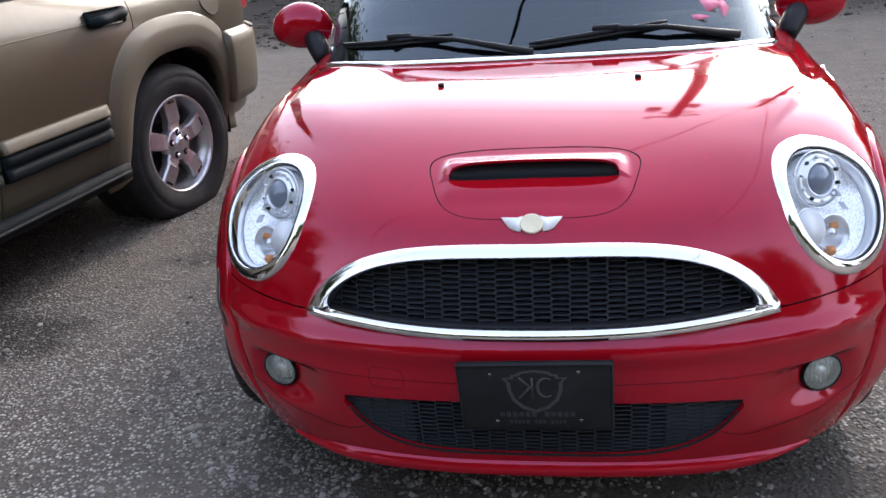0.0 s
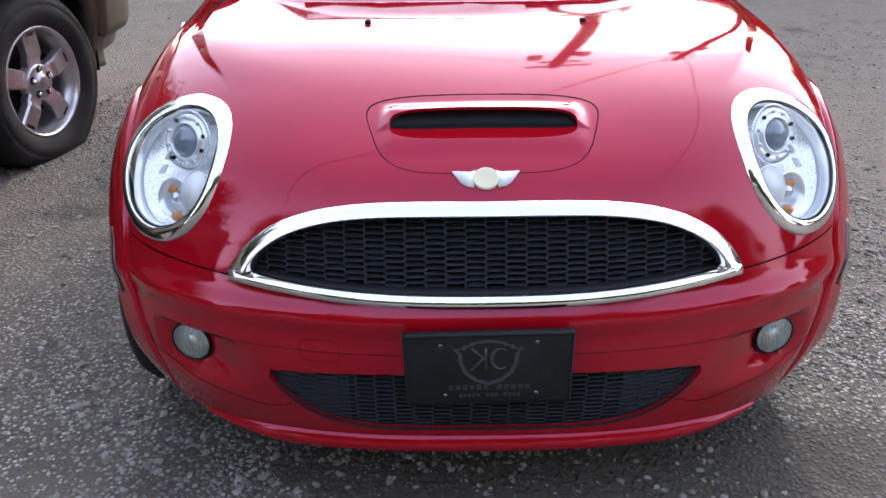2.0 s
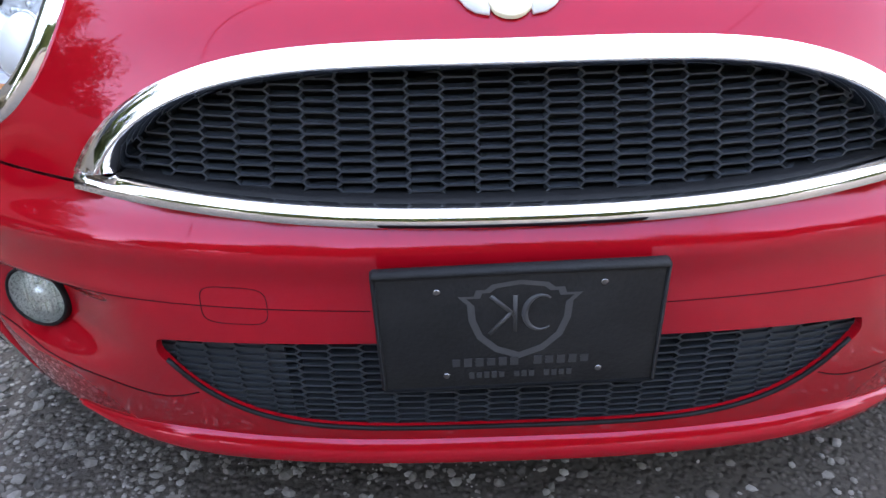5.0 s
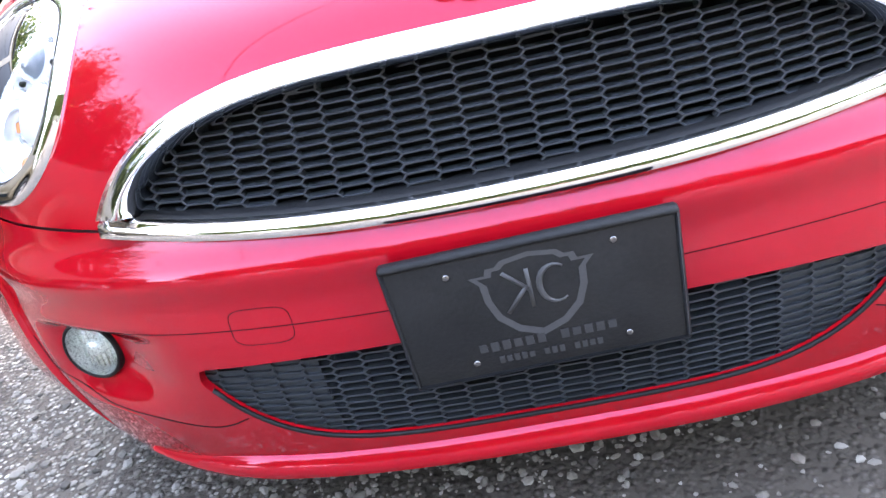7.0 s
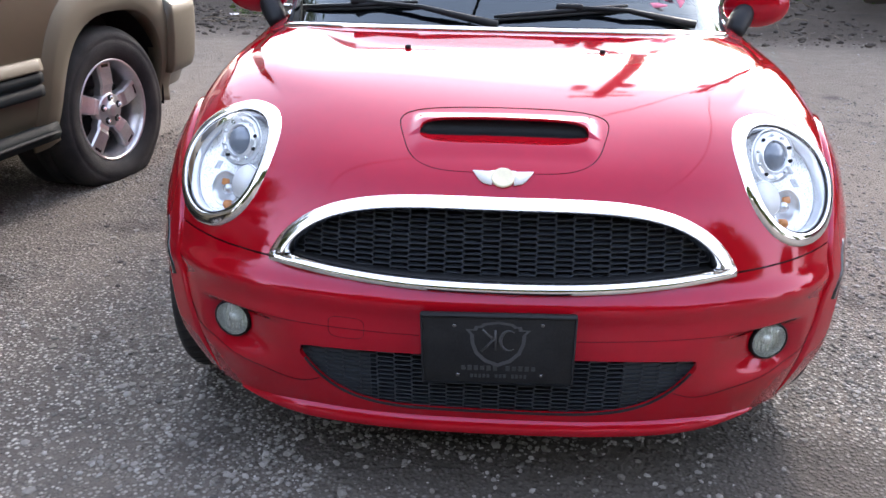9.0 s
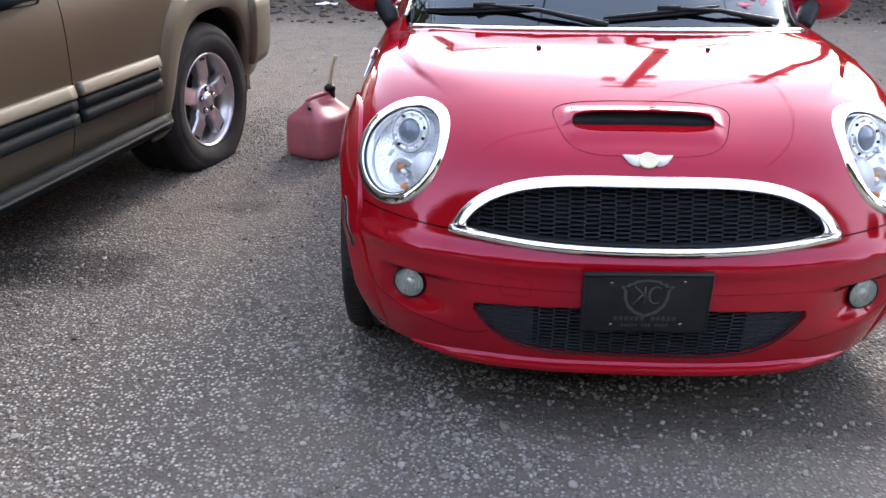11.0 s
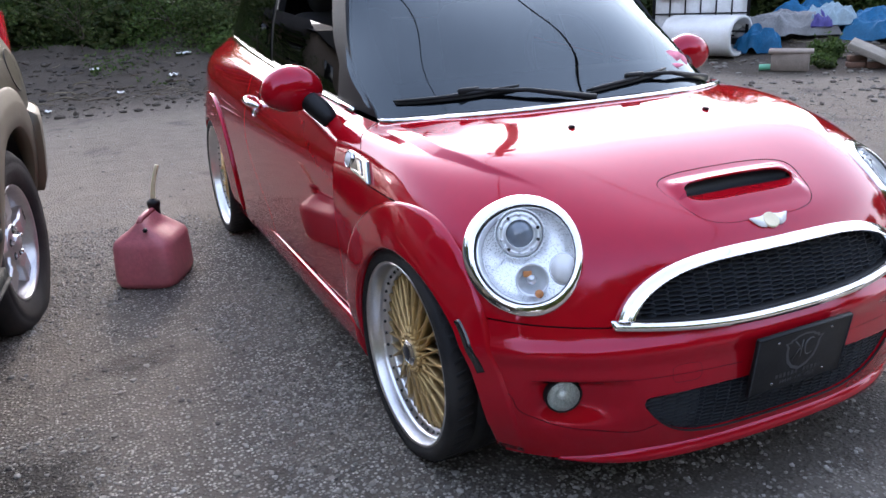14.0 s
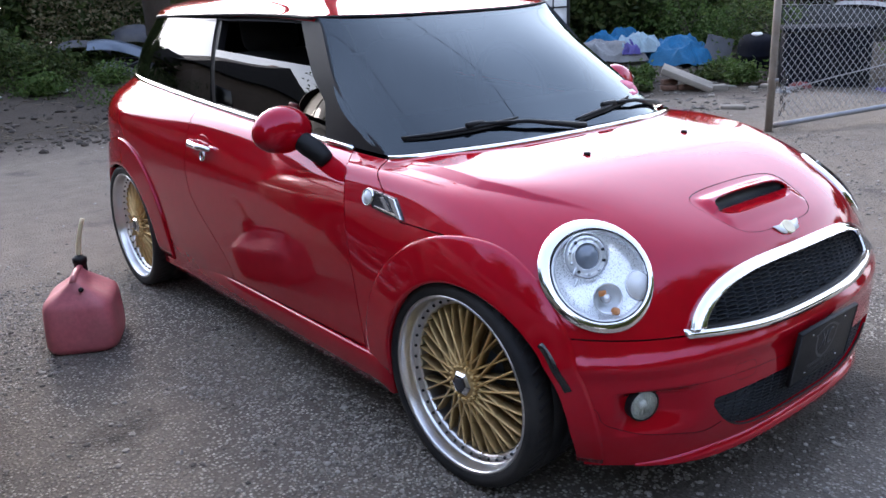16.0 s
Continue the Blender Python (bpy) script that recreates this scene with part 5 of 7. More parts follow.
def scatter_stones(name, n, area, size, label, mat, rng, skip=None):
    """Loose stones strewn over the ground, joined: nobody could count them."""
    IV, IF = icosa()
    x, y = rng.uniform(area[0], area[1], n), rng.uniform(area[2], area[3], n)
    keep = np.array([not skip(a, b) for a, b in zip(x, y)]) if skip else np.ones(n, bool)
    x, y = x[keep], y[keep]
    n = len(x)
    r = size[0] + (size[1] - size[0]) * rng.random(n) ** 2.2
    sc = np.stack([r * rng.uniform(.7, 1.4, n), r * rng.uniform(.7, 1.4, n), r * rng.uniform(.4, .8, n)], 1)
    a = rng.uniform(0, 2 * np.pi, n)
    V = IV[None] * sc[:, None] * rng.uniform(.75, 1.2, (n, 12, 1))
    c, s = np.cos(a)[:, None], np.sin(a)[:, None]
    X, Y = V[..., 0] * c - V[..., 1] * s, V[..., 0] * s + V[..., 1] * c
    z = np.array([ground_z(p, q) for p, q in zip(x, y)])
    P = np.stack([X + x[:, None], Y + y[:, None], V[..., 2] + (z + r * .18)[:, None]], -1).reshape(-1, 3)
    F = (IF[None] + 12 * np.arange(n)[:, None, None]).reshape(-1, 3)
    me = bpy.data.meshes.new(name)
    me.from_pydata(P.tolist(), [], F.tolist())
    me.materials.append(mat)
    return tagged(new(name, me), label, "gravel", kind="stuff")


def island_material(name, colors, rough=0.85, glow_through=0.0):
    """Each joined piece takes a shade of its own."""
    m = bpy.data.materials.new(name)
    m.use_nodes = True
    nt = m.node_tree
    g = nt.nodes.new("ShaderNodeNewGeometry")
    r = nt.nodes.new("ShaderNodeValToRGB")
    while len(r.color_ramp.elements) < len(colors):
        r.color_ramp.elements.new(0.5)
    for i, c in enumerate(colors):
        r.color_ramp.elements[i].position, r.color_ramp.elements[i].color = i / (len(colors) - 1), (*c, 1)
    nt.links.new(g.outputs["Random Per Island"], r.inputs[0])
    tc = nt.nodes.new("ShaderNodeTexCoord")
    n = nt.nodes.new("ShaderNodeTexNoise")
    n.inputs["Scale"].default_value = 40
    nt.links.new(tc.outputs["Object"], n.inputs["Vector"])
    mx = nt.nodes.new("ShaderNodeMix")
    mx.data_type, mx.blend_type = "RGBA", "MULTIPLY"
    mx.inputs["Factor"].default_value = 0.5
    nt.links.new(r.outputs[0], mx.inputs["A"])
    nt.links.new(n.outputs[0], mx.inputs["B"])
    nt.links.new(mx.outputs["Result"], nt.nodes["Principled BSDF"].inputs["Base Color"])
    nt.nodes["Principled BSDF"].inputs["Roughness"].default_value = rough
    nt.nodes["Principled BSDF"].inputs["Specular IOR Level"].default_value = 0.2
    if glow_through:
        # light from behind shows through thin leaves
        tl, mix = nt.nodes.new("ShaderNodeBsdfTranslucent"), nt.nodes.new("ShaderNodeMixShader")
        nt.links.new(r.outputs[0], tl.inputs["Color"])
        mix.inputs[0].default_value = glow_through
        nt.links.new(nt.nodes["Principled BSDF"].outputs[0], mix.inputs[1])
        nt.links.new(tl.outputs[0], mix.inputs[2])
        nt.links.new(mix.outputs[0], nt.nodes["Material Output"].inputs[0])
    return m


RNG = np.random.default_rng(7)
PEBBLE = island_material("pebbles", [(.08, .073, .064), (.34, .316, .28), (.19, .172, .148), (.40, .375, .335), (.23, .205, .175), (.48, .455, .41)])


def under_car(x, y):
    return (abs(x) < .72 and 2.0 < y < 5.0) or x < -2.05 - .13 * (4 - y) and y > .4


def bare(x, y):
    """Packed dirt in front of the bumper, where few stones lie."""
    edge = noise.noise(Vector((x * 1.7, y * 1.7, 6)))
    return x > -.45 + .5 * edge and y < 1.9 + .3 * edge and noise.noise(Vector((x * 37, y * 41, 2))) > -.22


scatter_stones("gravel", 52000, (-3.0, 1.6, .9, 5.2), (.0028, .0092), "loose grey gravel strewn over the yard", PEBBLE, RNG, lambda x, y: under_car(x, y) or bare(x, y) or noise.noise(Vector((x * .9, y * .9, 1))) > .10 + .25 * noise.noise(Vector((x * 5, y * 5, 3))))
scatter_stones("gravel", 2600, (-3.0, 1.8, .8, 5.0), (.0065, .0125), "larger pale stones on the yard", PEBBLE, RNG, under_car)
scatter_stones("gravel", 24000, (-2.7, .3, .7, 2.9), (.0018, .0065), "fine pale gravel on the yard", PEBBLE, RNG, lambda x, y: under_car(x, y) or bare(x, y) or noise.noise(Vector((x * 1.3, y * 1.3, 9))) > .18)
scatter_stones("gravel", 2200, (-3.0, 5.5, 4.5, 10.5), (.004, .012), "sparse stones on the dirt lane", PEBBLE, RNG)
scatter_stones("gravel", 7000, (1.2, 5.0, 1.0, 6.5), (.003, .012), "sparse stones on packed dirt", PEBBLE, RNG)

# ---- petrol can ----
can = thing("petrol_can", (-1.30, 4.22, 0), "faded red plastic petrol can standing on gravel", "petrol can")
CO, CU, CV = Vector((-1.362, 4.062, 0)), Vector((.868, -.496, 0)), Vector((.43, .903, 0))
def can_body():
    rows = []
    for z, hu, v0, v1, rr in ((.002, .118, .02, .345, .6), (.006, .132, .005, .358, .5), (.03, .137, 0, .362, .4), (.10, .136, .004, .358, .4), (.185, .132, .010, .352, .4), (.205, .126, .018, .345, .42), (.222, .108, .030, .332, .42), (.252, .066, .048, .310, .45), (.280, .034, .060, .285, .5), (.298, .016, .072, .268, .6), (.302, .004, .09, .25, .8)):
        ring = []
        for t in np.linspace(0, 2 * np.pi, 48, endpoint=False):
            c, s_ = math.cos(t), math.sin(t)
            u = hu * 1.07 * np.sign(c) * abs(c) ** rr
            v = (v0 + v1) / 2 + (v1 - v0) / 2 * np.sign(s_) * abs(s_) ** rr
            # hollow below the grip
            dip = .045 * math.exp(-((v - .20) / .06) ** 2) * soft(.19, .29, z) * (1 if u > -.2 else 0) * (.35 if z > .29 else 1)
            p = CO + CU * (u * (1 - dip * 6 if z < .29 else 1)) + CV * v
            ring.append((p.x, p.y, z - (dip * .5 if z < .29 else 0)))
        rows.append(ring)
    return sheet(np.array(rows), wrap=True)


part("body", can_body(), CANRED, can)
g0, g1 = CO + CV * .07, CO + CV * .26
part("grip", tube([tuple(g0 + Vector((0, 0, .292))), tuple(g0.lerp(g1, .15) + Vector((0, 0, .306))), tuple(g0.lerp(g1, .6) + Vector((0, 0, .309))), tuple(g1 + Vector((0, 0, .30)))], .013, 10), CANRED, can)
n0 = CO + CV * .275
part("neck", lathe([(.026, .27), (.026, .315), (.030, .316), (.030, .338), (.022, .342), (.014, .352), (.0002, .352)], 24, Matrix.Translation((n0.x, n0.y, 0))), BLACK, can, "black screw cap")
part("spout", tube(curve3([(n0.x, n0.y, .34), (n0.x + .008, n0.y, .40), (n0.x + .022, n0.y - .002, .455), (n0.x + .040, n0.y - .004, .505)], 10), [.012, .0115, .011, .0105, .010, .0095, .009, .009, .009, .009], 12), SPOUT, can, "yellowed plastic spout")
part("vent_cap", lathe([(.010, 0), (.010, .010), (.0002, .012)], 14, frame_of(tuple(CO + CU * .03 + CV * .045 + Vector((0, 0, .265))), (.5, -.7, .6))), BLACK, can)

# ---- tan SUV ----
JM = Matrix.Translation((-1.80, 4.0, 0)) @ pose(0, 0, 0, 0, 0, -7.6)
suv = thing("suv", (-2.9, 2.7, 0), "tan four-door SUV with dark side mouldings parked beside the hatchback", "car")
JY = [-3.74, -3.68, -3.42, -2.9, -2.2, -1.3, -.5, .25, .68, .90, .965, .975]
JX = [-.88, -.45, -.10, -.02, 0, .012, .012, .0, -.025, -.12, -.45, -.88]
JROWS = [(-.03, .335), (0, .42), (.028, .56), (.042, .75), (.040, .90), (.022, 1.005), (-.02, 1.10)]
JS = patch([[(x + (dx if x > -.4 else 0), y, z + .0 * y) for x, y in zip(JX, JY)] for dx, z in JROWS], 61, 181)
J_MIRROR = Matrix.Translation((-1.76, 0, 0)) @ Matrix.Diagonal((-1, 1, 1, 1))


def suv_arch(yc, r=.43):
    def field(V):
        dy, dz = np.abs(V[:, 1] - yc) / r, np.abs(V[:, 2] - .345) / (r * 1.02)
        return np.where(V[:, 0] > -.5, ((dy ** 2.7 + dz ** 2.7) ** (1 / 2.7) - 1) * r, 1.0)
    return field


JARCH = (0.0, -2.78)
for mirror_side in (0, 1):
    G = JS.copy()
    if mirror_side:
        G = G * np.array([-1, 1, 1]) + np.array([-1.76, 0, 0])
    fl = bool(mirror_side)

    def near(f):
        """The cut as seen from the side that it is made for."""
        if not mirror_side:
            return f
        return lambda V: f(V * np.array([-1, 1, 1]) + np.array([-1.76, 0, 0]))
    cuts = [near(suv_arch(0.0)), near(suv_arch(-2.78))]
    seam1, seam2, seam3 = -.30, -1.19, -2.16
    def rear_edge(V):
        return seam1 - .12 * step(.75, .5, V[:, 2]) + .04 * step(.8, 1.0, V[:, 2]) - V[:, 1]
    panel("rear_door", G, cuts[:1] + [lambda V: rear_edge(V) - .003, lambda V: V[:, 1] - seam2 - .003], TAN, suv, "tan rear door", flip=fl, m=JM)
    panel("front_door", G, [lambda V: seam2 - V[:, 1] - .003, lambda V: V[:, 1] - seam3 - .003], TAN, suv, "tan front door", flip=fl, m=JM)
    panel("quarter_panel", G, cuts[:1] + [lambda V: -rear_edge(V) - .003, near(lambda V: V[:, 0] + .881)], TAN, suv, flip=fl, m=JM)
    panel("front_fender", G, cuts[1:] + [lambda V: seam3 - V[:, 1] - .003, near(lambda V: V[:, 0] + .881)], TAN, suv, flip=fl, m=JM)
    panel("inner_body", G, [near(suv_arch(0.0, .46)), near(suv_arch(-2.78, .46)), near(lambda V: V[:, 0] + .881)], BLACK, suv, offset=-.02, flip=fl, m=JM)

JT = BVHTree.FromPolygons(*sheet(JS))


def suv_x(y, z):
    h, n, _, _ = JT.ray_cast(Vector((1, y, z)), Vector((-1, 0, 0)))
    return h.x if h else -.02


def suv_flare(yc):
    secs = []
    for a in np.linspace(radians(-8), radians(188), 60):
        e = (abs(math.cos(a)) ** 2.7 + abs(math.sin(a)) ** 2.7) ** (-1 / 2.7)
        ring = []
        for r, out in ((.425, -.06), (.425, .010), (.430, .015), (.470, .018), (.518, .0195), (.530, .0175), (.572, .004), (.580, .001), (.586, -.008)):
            y, z = yc - r * e * math.cos(a), .345 + r * e * math.sin(a) * 1.02
            ring.append((suv_x(y, max(z, .34)) + out, y, z))
        secs.append(ring[::-1])
    return sweep(None, secs)


for yc in JARCH:
    part("wheel_arch", suv_flare(yc), TANPLASTIC, suv, "bulging tan wheel arch", m=JM)
    well = [[(x, yc - r * math.cos(t), .345 + r * math.sin(t)) for r, x in ((.455, .0), (.455, -.30), (.05, -.30))] for t in np.linspace(radians(-10), radians(190), 40)]
    part("wheel_well", sheet(np.array(well)), BLACK, suv, m=JM)

# side mouldings and sill
def strip(y0, y1, section, n=24):
    return sweep(None, [[(suv_x(y, .6) + o, y, z) for o, z in section] for y in np.linspace(y0, y1, n)])


for y0, y1 in ((-.575, -1.175), (-1.205, -2.14)):
    mould = part("side_moulding", strip(y0, y1, [(-.01, .50), (.018, .503), (.022, .515), (.022, .542), (.012, .548), (.012, .555), (.024, .562), (.024, .592), (.014, .600), (-.01, .602)]), JEEPTRIM, suv, "dark two-tier side moulding", m=JM)
    part("moulding_ledge", strip(y0, y1, [(-.01, .603), (.028, .604), (.029, .610), (.0285, .614), (.021, .647), (.018, .650), (-.012, .652)]), TANPLASTIC, mould, "tan upper ledge")
part("sill", strip(-.47, -2.34, [(-.10, .30), (-.02, .302), (-.006, .33), (-.016, .372), (-.09, .374)]), JEEPTRIM, suv, "dark sill", m=JM)
part("sill_strip", strip(-.49, -2.32, [(-.012, .330), (.002, .332), (.003, .339), (-.006, .343), (-.02, .341)]), material("grey_sill_strip", (.022, .023, .024), .75, spec=.15), suv, "grey sill tread", m=JM)

# rear bumper, lamp, fuel door, handles
path = [(suv_x(y, .62), y) for y in np.linspace(.46, .86, 12)] + [(-.10 - .06, .93), (-.30, .99), (-.6, 1.015), (-.88, 1.02)]
bp = curve3([(x, y, 0) for x, y in path], 40)
T = np.gradient(bp, axis=0)
secs = []
for p, t in zip(bp, T):
    nx, ny = t[1], -t[0]
    L = math.hypot(nx, ny)
    nx, ny = nx / L, ny / L
    secs.append([(p[0] + nx * o, p[1] + ny * o, z) for o, z in ((-.05, .43), (.016, .425), (.032, .47), (.046, .60), (.050, .72), (.046, .765), (.010, .792), (-.06, .80))])
part("rear_bumper", sweep(None, secs), TANPLASTIC, suv, "tan rear bumper corner", m=JM)
part("bumper_step", sweep(None, [[(q[0] * 1 + 0, q[1], z) for q, z in ((r[5], .768), (r[5], .780), (r[6], .800), (r[7], .806), (r[7], .792))] for r in secs[10:]]), TANPLASTIC, suv, m=JM)
part("tail_lamp", box((.10, .13, .36), (-.105, .90, 1.03), .03, 3), REDLENS, suv, "red tail lamp", m=JM)
fp, fn, _, _ = JT.ray_cast(Vector((1, .40, .975)), Vector((-1, 0, 0)))
fd = frame_of(fp, fn if fn.x > 0 else -fn)
part("fuel_door", lathe([(.0875, .0016), (.0002, .0016)], 40, fd), TAN, suv, "round fuel door", smooth=False, m=JM)
part("fuel_seam", tube([tuple(fd @ Vector((.0895 * math.cos(t), .0895 * math.sin(t), .000))) for t in np.linspace(0, 2 * np.pi, 40, endpoint=False)], .0022, 6, True), INTERIOR, suv, m=JM)
for y in (-.44, -1.42):
    x = suv_x(y, .985)
    hd = part("door_handle", tube(curve3([(x + .004, y - .12, .968), (x + .036, y - .09, .975), (x + .040, y, .985), (x + .036, y + .08, .992), (x + .006, y + .11, .995)], 16), [.016, .020, .022, .022, .021, .02, .02, .02, .02, .02, .021, .022, .022, .022, .02, .016], 12), JEEPTRIM, suv, "dark plastic pull handle", m=JM)
    part("handle_cup", box((.012, .25, .07), (x + .002, y, .982), .02, 3), JEEPTRIM, hd)
# shoulder crease
part("shoulder_line", tube([(suv_x(y, .965) - .001, y, .965 + .012 * (y + 1.2)) for y in np.linspace(-2.1, -.36, 24)], .003, 6), TANPLASTIC, suv, m=JM)

# greenhouse, hood and roof
SGL = patch([[(-.045, -2.25, 1.10), (-.03, -1.6, 1.105), (-.03, -.8, 1.115), (-.04, -.1, 1.13), (-.08, .5, 1.15), (-.20, .86, 1.16)],
             [(-.10, -1.95, 1.36), (-.10, -1.5, 1.37), (-.10, -.8, 1.38), (-.11, -.1, 1.38), (-.15, .45, 1.38), (-.26, .80, 1.38)],
             [(-.20, -1.55, 1.60), (-.20, -1.2, 1.615), (-.20, -.7, 1.62), (-.20, -.1, 1.62), (-.23, .4, 1.61), (-.33, .72, 1.60)]], 31, 91)
for k in (0, 1):
    G = SGL if not k else SGL * np.array([-1, 1, 1]) + np.array([-1.76, 0, 0])
    for nm, a, b in (("front_window", -2.1, -1.22), ("rear_window", -1.12, -.32), ("quarter_window", -.22, .62)):
        def lean(V):
            return V[:, 1] - .30 * (V[:, 2] - 1.12) * (a < -2)
        gl = panel(nm, G, [lambda V: lean(V) - a, lambda V: b - V[:, 1], lambda V: V[:, 2] - 1.135, lambda V: 1.585 - V[:, 2]], SUVGLASS, suv, "dark tinted window", depth=.004, offset=-.006, flip=bool(k), m=JM)
        gl.visible_shadow = False
    frame_cut = lambda V: np.maximum.reduce([1.135 - V[:, 2], V[:, 2] - 1.585, np.minimum(V[:, 1] + 1.22, -1.12 - V[:, 1]), np.minimum(V[:, 1] + .32, -.22 - V[:, 1]), V[:, 1] - .62, -2.1 + .30 * (V[:, 2] - 1.12) - V[:, 1]])
    panel("window_frame", G, [frame_cut], TAN, suv, depth=.03, flip=bool(k), m=JM)


def whole(half):
    return [(-1.76 - x, y, z) for x, y, z in half] + [(-.88, half[-1][1] + .0, half[-1][2] + .012)] + list(half[::-1])


def across(x, y, z, crown=.03):
    return [(-1.76 - x, y, z), (-1.35, y - .02, z + crown * .8), (-.88, y - .03, z + crown), (-.41, y - .02, z + crown * .8), (x, y, z)]


panel("roof", patch([across(-.20, -1.55, 1.60, .04), across(-.20, -1.0, 1.64, .06), across(-.20, -.1, 1.645, .07), across(-.22, .5, 1.625, .06), across(-.32, .80, 1.60, .04)], 30, 40), [], TAN, suv, "tan roof", m=JM)
suv_screen = panel("windscreen", patch([across(-.05, -2.25, 1.10, .02), across(-.11, -1.92, 1.36, .04), across(-.20, -1.55, 1.60, .04)], 16, 30), [], SUVGLASS, suv, "dark windscreen", m=JM)
panel("hood", patch([across(-.15, -3.62, .98, .03), across(-.08, -3.2, 1.05, .05), across(-.05, -2.7, 1.09, .06), across(-.05, -2.24, 1.105, .05)], 20, 30), [], TAN, suv, "tan hood", m=JM)
panel("tailgate", patch([across(-.16, .94, 1.10, .0), across(-.22, .90, 1.35, .0), across(-.33, .78, 1.61, .03)], 12, 24)[:, ::-1], [], TAN, suv, "tan tailgate", m=JM)
part("front_bumper", box((1.7, .22, .40), (-.88, -3.70, .55), .08, 3), TANPLASTIC, suv, m=JM)
part("underbody", box((1.55, 4.1, .12), (-.88, -1.35, .36), .02), BLACK, suv, m=JM)
part("cabin_trim", box((1.4, 2.2, .5), (-.88, -.7, .85), .1), INTERIOR, suv, m=JM)
part("roof_rail", tube([(-.27, -1.2, 1.67), (-.26, -1.0, 1.70), (-.26, .3, 1.70), (-.28, .5, 1.66)], .016, 8), BLACK, suv, m=JM)

# SUV wheels
jt = lathe([(.222, .085), (.236, .100), (.250, .114), (.29, .124), (.320, .126), (.326, .122), (.332, .125), (.356, .116), (.376, .096), (.384, .07), (.384, .02), (.377, .018), (.377, .012), (.384, .01), (.384, -.06), (.377, -.062), (.377, -.068), (.384, -.07), (.384, -.15), (.376, -.176), (.34, -.196), (.235, -.188), (.222, -.165)], 72)
def squash(vf):
    V = []
    for x, y, z in vf[0]:
        low = max(0, -y - .324)
        V.append((x * (1 + .9 * low), -.324 if y < -.324 else y, z + np.sign(z) * .35 * max(0, (-y - .24)) * .25))
    return V, vf[1]


me_jt = mesh("tyre", *squash(jt), RUBBER)
me_jr = mesh("rim", *lathe([(.234, .085), (.240, .100), (.236, .107), (.228, .104), (.222, .088), (.214, .060), (.207, .052), (.203, .02), (.203, -.06)], 64), ALLOY)
def jspoke():
    """A broad flat spoke with a step near the hub and turned-down edges."""
    secs = []
    for t in np.linspace(0, 1, 10):
        r = .040 + .178 * t
        w = .036 + .010 * t
        h = .082 + .014 * float(step(.30, .42, np.array(t))) - .016 * t
        secs.append([(r, -w, h - .045), (r, w, h - .045), (r, w, h - .010), (r, w * .86, h - .001), (r, w * .72, h), (r, -w * .72, h), (r, -w * .86, h - .001), (r, -w, h - .010)])
    return sweep(None, secs)


me_js = mesh("spoke", *jspoke(), ALLOY, False)
me_jg = mesh("spoke_slot", *box((.016, .050, .006), (.205, 0, .079), .002, 1), GLOSSBLACK, False)
me_jh = mesh("hub", *lathe([(.080, .03), (.079, .080), (.070, .086), (.036, .086), (.033, .098), (.027, .104), (.0002, .105)], 40), ALLOY)
me_jw = mesh("lug_recess", *lathe([(.0165, .0865), (.0165, .0875), (.0002, .0875)], 16), BLACK, False)
me_jn = mesh("lug_nut", *lathe([(.0095, .07), (.0095, .098), (.007, .100), (.0002, .100)], 6), CHROME, False)
me_jb = mesh("wheel_back", *lathe([(.19, -.02), (.1, -.03), (.001, -.03)], 32), BLACK)
for yc in JARCH:
    for sd in (0, 1):
        m = Matrix.Translation((-.105 if not sd else -1.655, yc, .326)) @ pose(0, 0, 0, 0, 0, -5.5 if yc == 0 and not sd else 0) @ Matrix(((0, 0, 1 - 2 * sd), (1 - 2 * sd, 0, 0), (0, 1, 0))).to_4x4()
        wheel = part("wheel", me_jt, None, suv, "soft dusty tyre on a five-spoke alloy", m=JM @ m)
        def bit(name, me, mm=Matrix.Identity(4)):
            ob = new(name, me)
            ob.parent, ob.matrix_basis = wheel, mm
        for nm, me in (("rim", me_jr), ("hub", me_jh), ("wheel_back", me_jb)):
            bit(nm, me)
        for k in range(5):
            a = 2 * math.pi * k / 5 + math.pi / 2
            bit("spoke", me_js, Matrix.Rotation(a, 4, "Z"))
            bit("spoke_slot", me_jg, Matrix.Rotation(a, 4, "Z"))
            for nm, me in (("lug_recess", me_jw), ("lug_nut", me_jn)):
                bit(nm, me, Matrix.Rotation(a, 4, "Z") @ Matrix.Translation((.057, 0, 0)))

# ---- plants ----
LEAF = island_material("green_leaves", [(.020, .034, .009), (.050, .078, .018), (.028, .048, .011), (.105, .135, .040), (.070, .072, .026)], .6, .35)
LEAF2 = island_material("weed_leaves", [(.055, .100, .020), (.090, .150, .034), (.045, .080, .018), (.14, .19, .055)], .6, .35)
DRYLEAF = island_material("dry_leaves", [(.22, .18, .10), (.12, .11, .05), (.30, .26, .17), (.08, .10, .04)], .75, .3)
BARK = material("bark", (.075, .058, .043), .9, vary=.35, scale=14, bump=.6, bump_scale=50)
STRAW = island_material("straw_and_twigs", [(.22, .18, .12), (.14, .11, .075), (.28, .24, .17), (.07, .055, .04)], .85)


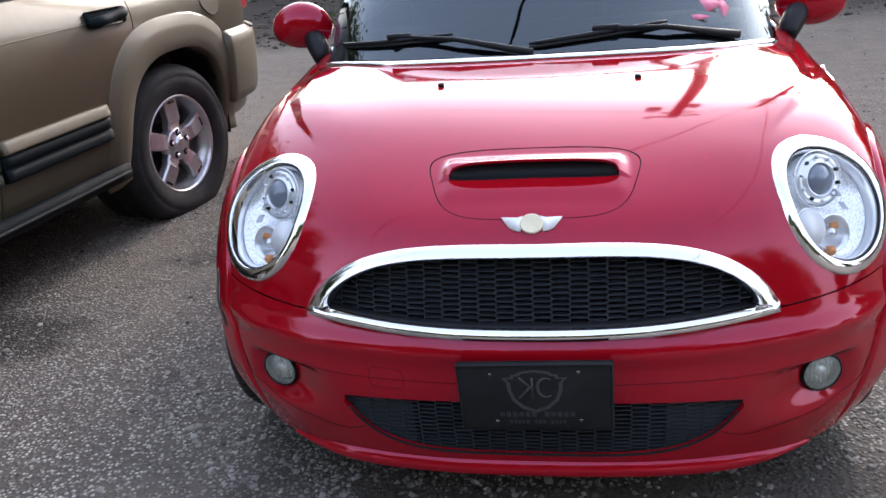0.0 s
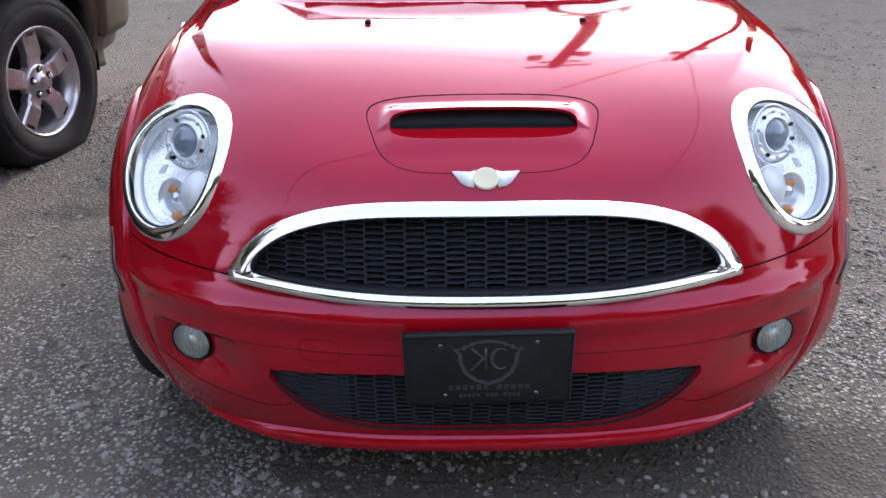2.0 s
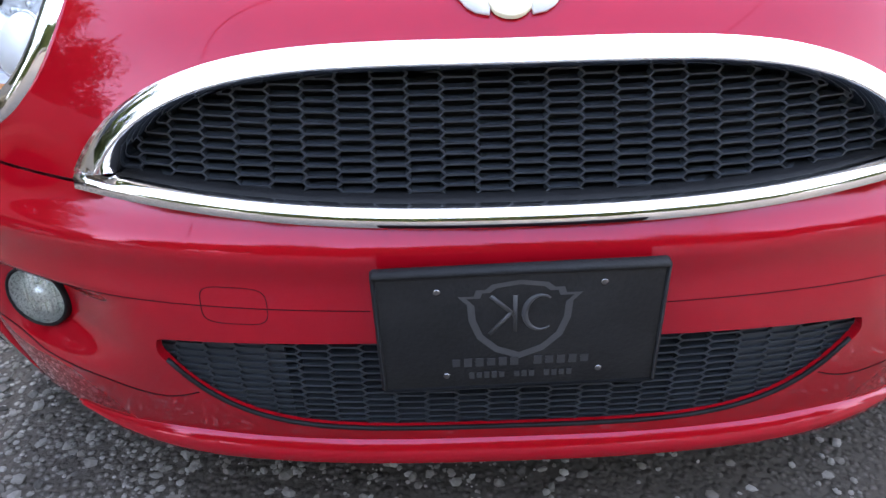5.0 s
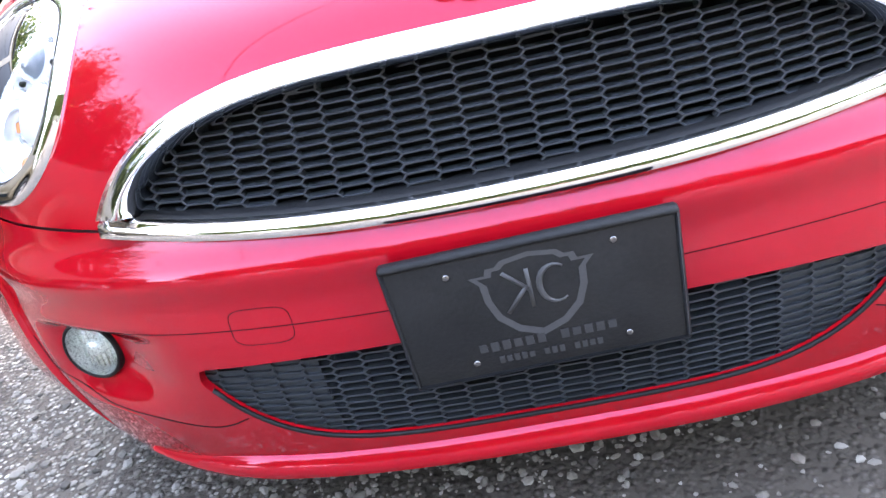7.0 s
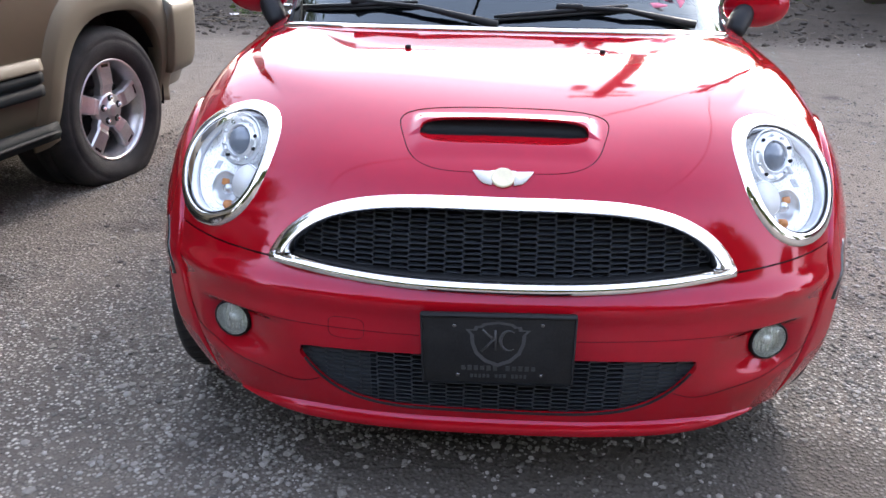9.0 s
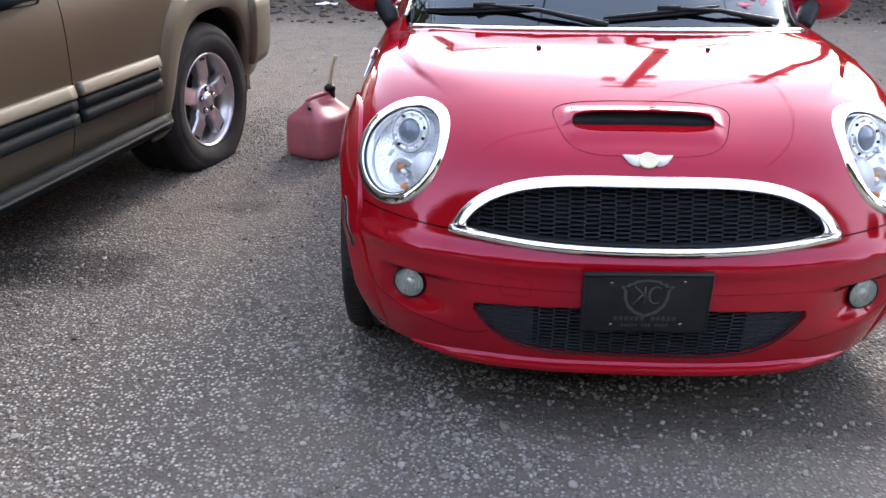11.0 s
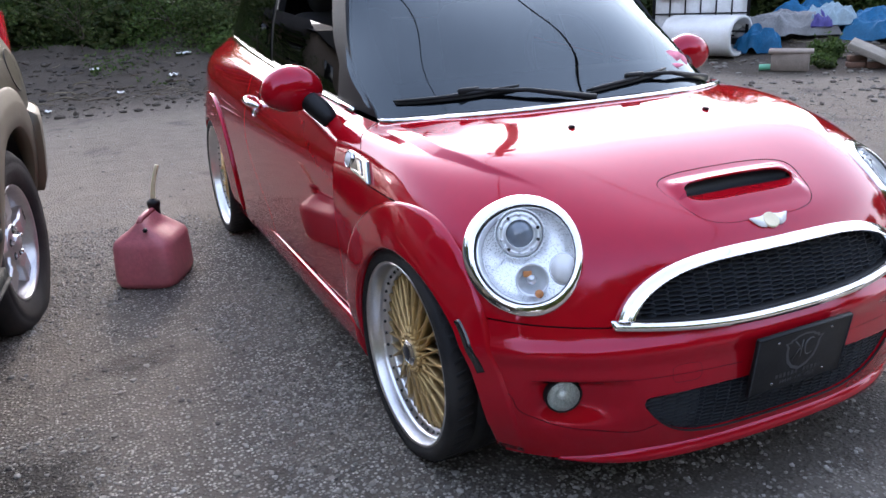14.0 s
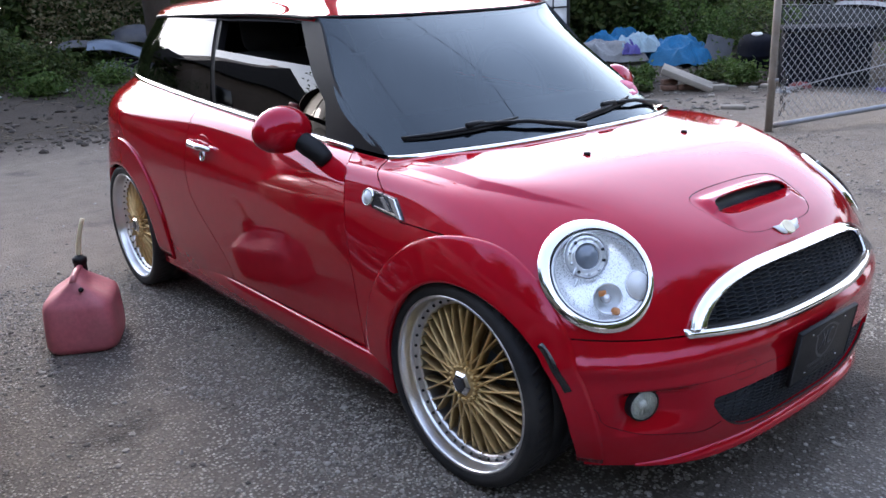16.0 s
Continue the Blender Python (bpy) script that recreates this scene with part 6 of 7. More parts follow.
def leaves(C, size, rng, droop=.3):
    """A folded leaf of two triangles pairs at each centre."""
    n = len(C)
    L = size * rng.uniform(.6, 1.4, n)[:, None]
    d = rng.normal(size=(n, 3))
    d[:, 2] = d[:, 2] * .6 - droop
    d /= np.linalg.norm(d, axis=1, keepdims=True)
    s = np.cross(d, rng.normal(size=(n, 3)))
    s /= np.maximum(np.linalg.norm(s, axis=1, keepdims=True), 1e-6)
    u = np.cross(s, d)
    P = np.stack([C - d * L * .5, C + s * L * .28 + u * L * .08, C + d * L * .5, C - s * L * .28 + u * L * .08], 1).reshape(-1, 3)
    b = 4 * np.arange(n)[:, None]
    F = np.concatenate([b + np.array([0, 1, 2]), b + np.array([0, 2, 3])])
    return P.tolist(), F.tolist()


def clump_points(rng, centre, radii, clumps, per, spread):
    c = rng.normal(size=(clumps, 3))
    c /= np.linalg.norm(c, axis=1, keepdims=True)
    c = c * rng.random((clumps, 1)) ** .4 * np.array(radii) + np.array(centre)
    return np.concatenate([p + rng.normal(size=(per, 3)) * spread * rng.uniform(.6, 1.3) for p in c]), c


def plant(name, label, category, at, h, radii, clumps, per, leaf, spread, mat, rng, group="", trunk=.05):
    p = thing(name, at, label, category, group)
    base = Vector(at)
    pts, cl = clump_points(rng, (base.x, base.y, base.z + h), radii, clumps, per, spread)
    pts = pts[pts[:, 2] > base.z + .03]
    stems = [tube(curve3([tuple(base - Vector((0, 0, .1))), (base.x + .1 * radii[0], base.y, base.z + h * .4), (base.x - .06 * radii[0], base.y + .05, base.z + h * .95)], 8), np.linspace(trunk, trunk * .45, 8), 8)]
    for c in cl[:12]:
        a = base + Vector((.04 * radii[0], 0, h * rng.uniform(.25, .8)))
        mid = a.lerp(Vector(c), .5) + Vector((0, 0, .06 * h))
        stems.append(tube([tuple(a), tuple(mid), tuple(c)], [trunk * .4, trunk * .25, trunk * .1], 6))
    part("trunk", join(*stems), BARK, p)
    me = bpy.data.meshes.new("crown")
    V, F = leaves(pts, leaf, rng)
    me.from_pydata(V, [], F)
    me.materials.append(mat)
    part("crown", me, mat, p)
    return p


R2 = np.random.default_rng(11)
gz = lambda x, y: ground_z(x, y)
tree_a = plant("tree", "dense dark green tree at the edge of the yard", "tree", (5.2, 16.9, .3), 3.0, (1.9, 1.7, 2.4), 80, 150, .17, .34, LEAF, R2, "trees round the yard", .12)
tree_b = plant("tree", "dense dark green tree at the edge of the yard", "tree", (-.5, 17.6, .3), 2.3, (1.8, 1.4, 2.1), 80, 150, .15, .30, LEAF, R2, "trees round the yard", .09)
tree_c = plant("tree", "dense dark green tree at the edge of the yard", "tree", (3.2, 18.2, .3), 2.8, (2.1, 1.6, 2.5), 90, 150, .16, .34, LEAF, R2, "trees round the yard", .11)
# the last four, beyond the SUV, are unseen and added to block low sky
SPOTS = [(7.4, 17.8), (9.8, 16.6), (12.4, 14.6), (14.2, 12.0), (15.6, 9.2), (16.4, 6.0), (17.0, 2.5), (17.0, -1.5), (15, -7), (11, -9), (7.5, -8), (4.5, -7.5), (1.5, -8.2), (-1.5, -7.6), (-4.6, -8.4), (-8, -8), (-11.5, -9), (3, -11), (-3, -11.5), (-7, -12), (-2.2, 20.5), (1.8, 21), (5, 21), (10.5, 19.5), (13.8, 17), (17, 13.5), (-9.6, 3.5), (-10.2, 7.5), (-9.8, -.5), (-10.8, 11.5)]
for i, (x, y) in enumerate(SPOTS):
    src = (tree_a, tree_b, tree_c)[i % 3]
    o = src.matrix_basis.translation
    copy_thing(src, Matrix.Translation((x, y, gz(x, y) if abs(x) < 17 else .1)) @ pose(0, 0, 0, 0, 0, 47 * i) @ Matrix.Scale(1.3 if y < -5 else 1.45 if x < -9 else .8 if 2 < i < 8 else 1.0, 4))

for i, (x, y, h, r) in enumerate(((.55, 13.1, .36, .4), (.7, 12.5, .12, .3), (1.6, 12.6, .1, .3), (7.75, 7.2, .04, .20), (8.1, 7.3, .05, .18), (6.5, 7.4, .05, .10), (6.42, 7.28, .03, .07), (9.0, 8.5, .5, .5), (9.1, 9.4, .6, .6), (8.6, 10.0, .6, .6), (7.75, 6.75, .12, .22), (9.7, 5.3, .4, .45), (1.0, 12.9, .30, .36), (.1, 13.6, .55, .8), (.5, 13.6, .35, .45), (-1.2, 13.9, .6, .9), (-2.6, 14.3, .7, 1.0), (3.7, 15.0, .9, .9), (-4.3, 14.6, .8, 1.1), (4.2, 14.3, .9, 1.1), (9.0, 8.0, .3, .4), (9.4, 9.4, .6, .8), (9.8, 7.9, .5, .7), (6.9, 7.7, .10, .18), (9.1, 7.2, .5, .55), (11.0, 5.6, .6, .8), (9.3, 5.2, .5, .6), (8.1, 11.2, .8, 1.0), (6.4, 12.0, .7, .9), (5.0, 11.6, .5, .7))):
    plant("bush", "leafy green weeds growing from loose soil", "bush", (x, y, gz(x, y)), h, (r, r * .9, h * .9), 26, 55, .055, min(.11, r * .3), LEAF2 if i % 3 else LEAF, R2, "weeds along the bank", .02)
# undergrowth along the edge of the yard
xs = R2.uniform(-10, 12, 44000)
yy = 15.7 + R2.normal(size=44000) * .6 - np.maximum(0, xs - 4) * .35
pts = np.stack([xs, yy, np.array([gz(a, b) for a, b in zip(xs, yy)]) + R2.random(44000) ** 1.3 * np.where(xs < -3, .9, 3.2) * (.6 + .4 * np.sin(xs * 1.7))], 1)
me = bpy.data.meshes.new("undergrowth")
me.from_pydata(*[leaves(pts, .13, R2)[0], [], leaves(pts, .13, R2)[1]])
me.materials.append(LEAF)
tagged(new("undergrowth", me), "tangled dark green undergrowth behind the bank", "undergrowth", kind="stuff")
xs = R2.uniform(-2.5, 13, 46000)
yy = 17.0 + R2.normal(size=46000) * .5 - np.maximum(0, xs - 4) * .35
pts = np.stack([xs, yy, .2 + R2.random(46000) * (2.7 + .5 * np.sin(xs * 1.1))], 1)
me = bpy.data.meshes.new("hedge")
V, F = leaves(pts, .14, R2)
me.from_pydata(V, [], F)
me.materials.append(LEAF)
xs = R2.uniform(0, 1, 15000)
hx, hy = 6.9 + 3.6 * xs + R2.normal(size=15000) * .3, 11.4 - 2.9 * xs + R2.normal(size=15000) * .3
near_me = bpy.data.meshes.new("hedge")
V, F = leaves(np.stack([hx, hy, .15 + R2.random(15000) ** .9 * 1.35], 1), .13, R2)
near_me.from_pydata(V, [], F)
near_me.materials.append(LEAF)
tagged(new("hedge", near_me), "dark leafy hedge behind the junk heap", "hedge", kind="stuff")
n = 30000
wx, wy = R2.uniform(-19, -2.2, n), 21 + R2.normal(size=n) * .7
top = np.array([3.3 + 1.3 * noise.noise(Vector((a * .35, 3, 0))) + .7 * noise.noise(Vector((a * 1.3, 8, 0))) for a in wx])
wood = bpy.data.meshes.new("far_wood")
V, F = leaves(np.stack([wx, wy, R2.random(n) * top], 1), .36, R2)
wood.from_pydata(V, [], F)
wood.materials.append(LEAF)
tagged(new("far_wood", wood), "dark green wood beyond the parked cars", "wood", kind="stuff")
tagged(new("hedge", me), "dense dark hedge closing the back of the yard", "hedge", kind="stuff")
xs = R2.uniform(1.2, 4.6, 6500)
pts = np.stack([xs, 14.9 + R2.normal(size=6500) * .3, .7 + R2.random(6500) * 1.6], 1)
me = bpy.data.meshes.new("vines")
V, F = leaves(pts, .07, R2)
me.from_pydata(V, [], F)
me.materials.append(DRYLEAF)
tagged(new("vines", me), "pale dry vine leaves over the hedge", "vines", kind="stuff")
# weeds low on the bank
n = 9000
xs, ys = R2.uniform(-3.5, 4.2, n), 11.3 + np.abs(R2.normal(size=n)) * 1.3
keep = np.array([noise.noise(Vector((a * .8, b * .8, 3))) > .05 for a, b in zip(xs, ys)])
xs, ys = xs[keep], ys[keep]
pts = np.stack([xs, ys, np.array([gz(a, b) for a, b in zip(xs, ys)]) + R2.random(len(xs)) ** 2 * .22], 1)
me = bpy.data.meshes.new("low_weeds")
V, F = leaves(pts, .05, R2)
me.from_pydata(V, [], F)
me.materials.append(LEAF2)
tagged(new("low_weeds", me), "low weeds scattered on the dirt bank", "weeds", kind="stuff")
# twigs and straw on the bank
tw = []
for k in range(420):
    x, y = R2.uniform(-4.5, 4), 10.2 + abs(R2.normal()) * 1.2
    if k > 300:
        x, y = R2.uniform(5.2, 9), 0
        y = (R2.uniform(10.0, 11.2) - .70 * x) / .72
    a, L = R2.uniform(0, 6.28), R2.uniform(.06, .38)
    z = gz(x, y) + .012
    tw.append(tube([(x, y, z), (x + L * .5 * math.cos(a), y + L * .5 * math.sin(a), z + R2.uniform(0, .03)), (x + L * math.cos(a + .2), y + L * math.sin(a + .2), gz(x + L * math.cos(a), y + L * math.sin(a)) + .01)], R2.uniform(.002, .007), 4))
ob = part("twigs", join(*tw), STRAW, None)
tagged(ob, "dry twigs and straw littering the dirt", "twigs", kind="stuff")
scatter_stones("rubble", 2600, (-5, 4.5, 9.3, 13.5), (.008, .05), "clods and stones on the dark dirt bank", island_material("clods", [(.04, .032, .026), (.08, .066, .052), (.12, .10, .085), (.05, .045, .04)]), R2)
scatter_stones("rubble", 900, (4.5, 9.5, 5.4, 9.8), (.008, .045), "broken stones beside the gate", island_material("rubble_stone", [(.16, .145, .125), (.24, .22, .195), (.12, .10, .085)]), R2)
# litter
PAPER = material("white_litter", (.70, .69, .67), .6, vary=.15, scale=20)
for x, y, w, h in ((-2.45, 10.7, .26, .12), (-1.7, 9.9, .07, .04), (-.9, 10.9, .09, .06), (-.2, 11.6, .10, .07), (-2.9, 12.0, .14, .08), (.9, 12.4, .16, .11), (-1.1, 12.3, .12, .09), (.1, 12.6, .2, .12), (-3.4, 11.2, .10, .08)):
    P = np.array([[(x + w * (i / 5 - .5), y + h * (j / 4 - .5) * 1.4, gz(x, y) + .03 + .03 * noise.noise(Vector((x + i * .9, y + j * .9, 1)))) for i in range(6)] for j in range(5)])
    solo("litter", join(sheet(P), sheet(P[:, ::-1] - np.array([0, 0, .004]))), PAPER, "crumpled white scrap lying on the dirt", "litter", "scraps on the bank")

# ---- junk by the hedge ----
BUMPERGREY = material("old_bumper_plastic", (.030, .032, .042), .5, vary=.25, scale=5, dirt=(.13, .12, .10), dirt_amount=.4)
SILVER = material("dull_silver_paint", (.10, .125, .16), .35, .5, .4, .1, 4)
def shell(name, at, rz, tilt, L, H, depth, mat, label, roll=0):
    """A cast-off bumper cover: a bowed, flanged shell."""
    rows = []
    for v in np.linspace(0, 1, 9):
        row = []
        for u in np.linspace(-1, 1, 25):
            bow = depth * (1 - abs(u) ** 2.6)
            row.append((u * L / 2, -bow + .10 * (v - .5) ** 2 * 4 * .6, H * (v - .5) * (1 - .25 * abs(u) ** 3)))
        rows.append(row)
    P = np.array(rows)
    m = Matrix.Translation(at) @ pose(0, 0, 0, 0, roll, rz) @ pose(0, 0, 0, tilt, 0, 0)
    return solo(name, moved(join(sheet(P), (sheet(P + np.array([0, .012, 0]))[0], [q[::-1] for q in sheet(P)[1]])), m), mat, label, "car bumper", "cast-off car parts")


shell("old_bumper", (2.32, 13.95, .60), -6, -58, 1.15, .30, .16, SILVER, "silver-blue cast-off bumper on a heap of car parts", 20)
shell("old_bumper", (2.80, 14.25, .74), -14, -40, 1.1, .34, .25, BUMPERGREY, "dark grey cast-off bumper on top of a heap", 12)
shell("old_bumper", (2.05, 13.5, .32), 14, -24, .70, .30, .12, BUMPERGREY, "dark grey car part leaning on a heap", 20)
shell("old_bumper", (1.75, 14.1, .72), 4, -70, .8, .2, .12, BUMPERGREY, "dark grey trim piece on a heap of car parts", 8)
solo("black_pipe", tube([(1.92, 13.3, .40), (2.3, 13.4, .50), (2.85, 13.55, .66)], .018, 8), BLACK, "black plastic pipe lying over car parts", "pipe")
solo("scrap_tyre_ring", moved(tread_mesh(.30, .2, 40), Matrix.Translation((2.4, 13.9, gz(2.4, 13.9) + .1)) @ pose(0, 0, 0, 8, 5, 0)), RUBBER, "worn black tyre under cast-off bumpers", "tyre")
solo("white_hoop", tube([(2.95 + .16 * math.cos(t), 13.9, 1.55 + .2 * math.sin(t)) for t in np.linspace(2.4, 5.6, 16)], .016, 8), PAPER, "pale bent pipe hanging in the hedge", "pipe")
solo("fence_rail", join(box((2.6, .06, .05), (-3.6, 14.7, .95), .01, 1), box((.09, .09, 1.3), (-2.9, 14.7, .75), .01, 1)), BARK, "weathered wooden rail under the trees", "rail")

# ---- tank in a cage, drainpipe, tarpaulins ----
TANKWHITE = material("milky_plastic", (.66, .67, .68), .45, vary=.12, scale=4, dirt=(.35, .34, .30), dirt_amount=.4)
tank = thing("liquid_tank", (6.5, 9.5, 0), "white plastic liquid tank in a black bar cage", "tank")
TM = Matrix.Translation((6.55, 9.55, gz(6.5, 9.5) + .12)) @ pose(0, 0, 0, 0, 0, -42)
part("bottle", box((1.16, .96, 1.0), (0, 0, .5), .10, 4), TANKWHITE, tank, m=TM)
for x in np.linspace(-.58, .58, 7):
    for y in (-.50, .50):
        part("cage_bar", tube([(x, y, 0), (x, y, 1.02)], .011, 6), BLACK, tank, m=TM)
for y in np.linspace(-.5, .5, 6):
    for x in (-.60, .60):
        part("cage_bar", tube([(x, y, 0), (x, y, 1.02)], .011, 6), BLACK, tank, m=TM)
for z in (.05, .28, .52, .76, 1.0):
    part("cage_hoop", tube([(-.6, -.5, z), (.6, -.5, z), (.6, .5, z), (-.6, .5, z)], .011, 6, True), BLACK, tank, m=TM)
part("pallet", box((1.2, 1.0, .12), (0, 0, -.06), .01, 1), BLACK, tank, m=TM)
solo("dark_panel", box((.46, .04, .5), (-.30, -.533, .72), .015, 2, TM), material("dark_blue_panel", (.02, .022, .045), .5), "dark blue panel hung on the cage of a tank", "panel")

PIPEWHITE = material("white_pipe", (.62, .62, .60), .5, vary=.08, scale=6, dirt=(.30, .27, .22), dirt_amount=.5)
PMX = Matrix.Translation((6.22, 8.88, gz(6.2, 8.9) + .24)) @ pose(0, 0, 0, 0, 0, 28) @ pose(0, 0, 0, 90, 0, 0)
ang = np.linspace(0, 2 * np.pi, 40, endpoint=False)
def oval(k, z):
    return [(.44 * k * np.sign(math.cos(a)) * abs(math.cos(a)) ** .8, .25 * k * np.sign(math.sin(a)) * abs(math.sin(a)) ** .8, z) for a in ang]
pipe = sheet(np.array([oval(1.0, -.55), oval(1.0, .30), oval(.98, .33), oval(.84, .33), oval(.84, -.50), oval(.3, -.52)]), wrap=True)
solo("white_drum_shell", moved(pipe, PMX), PIPEWHITE, "white oval open-ended shell lying on the dirt", "shell")

BLUE = material("blue_tarpaulin", (.006, .095, .215), .5, vary=.3, scale=6, spec=.2, bump=1.0, bump_scale=9, dirt=(.03, .085, .13), dirt_amount=.5)
GREYTARP = material("grey_tarpaulin", (.16, .165, .17), .6, vary=.3, scale=5, dirt=(.10, .09, .08), dirt_amount=.5)


def tarp(name, at, sx, sy, height, seed, mat, label, rz=0, lean=0.0, category="tarpaulin"):
    """A crumpled sheet thrown over a heap, with creased folds and a ragged hem."""
    nx, ny = 64, 48
    rows = []
    for j in range(ny):
        row = []
        for i in range(nx):
            u, v = i / (nx - 1) * 2 - 1, j / (ny - 1) * 2 - 1
            warp = .35 * noise.noise(Vector((u * 1.5, v * 1.5, seed)))
            a = seed * 1.3
            across, along = u * math.cos(a) - v * math.sin(a) + warp, u * math.sin(a) + v * math.cos(a)
            ridge = 1 - abs(math.sin(across * 4.2 + 1.5 * noise.noise(Vector((along * 1.2, across, seed)))))
            ridge2 = 1 - 2 * abs(noise.noise(Vector((u * 2.6 + seed, v * 2.6, 7))))
            edge = 1 + .22 * noise.noise(Vector((math.atan2(v, u) * 1.8, seed, 3)))
            d = max(0, 1 - (max(abs(u), abs(v)) / edge) ** 2 * .75 - .25 * (u * u + v * v))
            lump = .55 + .55 * noise.noise(Vector((u * 1.6 + seed, v * 1.6, 1)))
            z = height * (d ** .8) * (.45 + lump) + min(1, d * 4) * min(1, .2 + height * 5) * (.085 * ridge + .055 * ridge2 + .006 * noise.noise(Vector((u * 12, v * 12, seed))))
            row.append((u * edge * sx / 2, v * edge * sy / 2, max(.008, z) + lean * (v + 1) / 2))
        rows.append(row)
    m = Matrix.Translation(at) @ pose(0, 0, 0, 0, 0, rz)
    V, F = sheet(np.array(rows))
    lo = [(x, y, z - .01) for x, y, z in V]
    return solo(name, moved(join((V, F), (lo, [q[::-1] for q in F])), m), mat, label, category, "tarpaulins on the junk heap", smooth=False)


tarp("tarpaulin", (7.98, 9.06, .30), .95, .55, .24, 3, BLUE, "crumpled bright blue tarpaulin on a junk heap", -53)
tarp("tarpaulin", (8.22, 8.12, .17), .98, .85, .20, 8, BLUE, "large crumpled bright blue tarpaulin over a heap", -50, .12)
tarp("tarpaulin", (7.25, 8.75, gz(7.25, 8.75) + .06), 1.35, .5, .16, 5, GREYTARP, "grubby grey tarpaulin trailing over rubble", -28, .08)
tarp("tarpaulin", (6.72, 8.62, gz(6.7, 8.6)), .55, .42, .22, 13, BLUE, "blue tarpaulin corner spilling onto the dirt", -40)
tarp("plastic_sheet", (7.72, 8.42, gz(7.7, 8.4) + .14), .62, .35, .14, 17, material("pale_blue_plastic", (.22, .31, .36), .4, vary=.25, scale=12), "pale grubby plastic sheet on a heap", -40, .05, "plastic sheet")
tarp("plastic_scrap", (7.55, 8.40, gz(7.5, 8.4) + .14), .26, .18, .10, 19, material("violet_plastic", (.05, .04, .22), .4), "violet plastic scrap on a heap", -40, 0, "scrap")
BM = Matrix.Translation((8.45, 7.66, .10)) @ pose(0, 0, 0, 0, 0, -56) @ pose(0, 0, 0, -32, 14, 0)
solo("leaning_board", box((.38, .03, .50), (0, 0, .25), .008, 1, BM), material("slate_board", (.040, .043, .052), .55, vary=.25, dirt=(.08, .075, .07), dirt_amount=.4), "dark board leaning against the heap", "board")

# drum with a pale lid behind the post
drum = thing("oil_drum", (8.62, 7.10, 0), "dark blue drum with a pale disc on its lid", "drum")
DB = material("dark_blue_drum", (.006, .007, .012), .7, spec=.06, vary=.25, scale=6, dirt=(.018, .016, .014), dirt_amount=.4)
DZ = gz(8.62, 7.10) - .02
DM = Matrix.Translation((8.62, 7.10, DZ)) @ pose(0, 0, 0, 4, -7, 0) @ Matrix.Scale(.86, 4)
part("shell", lathe([(.0002, 0), (.23, 0), (.26, .02), (.285, .12), (.29, .24), (.297, .25), (.29, .26), (.285, .36), (.26, .46), (.20, .52), (.0002, .535)], 40, DM), DB, drum)
part("lid_disc", lathe([(.06, .525), (.085, .545), (.085, .555), (.075, .562), (.03, .564), (.025, .572), (.0002, .572)], 32, DM), PAPER, drum, "pale round disc")

# ---- concrete slab and blocks ----
CONC = material("weathered_concrete", (.21, .187, .155), .9, vary=.2, scale=8, bump=.4, bump_scale=60, dirt=(.12, .11, .09), dirt_amount=.5)
BRICKISH = material("brown_block", (.20, .165, .135), .9, vary=.2, scale=10, bump=.4, bump_scale=60)


def hollow_block(m, label, name="concrete_block"):
    pieces = [box((.40, .032, .195), (0, s * .084, .0975), .006, 1) for s in (-1, 1)] + [box((.034, .136, .195), (x, 0, .0975), .004, 1) for x in (-.183, 0, .183)]
    return solo(name, moved(join(*pieces), m), BRICKISH, label, "concrete block", "blocks under the slab")


for dx, dy, dz in ((0, 0, 0), (.05, .03, .068), (.16, -.14, 0)):
    solo("brick", box((.20, .095, .065), (0, 0, .0325), .006, 1, Matrix.Translation((6.70 + dx, 7.12 + dy, gz(6.7, 7.1) + dz)) @ pose(0, 0, 0, 0, 0, -40 + 200 * dz)), material("old_red_brick", (.12, .065, .045), .9, vary=.25, scale=14, bump=.4, bump_scale=70, dirt=(.14, .12, .10), dirt_amount=.5) if not (dx or dz) else bpy.data.materials["old_red_brick"], "old red brick propping up a slab", "brick", "bricks under the slab")
run, side = Vector((.33, -.46, -.235)).normalized(), Vector((.80, .58, .06)).normalized()
up = run.cross(side).normalized()
side = up.cross(run)
SM = Matrix((run, side, up)).transposed().to_4x4()
SM.translation = (6.90, 6.99, .150)
solo("concrete_slab", box((.66, .46, .075), (0, .03, -.01), .012, 2, SM), CONC, "weathered concrete slab tipped on a block", "slab")
hollow_block(Matrix.Translation((6.10, 7.50, gz(6.1, 7.5))) @ pose(0, 0, 0, 0, 0, -52), "brown hollow concrete block on the dirt")
solo("plank", box((.48, .22, .035), (0, 0, 0), .006, 1, Matrix.Translation((6.10, 7.50, gz(6.1, 7.5) + .215)) @ pose(0, 0, 0, 2, 0, -48)), BRICKISH, "short brown plank laid on a block", "plank")
for x, y, sx, sy, sz, rz in ((7.12, 6.72, .26, .17, .085, -40), (7.42, 6.78, .27, .16, .04, -46), (5.80, 5.64, .26, .12, .05, -48), (7.35, 6.35, .14, .1, .05, 20), (7.6, 6.3, .16, .12, .06, 60), (6.55, 6.4, .09, .07, .04, 10)):
    solo("concrete_piece", box((sx, sy, sz), (0, 0, sz / 2), .015, 2, Matrix.Translation((x, y, gz(x, y) - .01)) @ pose(0, 0, 0, 0, 2, rz)), CONC, "broken piece of concrete lying on the dirt", "concrete piece", "pieces of concrete")
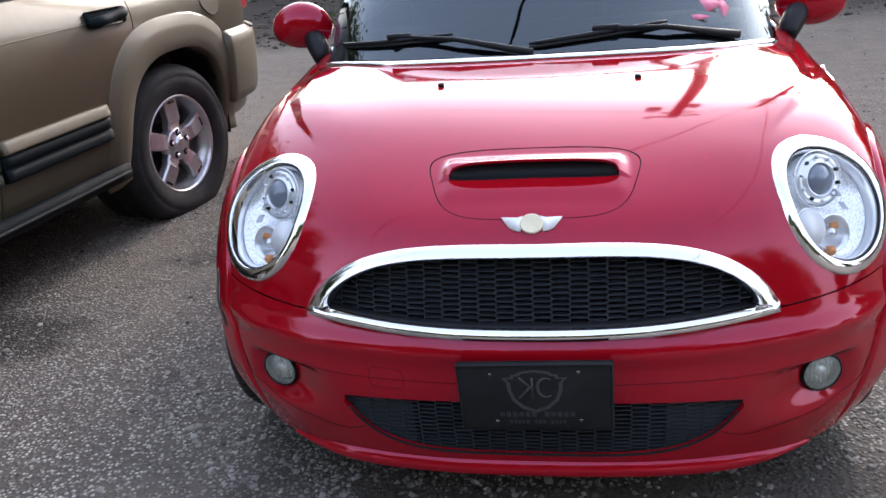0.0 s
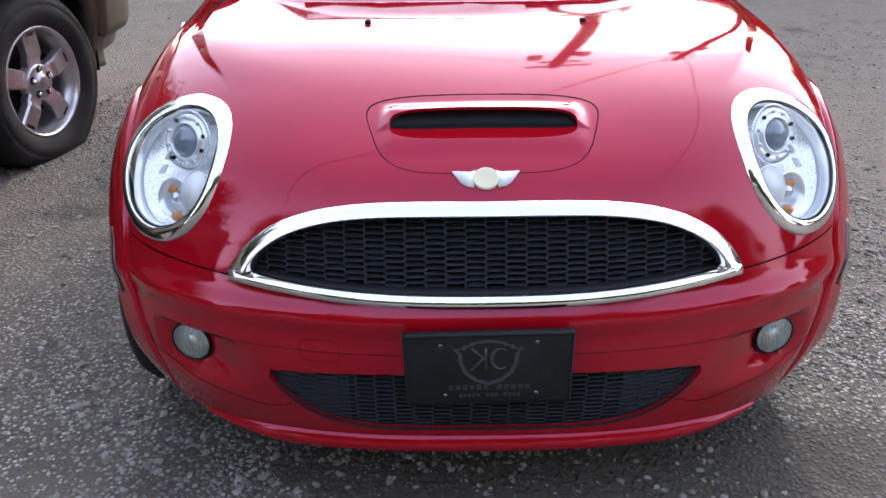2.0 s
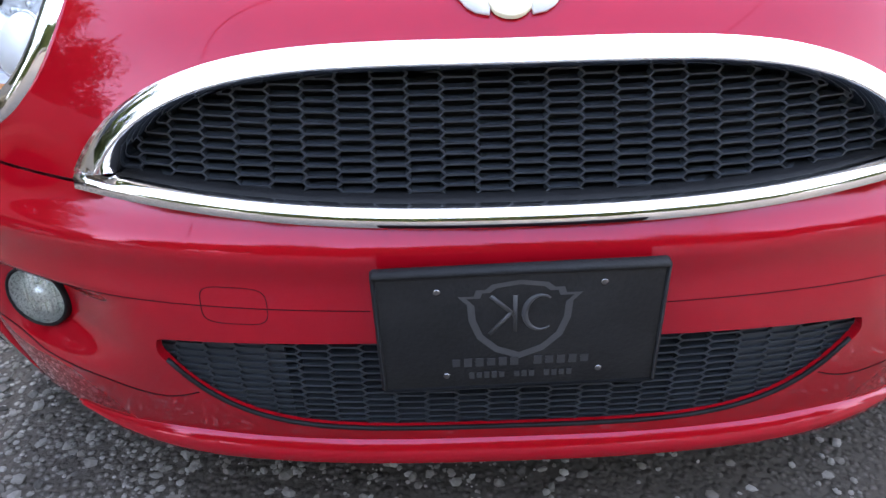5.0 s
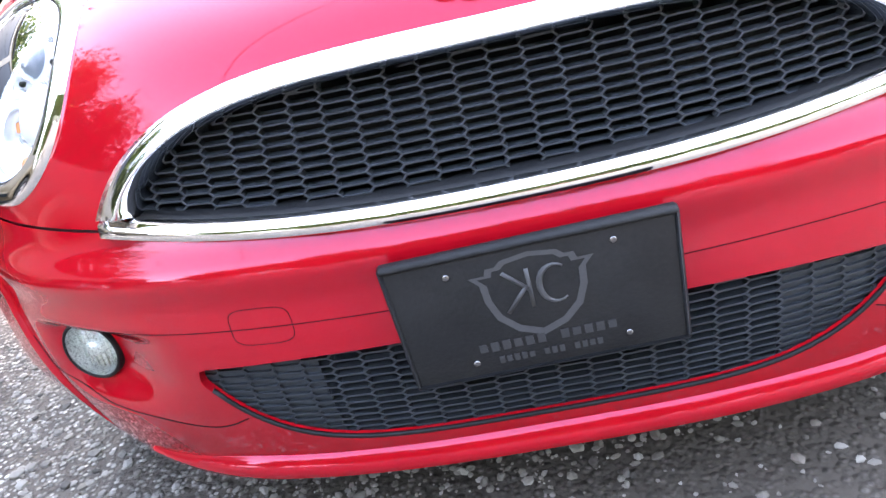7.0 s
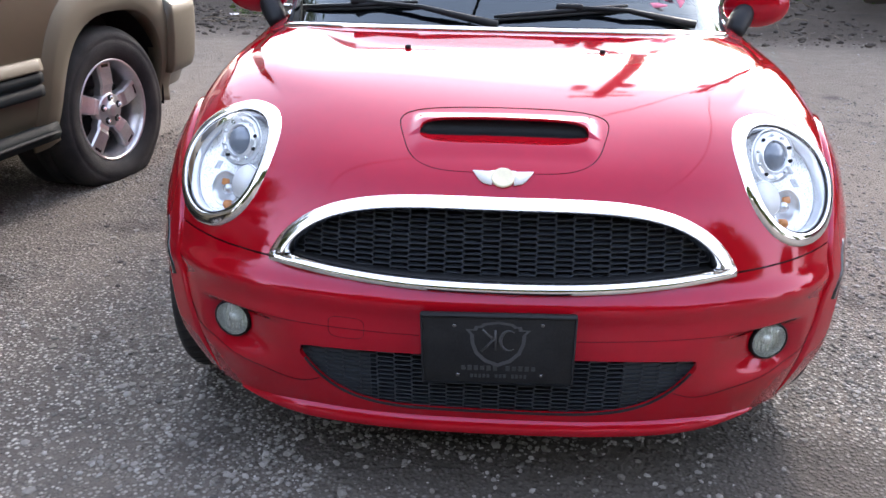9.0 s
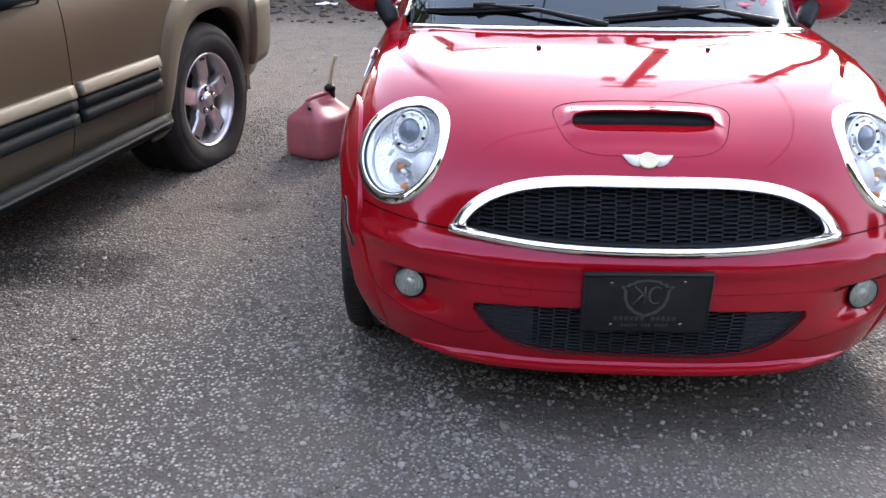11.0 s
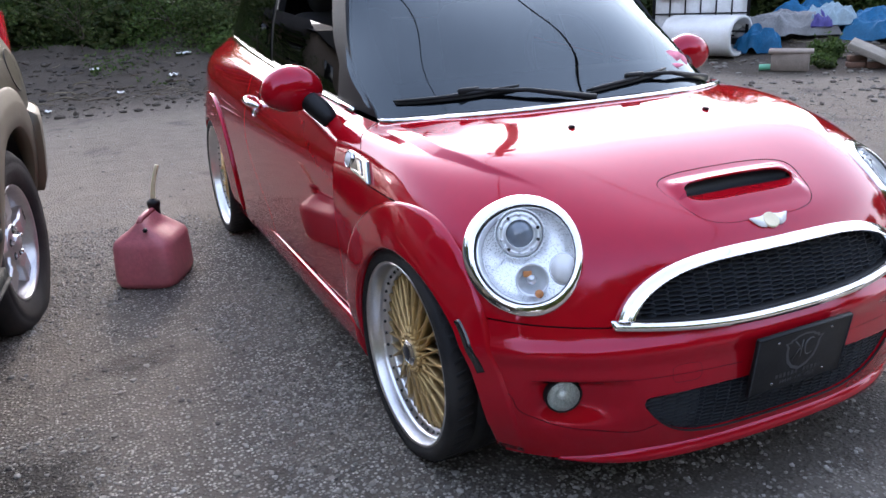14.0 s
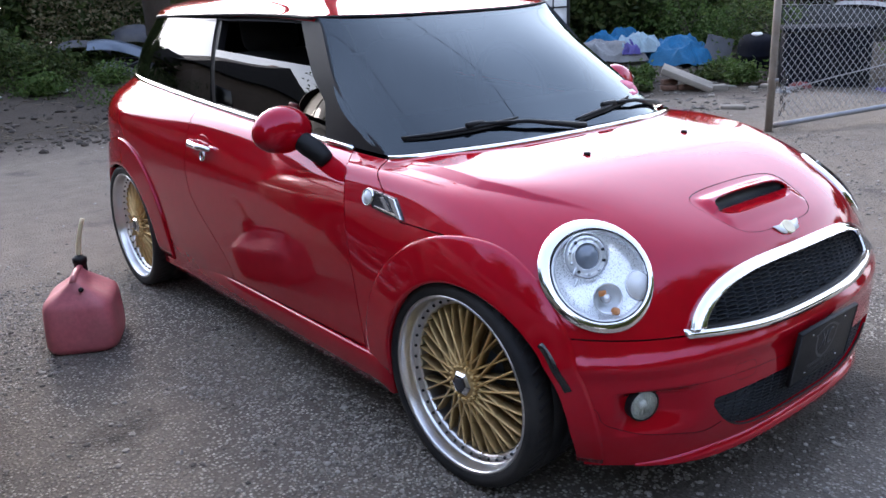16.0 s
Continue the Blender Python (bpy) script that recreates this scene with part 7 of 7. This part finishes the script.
solo("green_bottle", lathe([(.0002, 0), (.034, .0), (.036, .02), (.036, .15), (.016, .20), (.014, .24), (.0002, .245)], 20, Matrix.Translation((5.85, 7.72, gz(5.85, 7.72) + .04)) @ pose(0, 0, 0, 0, 88, -45)), material("green_plastic", (.12, .38, .24), .3), "green plastic bottle lying on the dirt", "bottle")

# ---- gate of chain-link ----
STEEL = material("galvanised_steel", (.26, .27, .285), .5, .55, vary=.15, scale=10, dirt=(.20, .16, .12), dirt_amount=.4)
RUSTPOST = material("weathered_post", (.21, .185, .155), .75, .1, vary=.2, scale=8, dirt=(.14, .10, .07), dirt_amount=.5)
gate = thing("chain_link_gate", (5.0, 4.66, 0), "sagging chain-link gate on a weathered steel post", "gate")
GX0, GX1, GY = 4.86, 7.6, 4.66
GM = Matrix.Translation((4.86, GY, 0)) @ pose(0, 0, 0, 0, 0, -28) @ Matrix.Translation((-4.86, -GY, 0))
part("post", tube([(4.84, GY, -.05), (4.835, GY - .005, .9), (4.83, GY - .01, 1.9)], .033, 16), RUSTPOST, gate, "weathered round post")
part("post_collar", lathe([(.042, .44), (.048, .445), (.048, .47), (.042, .475)], 20, Matrix.Translation((4.86, GY, 0))), STEEL, gate)
def rail_z(x):
    return .045 + .085 * (x - 4.86)
part("bottom_rail", tube([(x, GY, rail_z(x)) for x in np.linspace(4.9, GX1, 8)], .024, 12), STEEL, gate, "grey bottom rail", m=GM)
part("top_rail", tube([(x, GY, rail_z(x) + 1.78) for x in np.linspace(4.9, GX1, 6)], .022, 12), STEEL, gate, m=GM)
V, F = [], []
P0, STEP, ZB, ZT = GX0 + .05, .066, .10, 1.80
lines = []
for k in range(-24, 92):
    for d in (1, -1):
        x0 = P0 + k * STEP * 1.0
        zig = []
        for j in range(0, 44):
            z = ZB + j * .040
            x = x0 + d * j * STEP * .5
            if GX0 + .04 < x < GX1:
                zig.append((x + .02 * math.sin(z * 2), GY + d * .003 + .03 * math.sin(z * 2.2 + x), min(z, ZT) + .085 * (x - 4.86)))
        if len(zig) > 1:
            lines.append(tube(zig, .0024, 4))
ob = part("link_mesh", join(*lines), material("galvanised_wire", (.34, .345, .35), .55, .3, vary=.15, scale=12), gate, "galvanised chain-link mesh", m=GM)
for j in range(11):
    c = (4.95 + .02 * math.sin(j * 1.7), GY - .03, .50 - .034 * j)
    ring = [(c[0] + (.012 * math.cos(t) if j % 2 else .003 * math.sin(t)), c[1] + (.003 * math.sin(t) if j % 2 else .012 * math.cos(t)), c[2] + .022 * math.sin(t)) for t in np.linspace(0, 2 * np.pi, 12, endpoint=False)]
    part("chain_link", tube(ring, .0042, 5, True), GLOSSBLACK, gate, m=GM)
part("tie_wire", tube([(4.98, GY, .36), (5.6, GY + .2, .42), (6.6, GY + .5, .50)], .006, 5), STEEL, gate, m=GM)

# ---- vehicles beyond the gate ----
def old_car(at, rz, mat, glass, label, name="sedan"):
    m = Matrix.Translation(at) @ pose(0, 0, 0, 0, 0, rz)
    c = thing(name, at, label, "car", "vehicles beyond the gate")
    body = patch([[(x, y * w, z) for x, z in ((-2.2, .35), (-2.22, .6), (-2.0, .8), (-1.1, .93), (0, .96), (1.2, .96), (2.0, .92), (2.2, .7), (2.2, .35))] for y, w in ((-.86, 1), (-.88, 1), (-.8, 1), (-.4, 1), (0, 1), (.4, 1), (.8, 1), (.88, 1), (.86, 1))], 20, 40)
    sides = []
    for s in (-1, 1):
        P = np.array([[(x, s * (.84 + .05 * math.sin(v * 3)), .30 + v * (h - .30)) for x, h in ((-2.15, .62), (-1.9, .80), (-1.1, .92), (0, .95), (1.2, .95), (2.0, .90), (2.18, .7))] for v in np.linspace(0, 1, 7)])
        sides.append(sheet(P if s < 0 else P[:, ::-1]))
    part("body", sheet(body), mat, c, m=m)
    for sd in sides:
        part("side_panel", sd, DARKCAR, c, "dark lower side", m=m)
    G = patch([[(-1.05, -.74, .93), (0, -.76, .97), (1.3, -.74, .96)], [(-.45, -.62, 1.36), (.1, -.64, 1.40), (.9, -.62, 1.36)], [(-.45, 0, 1.40), (.1, 0, 1.44), (.9, 0, 1.40)], [(-.45, .62, 1.36), (.1, .64, 1.40), (.9, .62, 1.36)], [(-1.05, .74, .93), (0, .76, .97), (1.3, .74, .96)]], 24, 20)
    part("cabin_glass", sheet(G), glass, c, "dark windows", m=m)
    part("roof", sheet(patch([[(-.5, -.60, 1.385), (.1, -.62, 1.42), (.95, -.60, 1.385)], [(-.5, 0, 1.425), (.1, 0, 1.46), (.95, 0, 1.425)], [(-.5, .60, 1.385), (.1, .62, 1.42), (.95, .60, 1.385)]], 10, 12)), mat, c, m=m)
    P = np.array([[(-1.08 + .6 * v, y * (1 - .12 * v), .945 + .42 * v + .02 * (1 - y * y)) for y in np.linspace(-.7, .7, 9)] for v in np.linspace(0, 1, 6)])
    part("windscreen", sheet(P), glass, c, m=m)
    for x in (-1.4, 1.35):
        for s in (-1, 1):
            part("wheel", moved(lathe([(.0002, .09), (.19, .08), (.20, .10), (.29, .10), (.31, .07), (.31, -.1), (.19, -.1)], 32), Matrix.Translation((x, s * .80, .31)) @ pose(0, 0, 0, -90 * s, 0, 0)), RUBBER, c, m=m)
    return c


WHITECAR = material("faded_white_paint", (.62, .62, .61), .4, 0, .5, .08, 4, dirt=(.35, .33, .30), dirt_amount=.3)
DARKCAR = material("near_black_sides", (.012, .014, .016), .6, 0, .12, .15, 4)
# white on top, near black on the side panels
old_car((11.6, 8.7, -.10), 113, WHITECAR, SIDEGLASS, "saloon car, white above and dark on its sides, behind the chain-link gate")
# plain box added for the dark mass behind the gate
bin_ = thing("dark_box", (8.35, 6.0, 0), "large dark covered box behind the chain-link gate", "bin")
BINM = Matrix.Translation((8.35, 6.0, gz(8.35, 6.0) - .02)) @ pose(0, 0, 0, 0, 0, -57)
part("body", box((1.0, .8, .68), (0, 0, .34), .05, 3), DB, bin_, m=BINM)
part("lid", box((1.05, .86, .06), (0, 0, .71), .025, 3), DB, bin_, "dark lid", m=BINM)
for x in (-.38, 0, .38):
    part("rib", box((.06, .05, .58), (x, -.405, .34), .012, 2), DB, bin_, m=BINM)
RED = material("red_boards", (.13, .025, .025), .7, vary=.2, scale=5)
shed = thing("red_shed", (15.5, 7.5, 0), "faded red board shed beyond the gate", "shed")
part("wall", box((.2, 7, 2.6), (15.5, 6.5, 1.3), .01, 1), RED, shed)
part("roof", box((2.2, 7.4, .1), (16.2, 6.5, 2.66), .01, 1, None), GREYTARP, shed)
for k in range(22):
    part("board", box((.03, .29, 2.55), (15.385, 3.15 + k * .32, 1.3), .006, 1), RED, shed)
LILAC = material("lilac_scrap", (.10, .08, .20), .5)
tarp("scrap_sheet", (7.3, 5.9, gz(7.3, 5.9)), .42, .2, .015, 21, GREYTARP, "pale plastic scrap lying behind the gate", 20, 0, "scrap")
tarp("scrap_sheet", (8.05, 5.05, gz(8.05, 5.05)), .25, .18, .01, 23, LILAC, "lilac plastic scrap lying behind the gate", 50, 0, "scrap")
tarp("scrap_sheet", (7.75, 5.95, gz(7.75, 5.95)), .3, .25, .03, 29, RED, "red scrap lying behind the gate", 10, 0, "scrap")

# white mottled heap seen past the far mirror
heap = thing("covered_heap", (5.65, 10.65, 0), "heap under a white sheet mottled with weeds", "covered heap")
rows = []
for k, z in ((1.25, -.05), (1.1, .12), (.95, .35), (.78, .65), (.55, .95), (.28, 1.12), (.01, 1.16)):
    rows.append([((.52 * k + .05 * noise.noise(Vector((math.cos(t) * 2, math.sin(t) * 2, z * 3)))) * math.cos(t), (.46 * k + .05 * noise.noise(Vector((math.cos(t) * 2, math.sin(t) * 2, z * 3 + 5)))) * math.sin(t), z) for t in np.linspace(0, 2 * np.pi, 40, endpoint=False)])
part("cover", moved(sheet(np.array(rows), wrap=True), Matrix.Translation((5.65, 10.65, gz(5.65, 10.65)))), material("mottled_white", (.60, .61, .62), .6, vary=.1, scale=3, dirt=(.10, .12, .08), dirt_amount=1.0, dirt_scale=7), heap)

# ---- utility poles and wires ----
WOODPOLE = material("creosoted_pole", (.075, .06, .05), .85, vary=.25, scale=5, bump=.4, bump_scale=30)
WIRE = material("black_wire", (.012, .012, .012), .6)


def utility_pole(x, y, h, rz, label):
    z0 = gz(x, y)
    p = thing("utility_pole", (x, y, z0), label, "utility pole", "utility poles")
    m = Matrix.Translation((x, y, z0)) @ pose(0, 0, 0, 0, 0, rz)
    part("pole", tube([(0, 0, -.3), (.02, 0, h * .5), (.03, 0, h)], [.20, .18, .15], 14), WOODPOLE, p, m=m)
    for z in (h - .35, h - 1.0):
        arm = part("crossarm", box((1.5 if z > h - 1 else .9, .10, .12), (.03, -.12, z), .01, 1), WOODPOLE, p, m=m)
        for k in ((-.68, -.3, .3, .68) if z > h - 1 else (-.38, .38)):
            part("insulator", lathe([(.02, .06), (.05, .08), (.035, .12), (.05, .14), (.03, .20), (.0002, .21)], 12, Matrix.Translation((k + .03, -.12, z))), GLOSSBLACK, arm)
    for s in (-1, 1):
        part("transformer", lathe([(.0002, 0), (.16, 0), (.17, .04), (.17, .50), (.14, .56), (.0002, .58)], 20, Matrix.Translation((s * (.36 if s > 0 else .62), -.05, h - (2.25 if s > 0 else 1.9)))), STEEL, p, "grey drum transformer", m=m)
    return p


utility_pole(2.5, 12.9, 12.4, 12, "wooden utility pole with crossarms behind the yard")
utility_pole(5.2, 12.3, 10.6, 30, "wooden utility pole beside the junk heap")


def wire(a, b, sag):
    P = [tuple(Vector(a).lerp(Vector(b), t) - Vector((0, 0, sag * 4 * t * (1 - t)))) for t in np.linspace(0, 1, 24)]
    solo("power_line", tube(P, .022, 6), WIRE, "black overhead power line", "power line", "overhead lines")


wire((5.2, 12.2, 10.2), (6.1, -16, 8.0), .7)
wire((5.2, 12.2, 9.6), (-9.0, -6.5, 7.6), .5)
wire((5.2, 12.2, 10.2), (2.5, 12.8, 12.0), .1)
wire((2.5, 12.8, 11.9), (-14, 16, 9.0), .5)
wire((5.7, 12.2, 10.2), (22, 10, 8.2), .4)

# house behind the viewer
house = thing("house", (-3, -22, 0), "low brick house with a dark pitched roof", "house")
BRICKWALL = material("brick_wall", (.24, .13, .10), .85, vary=.2, scale=12)
part("wall", box((14, 6, 2.8), (-3, -24, 1.4), .02, 1), BRICKWALL, house)
part("roof", prism([(-3.6, 0), (3.6, 0), (0, 2.2)], -7.5, 7.5, Matrix.Translation((-3, -24, 2.8)) @ pose(0, 0, 0, 90, 0, 90)), GREYTARP, house, smooth=False)
for k in range(4):
    part("window", box((1.1, .06, 1.2), (-8 + k * 3.4, -20.98, 1.5), .02, 1), GLOSSBLACK, house)

# gabled house beyond the SUV, mirrored in the side windows
SHINGLE = material("dark_shingles", (.055, .050, .048), .9, vary=.25, scale=6, bump=.3, bump_scale=20)
CLAP = material("brown_clapboard", (.16, .12, .09), .8, vary=.15, scale=5)
gabled = thing("gabled_house", (-8.6, 21, 0), "brown clapboard house with two dark pitched roofs", "house")
for x, y, w, dp, h, r in ((-9.4, 21.5, 6.4, 7.0, 3.1, 2.4), (-5.4, 22.5, 3.6, 5.0, 2.6, 1.3)):
    part("wall", box((w, dp, h), (x, y, h / 2), .02, 1), CLAP, gabled)
    part("roof", prism([(-w / 2 - .4, 0), (w / 2 + .4, 0), (0, r)], -dp / 2 - .4, dp / 2 + .4, Matrix.Translation((x, y, h)) @ pose(0, 0, 0, 90, 0, 0)), SHINGLE, gabled, smooth=False)
    for k in (-1, 1):
        part("window", box((.9, .06, 1.1), (x + k * w * .25, y - dp / 2 - .02, 1.5), .02, 1), GLOSSBLACK, gabled)
part("chimney", box((.6, .6, 1.6), (-10.6, 21.5, 5.3), .02, 1), BRICKWALL, gabled, "brick chimney")
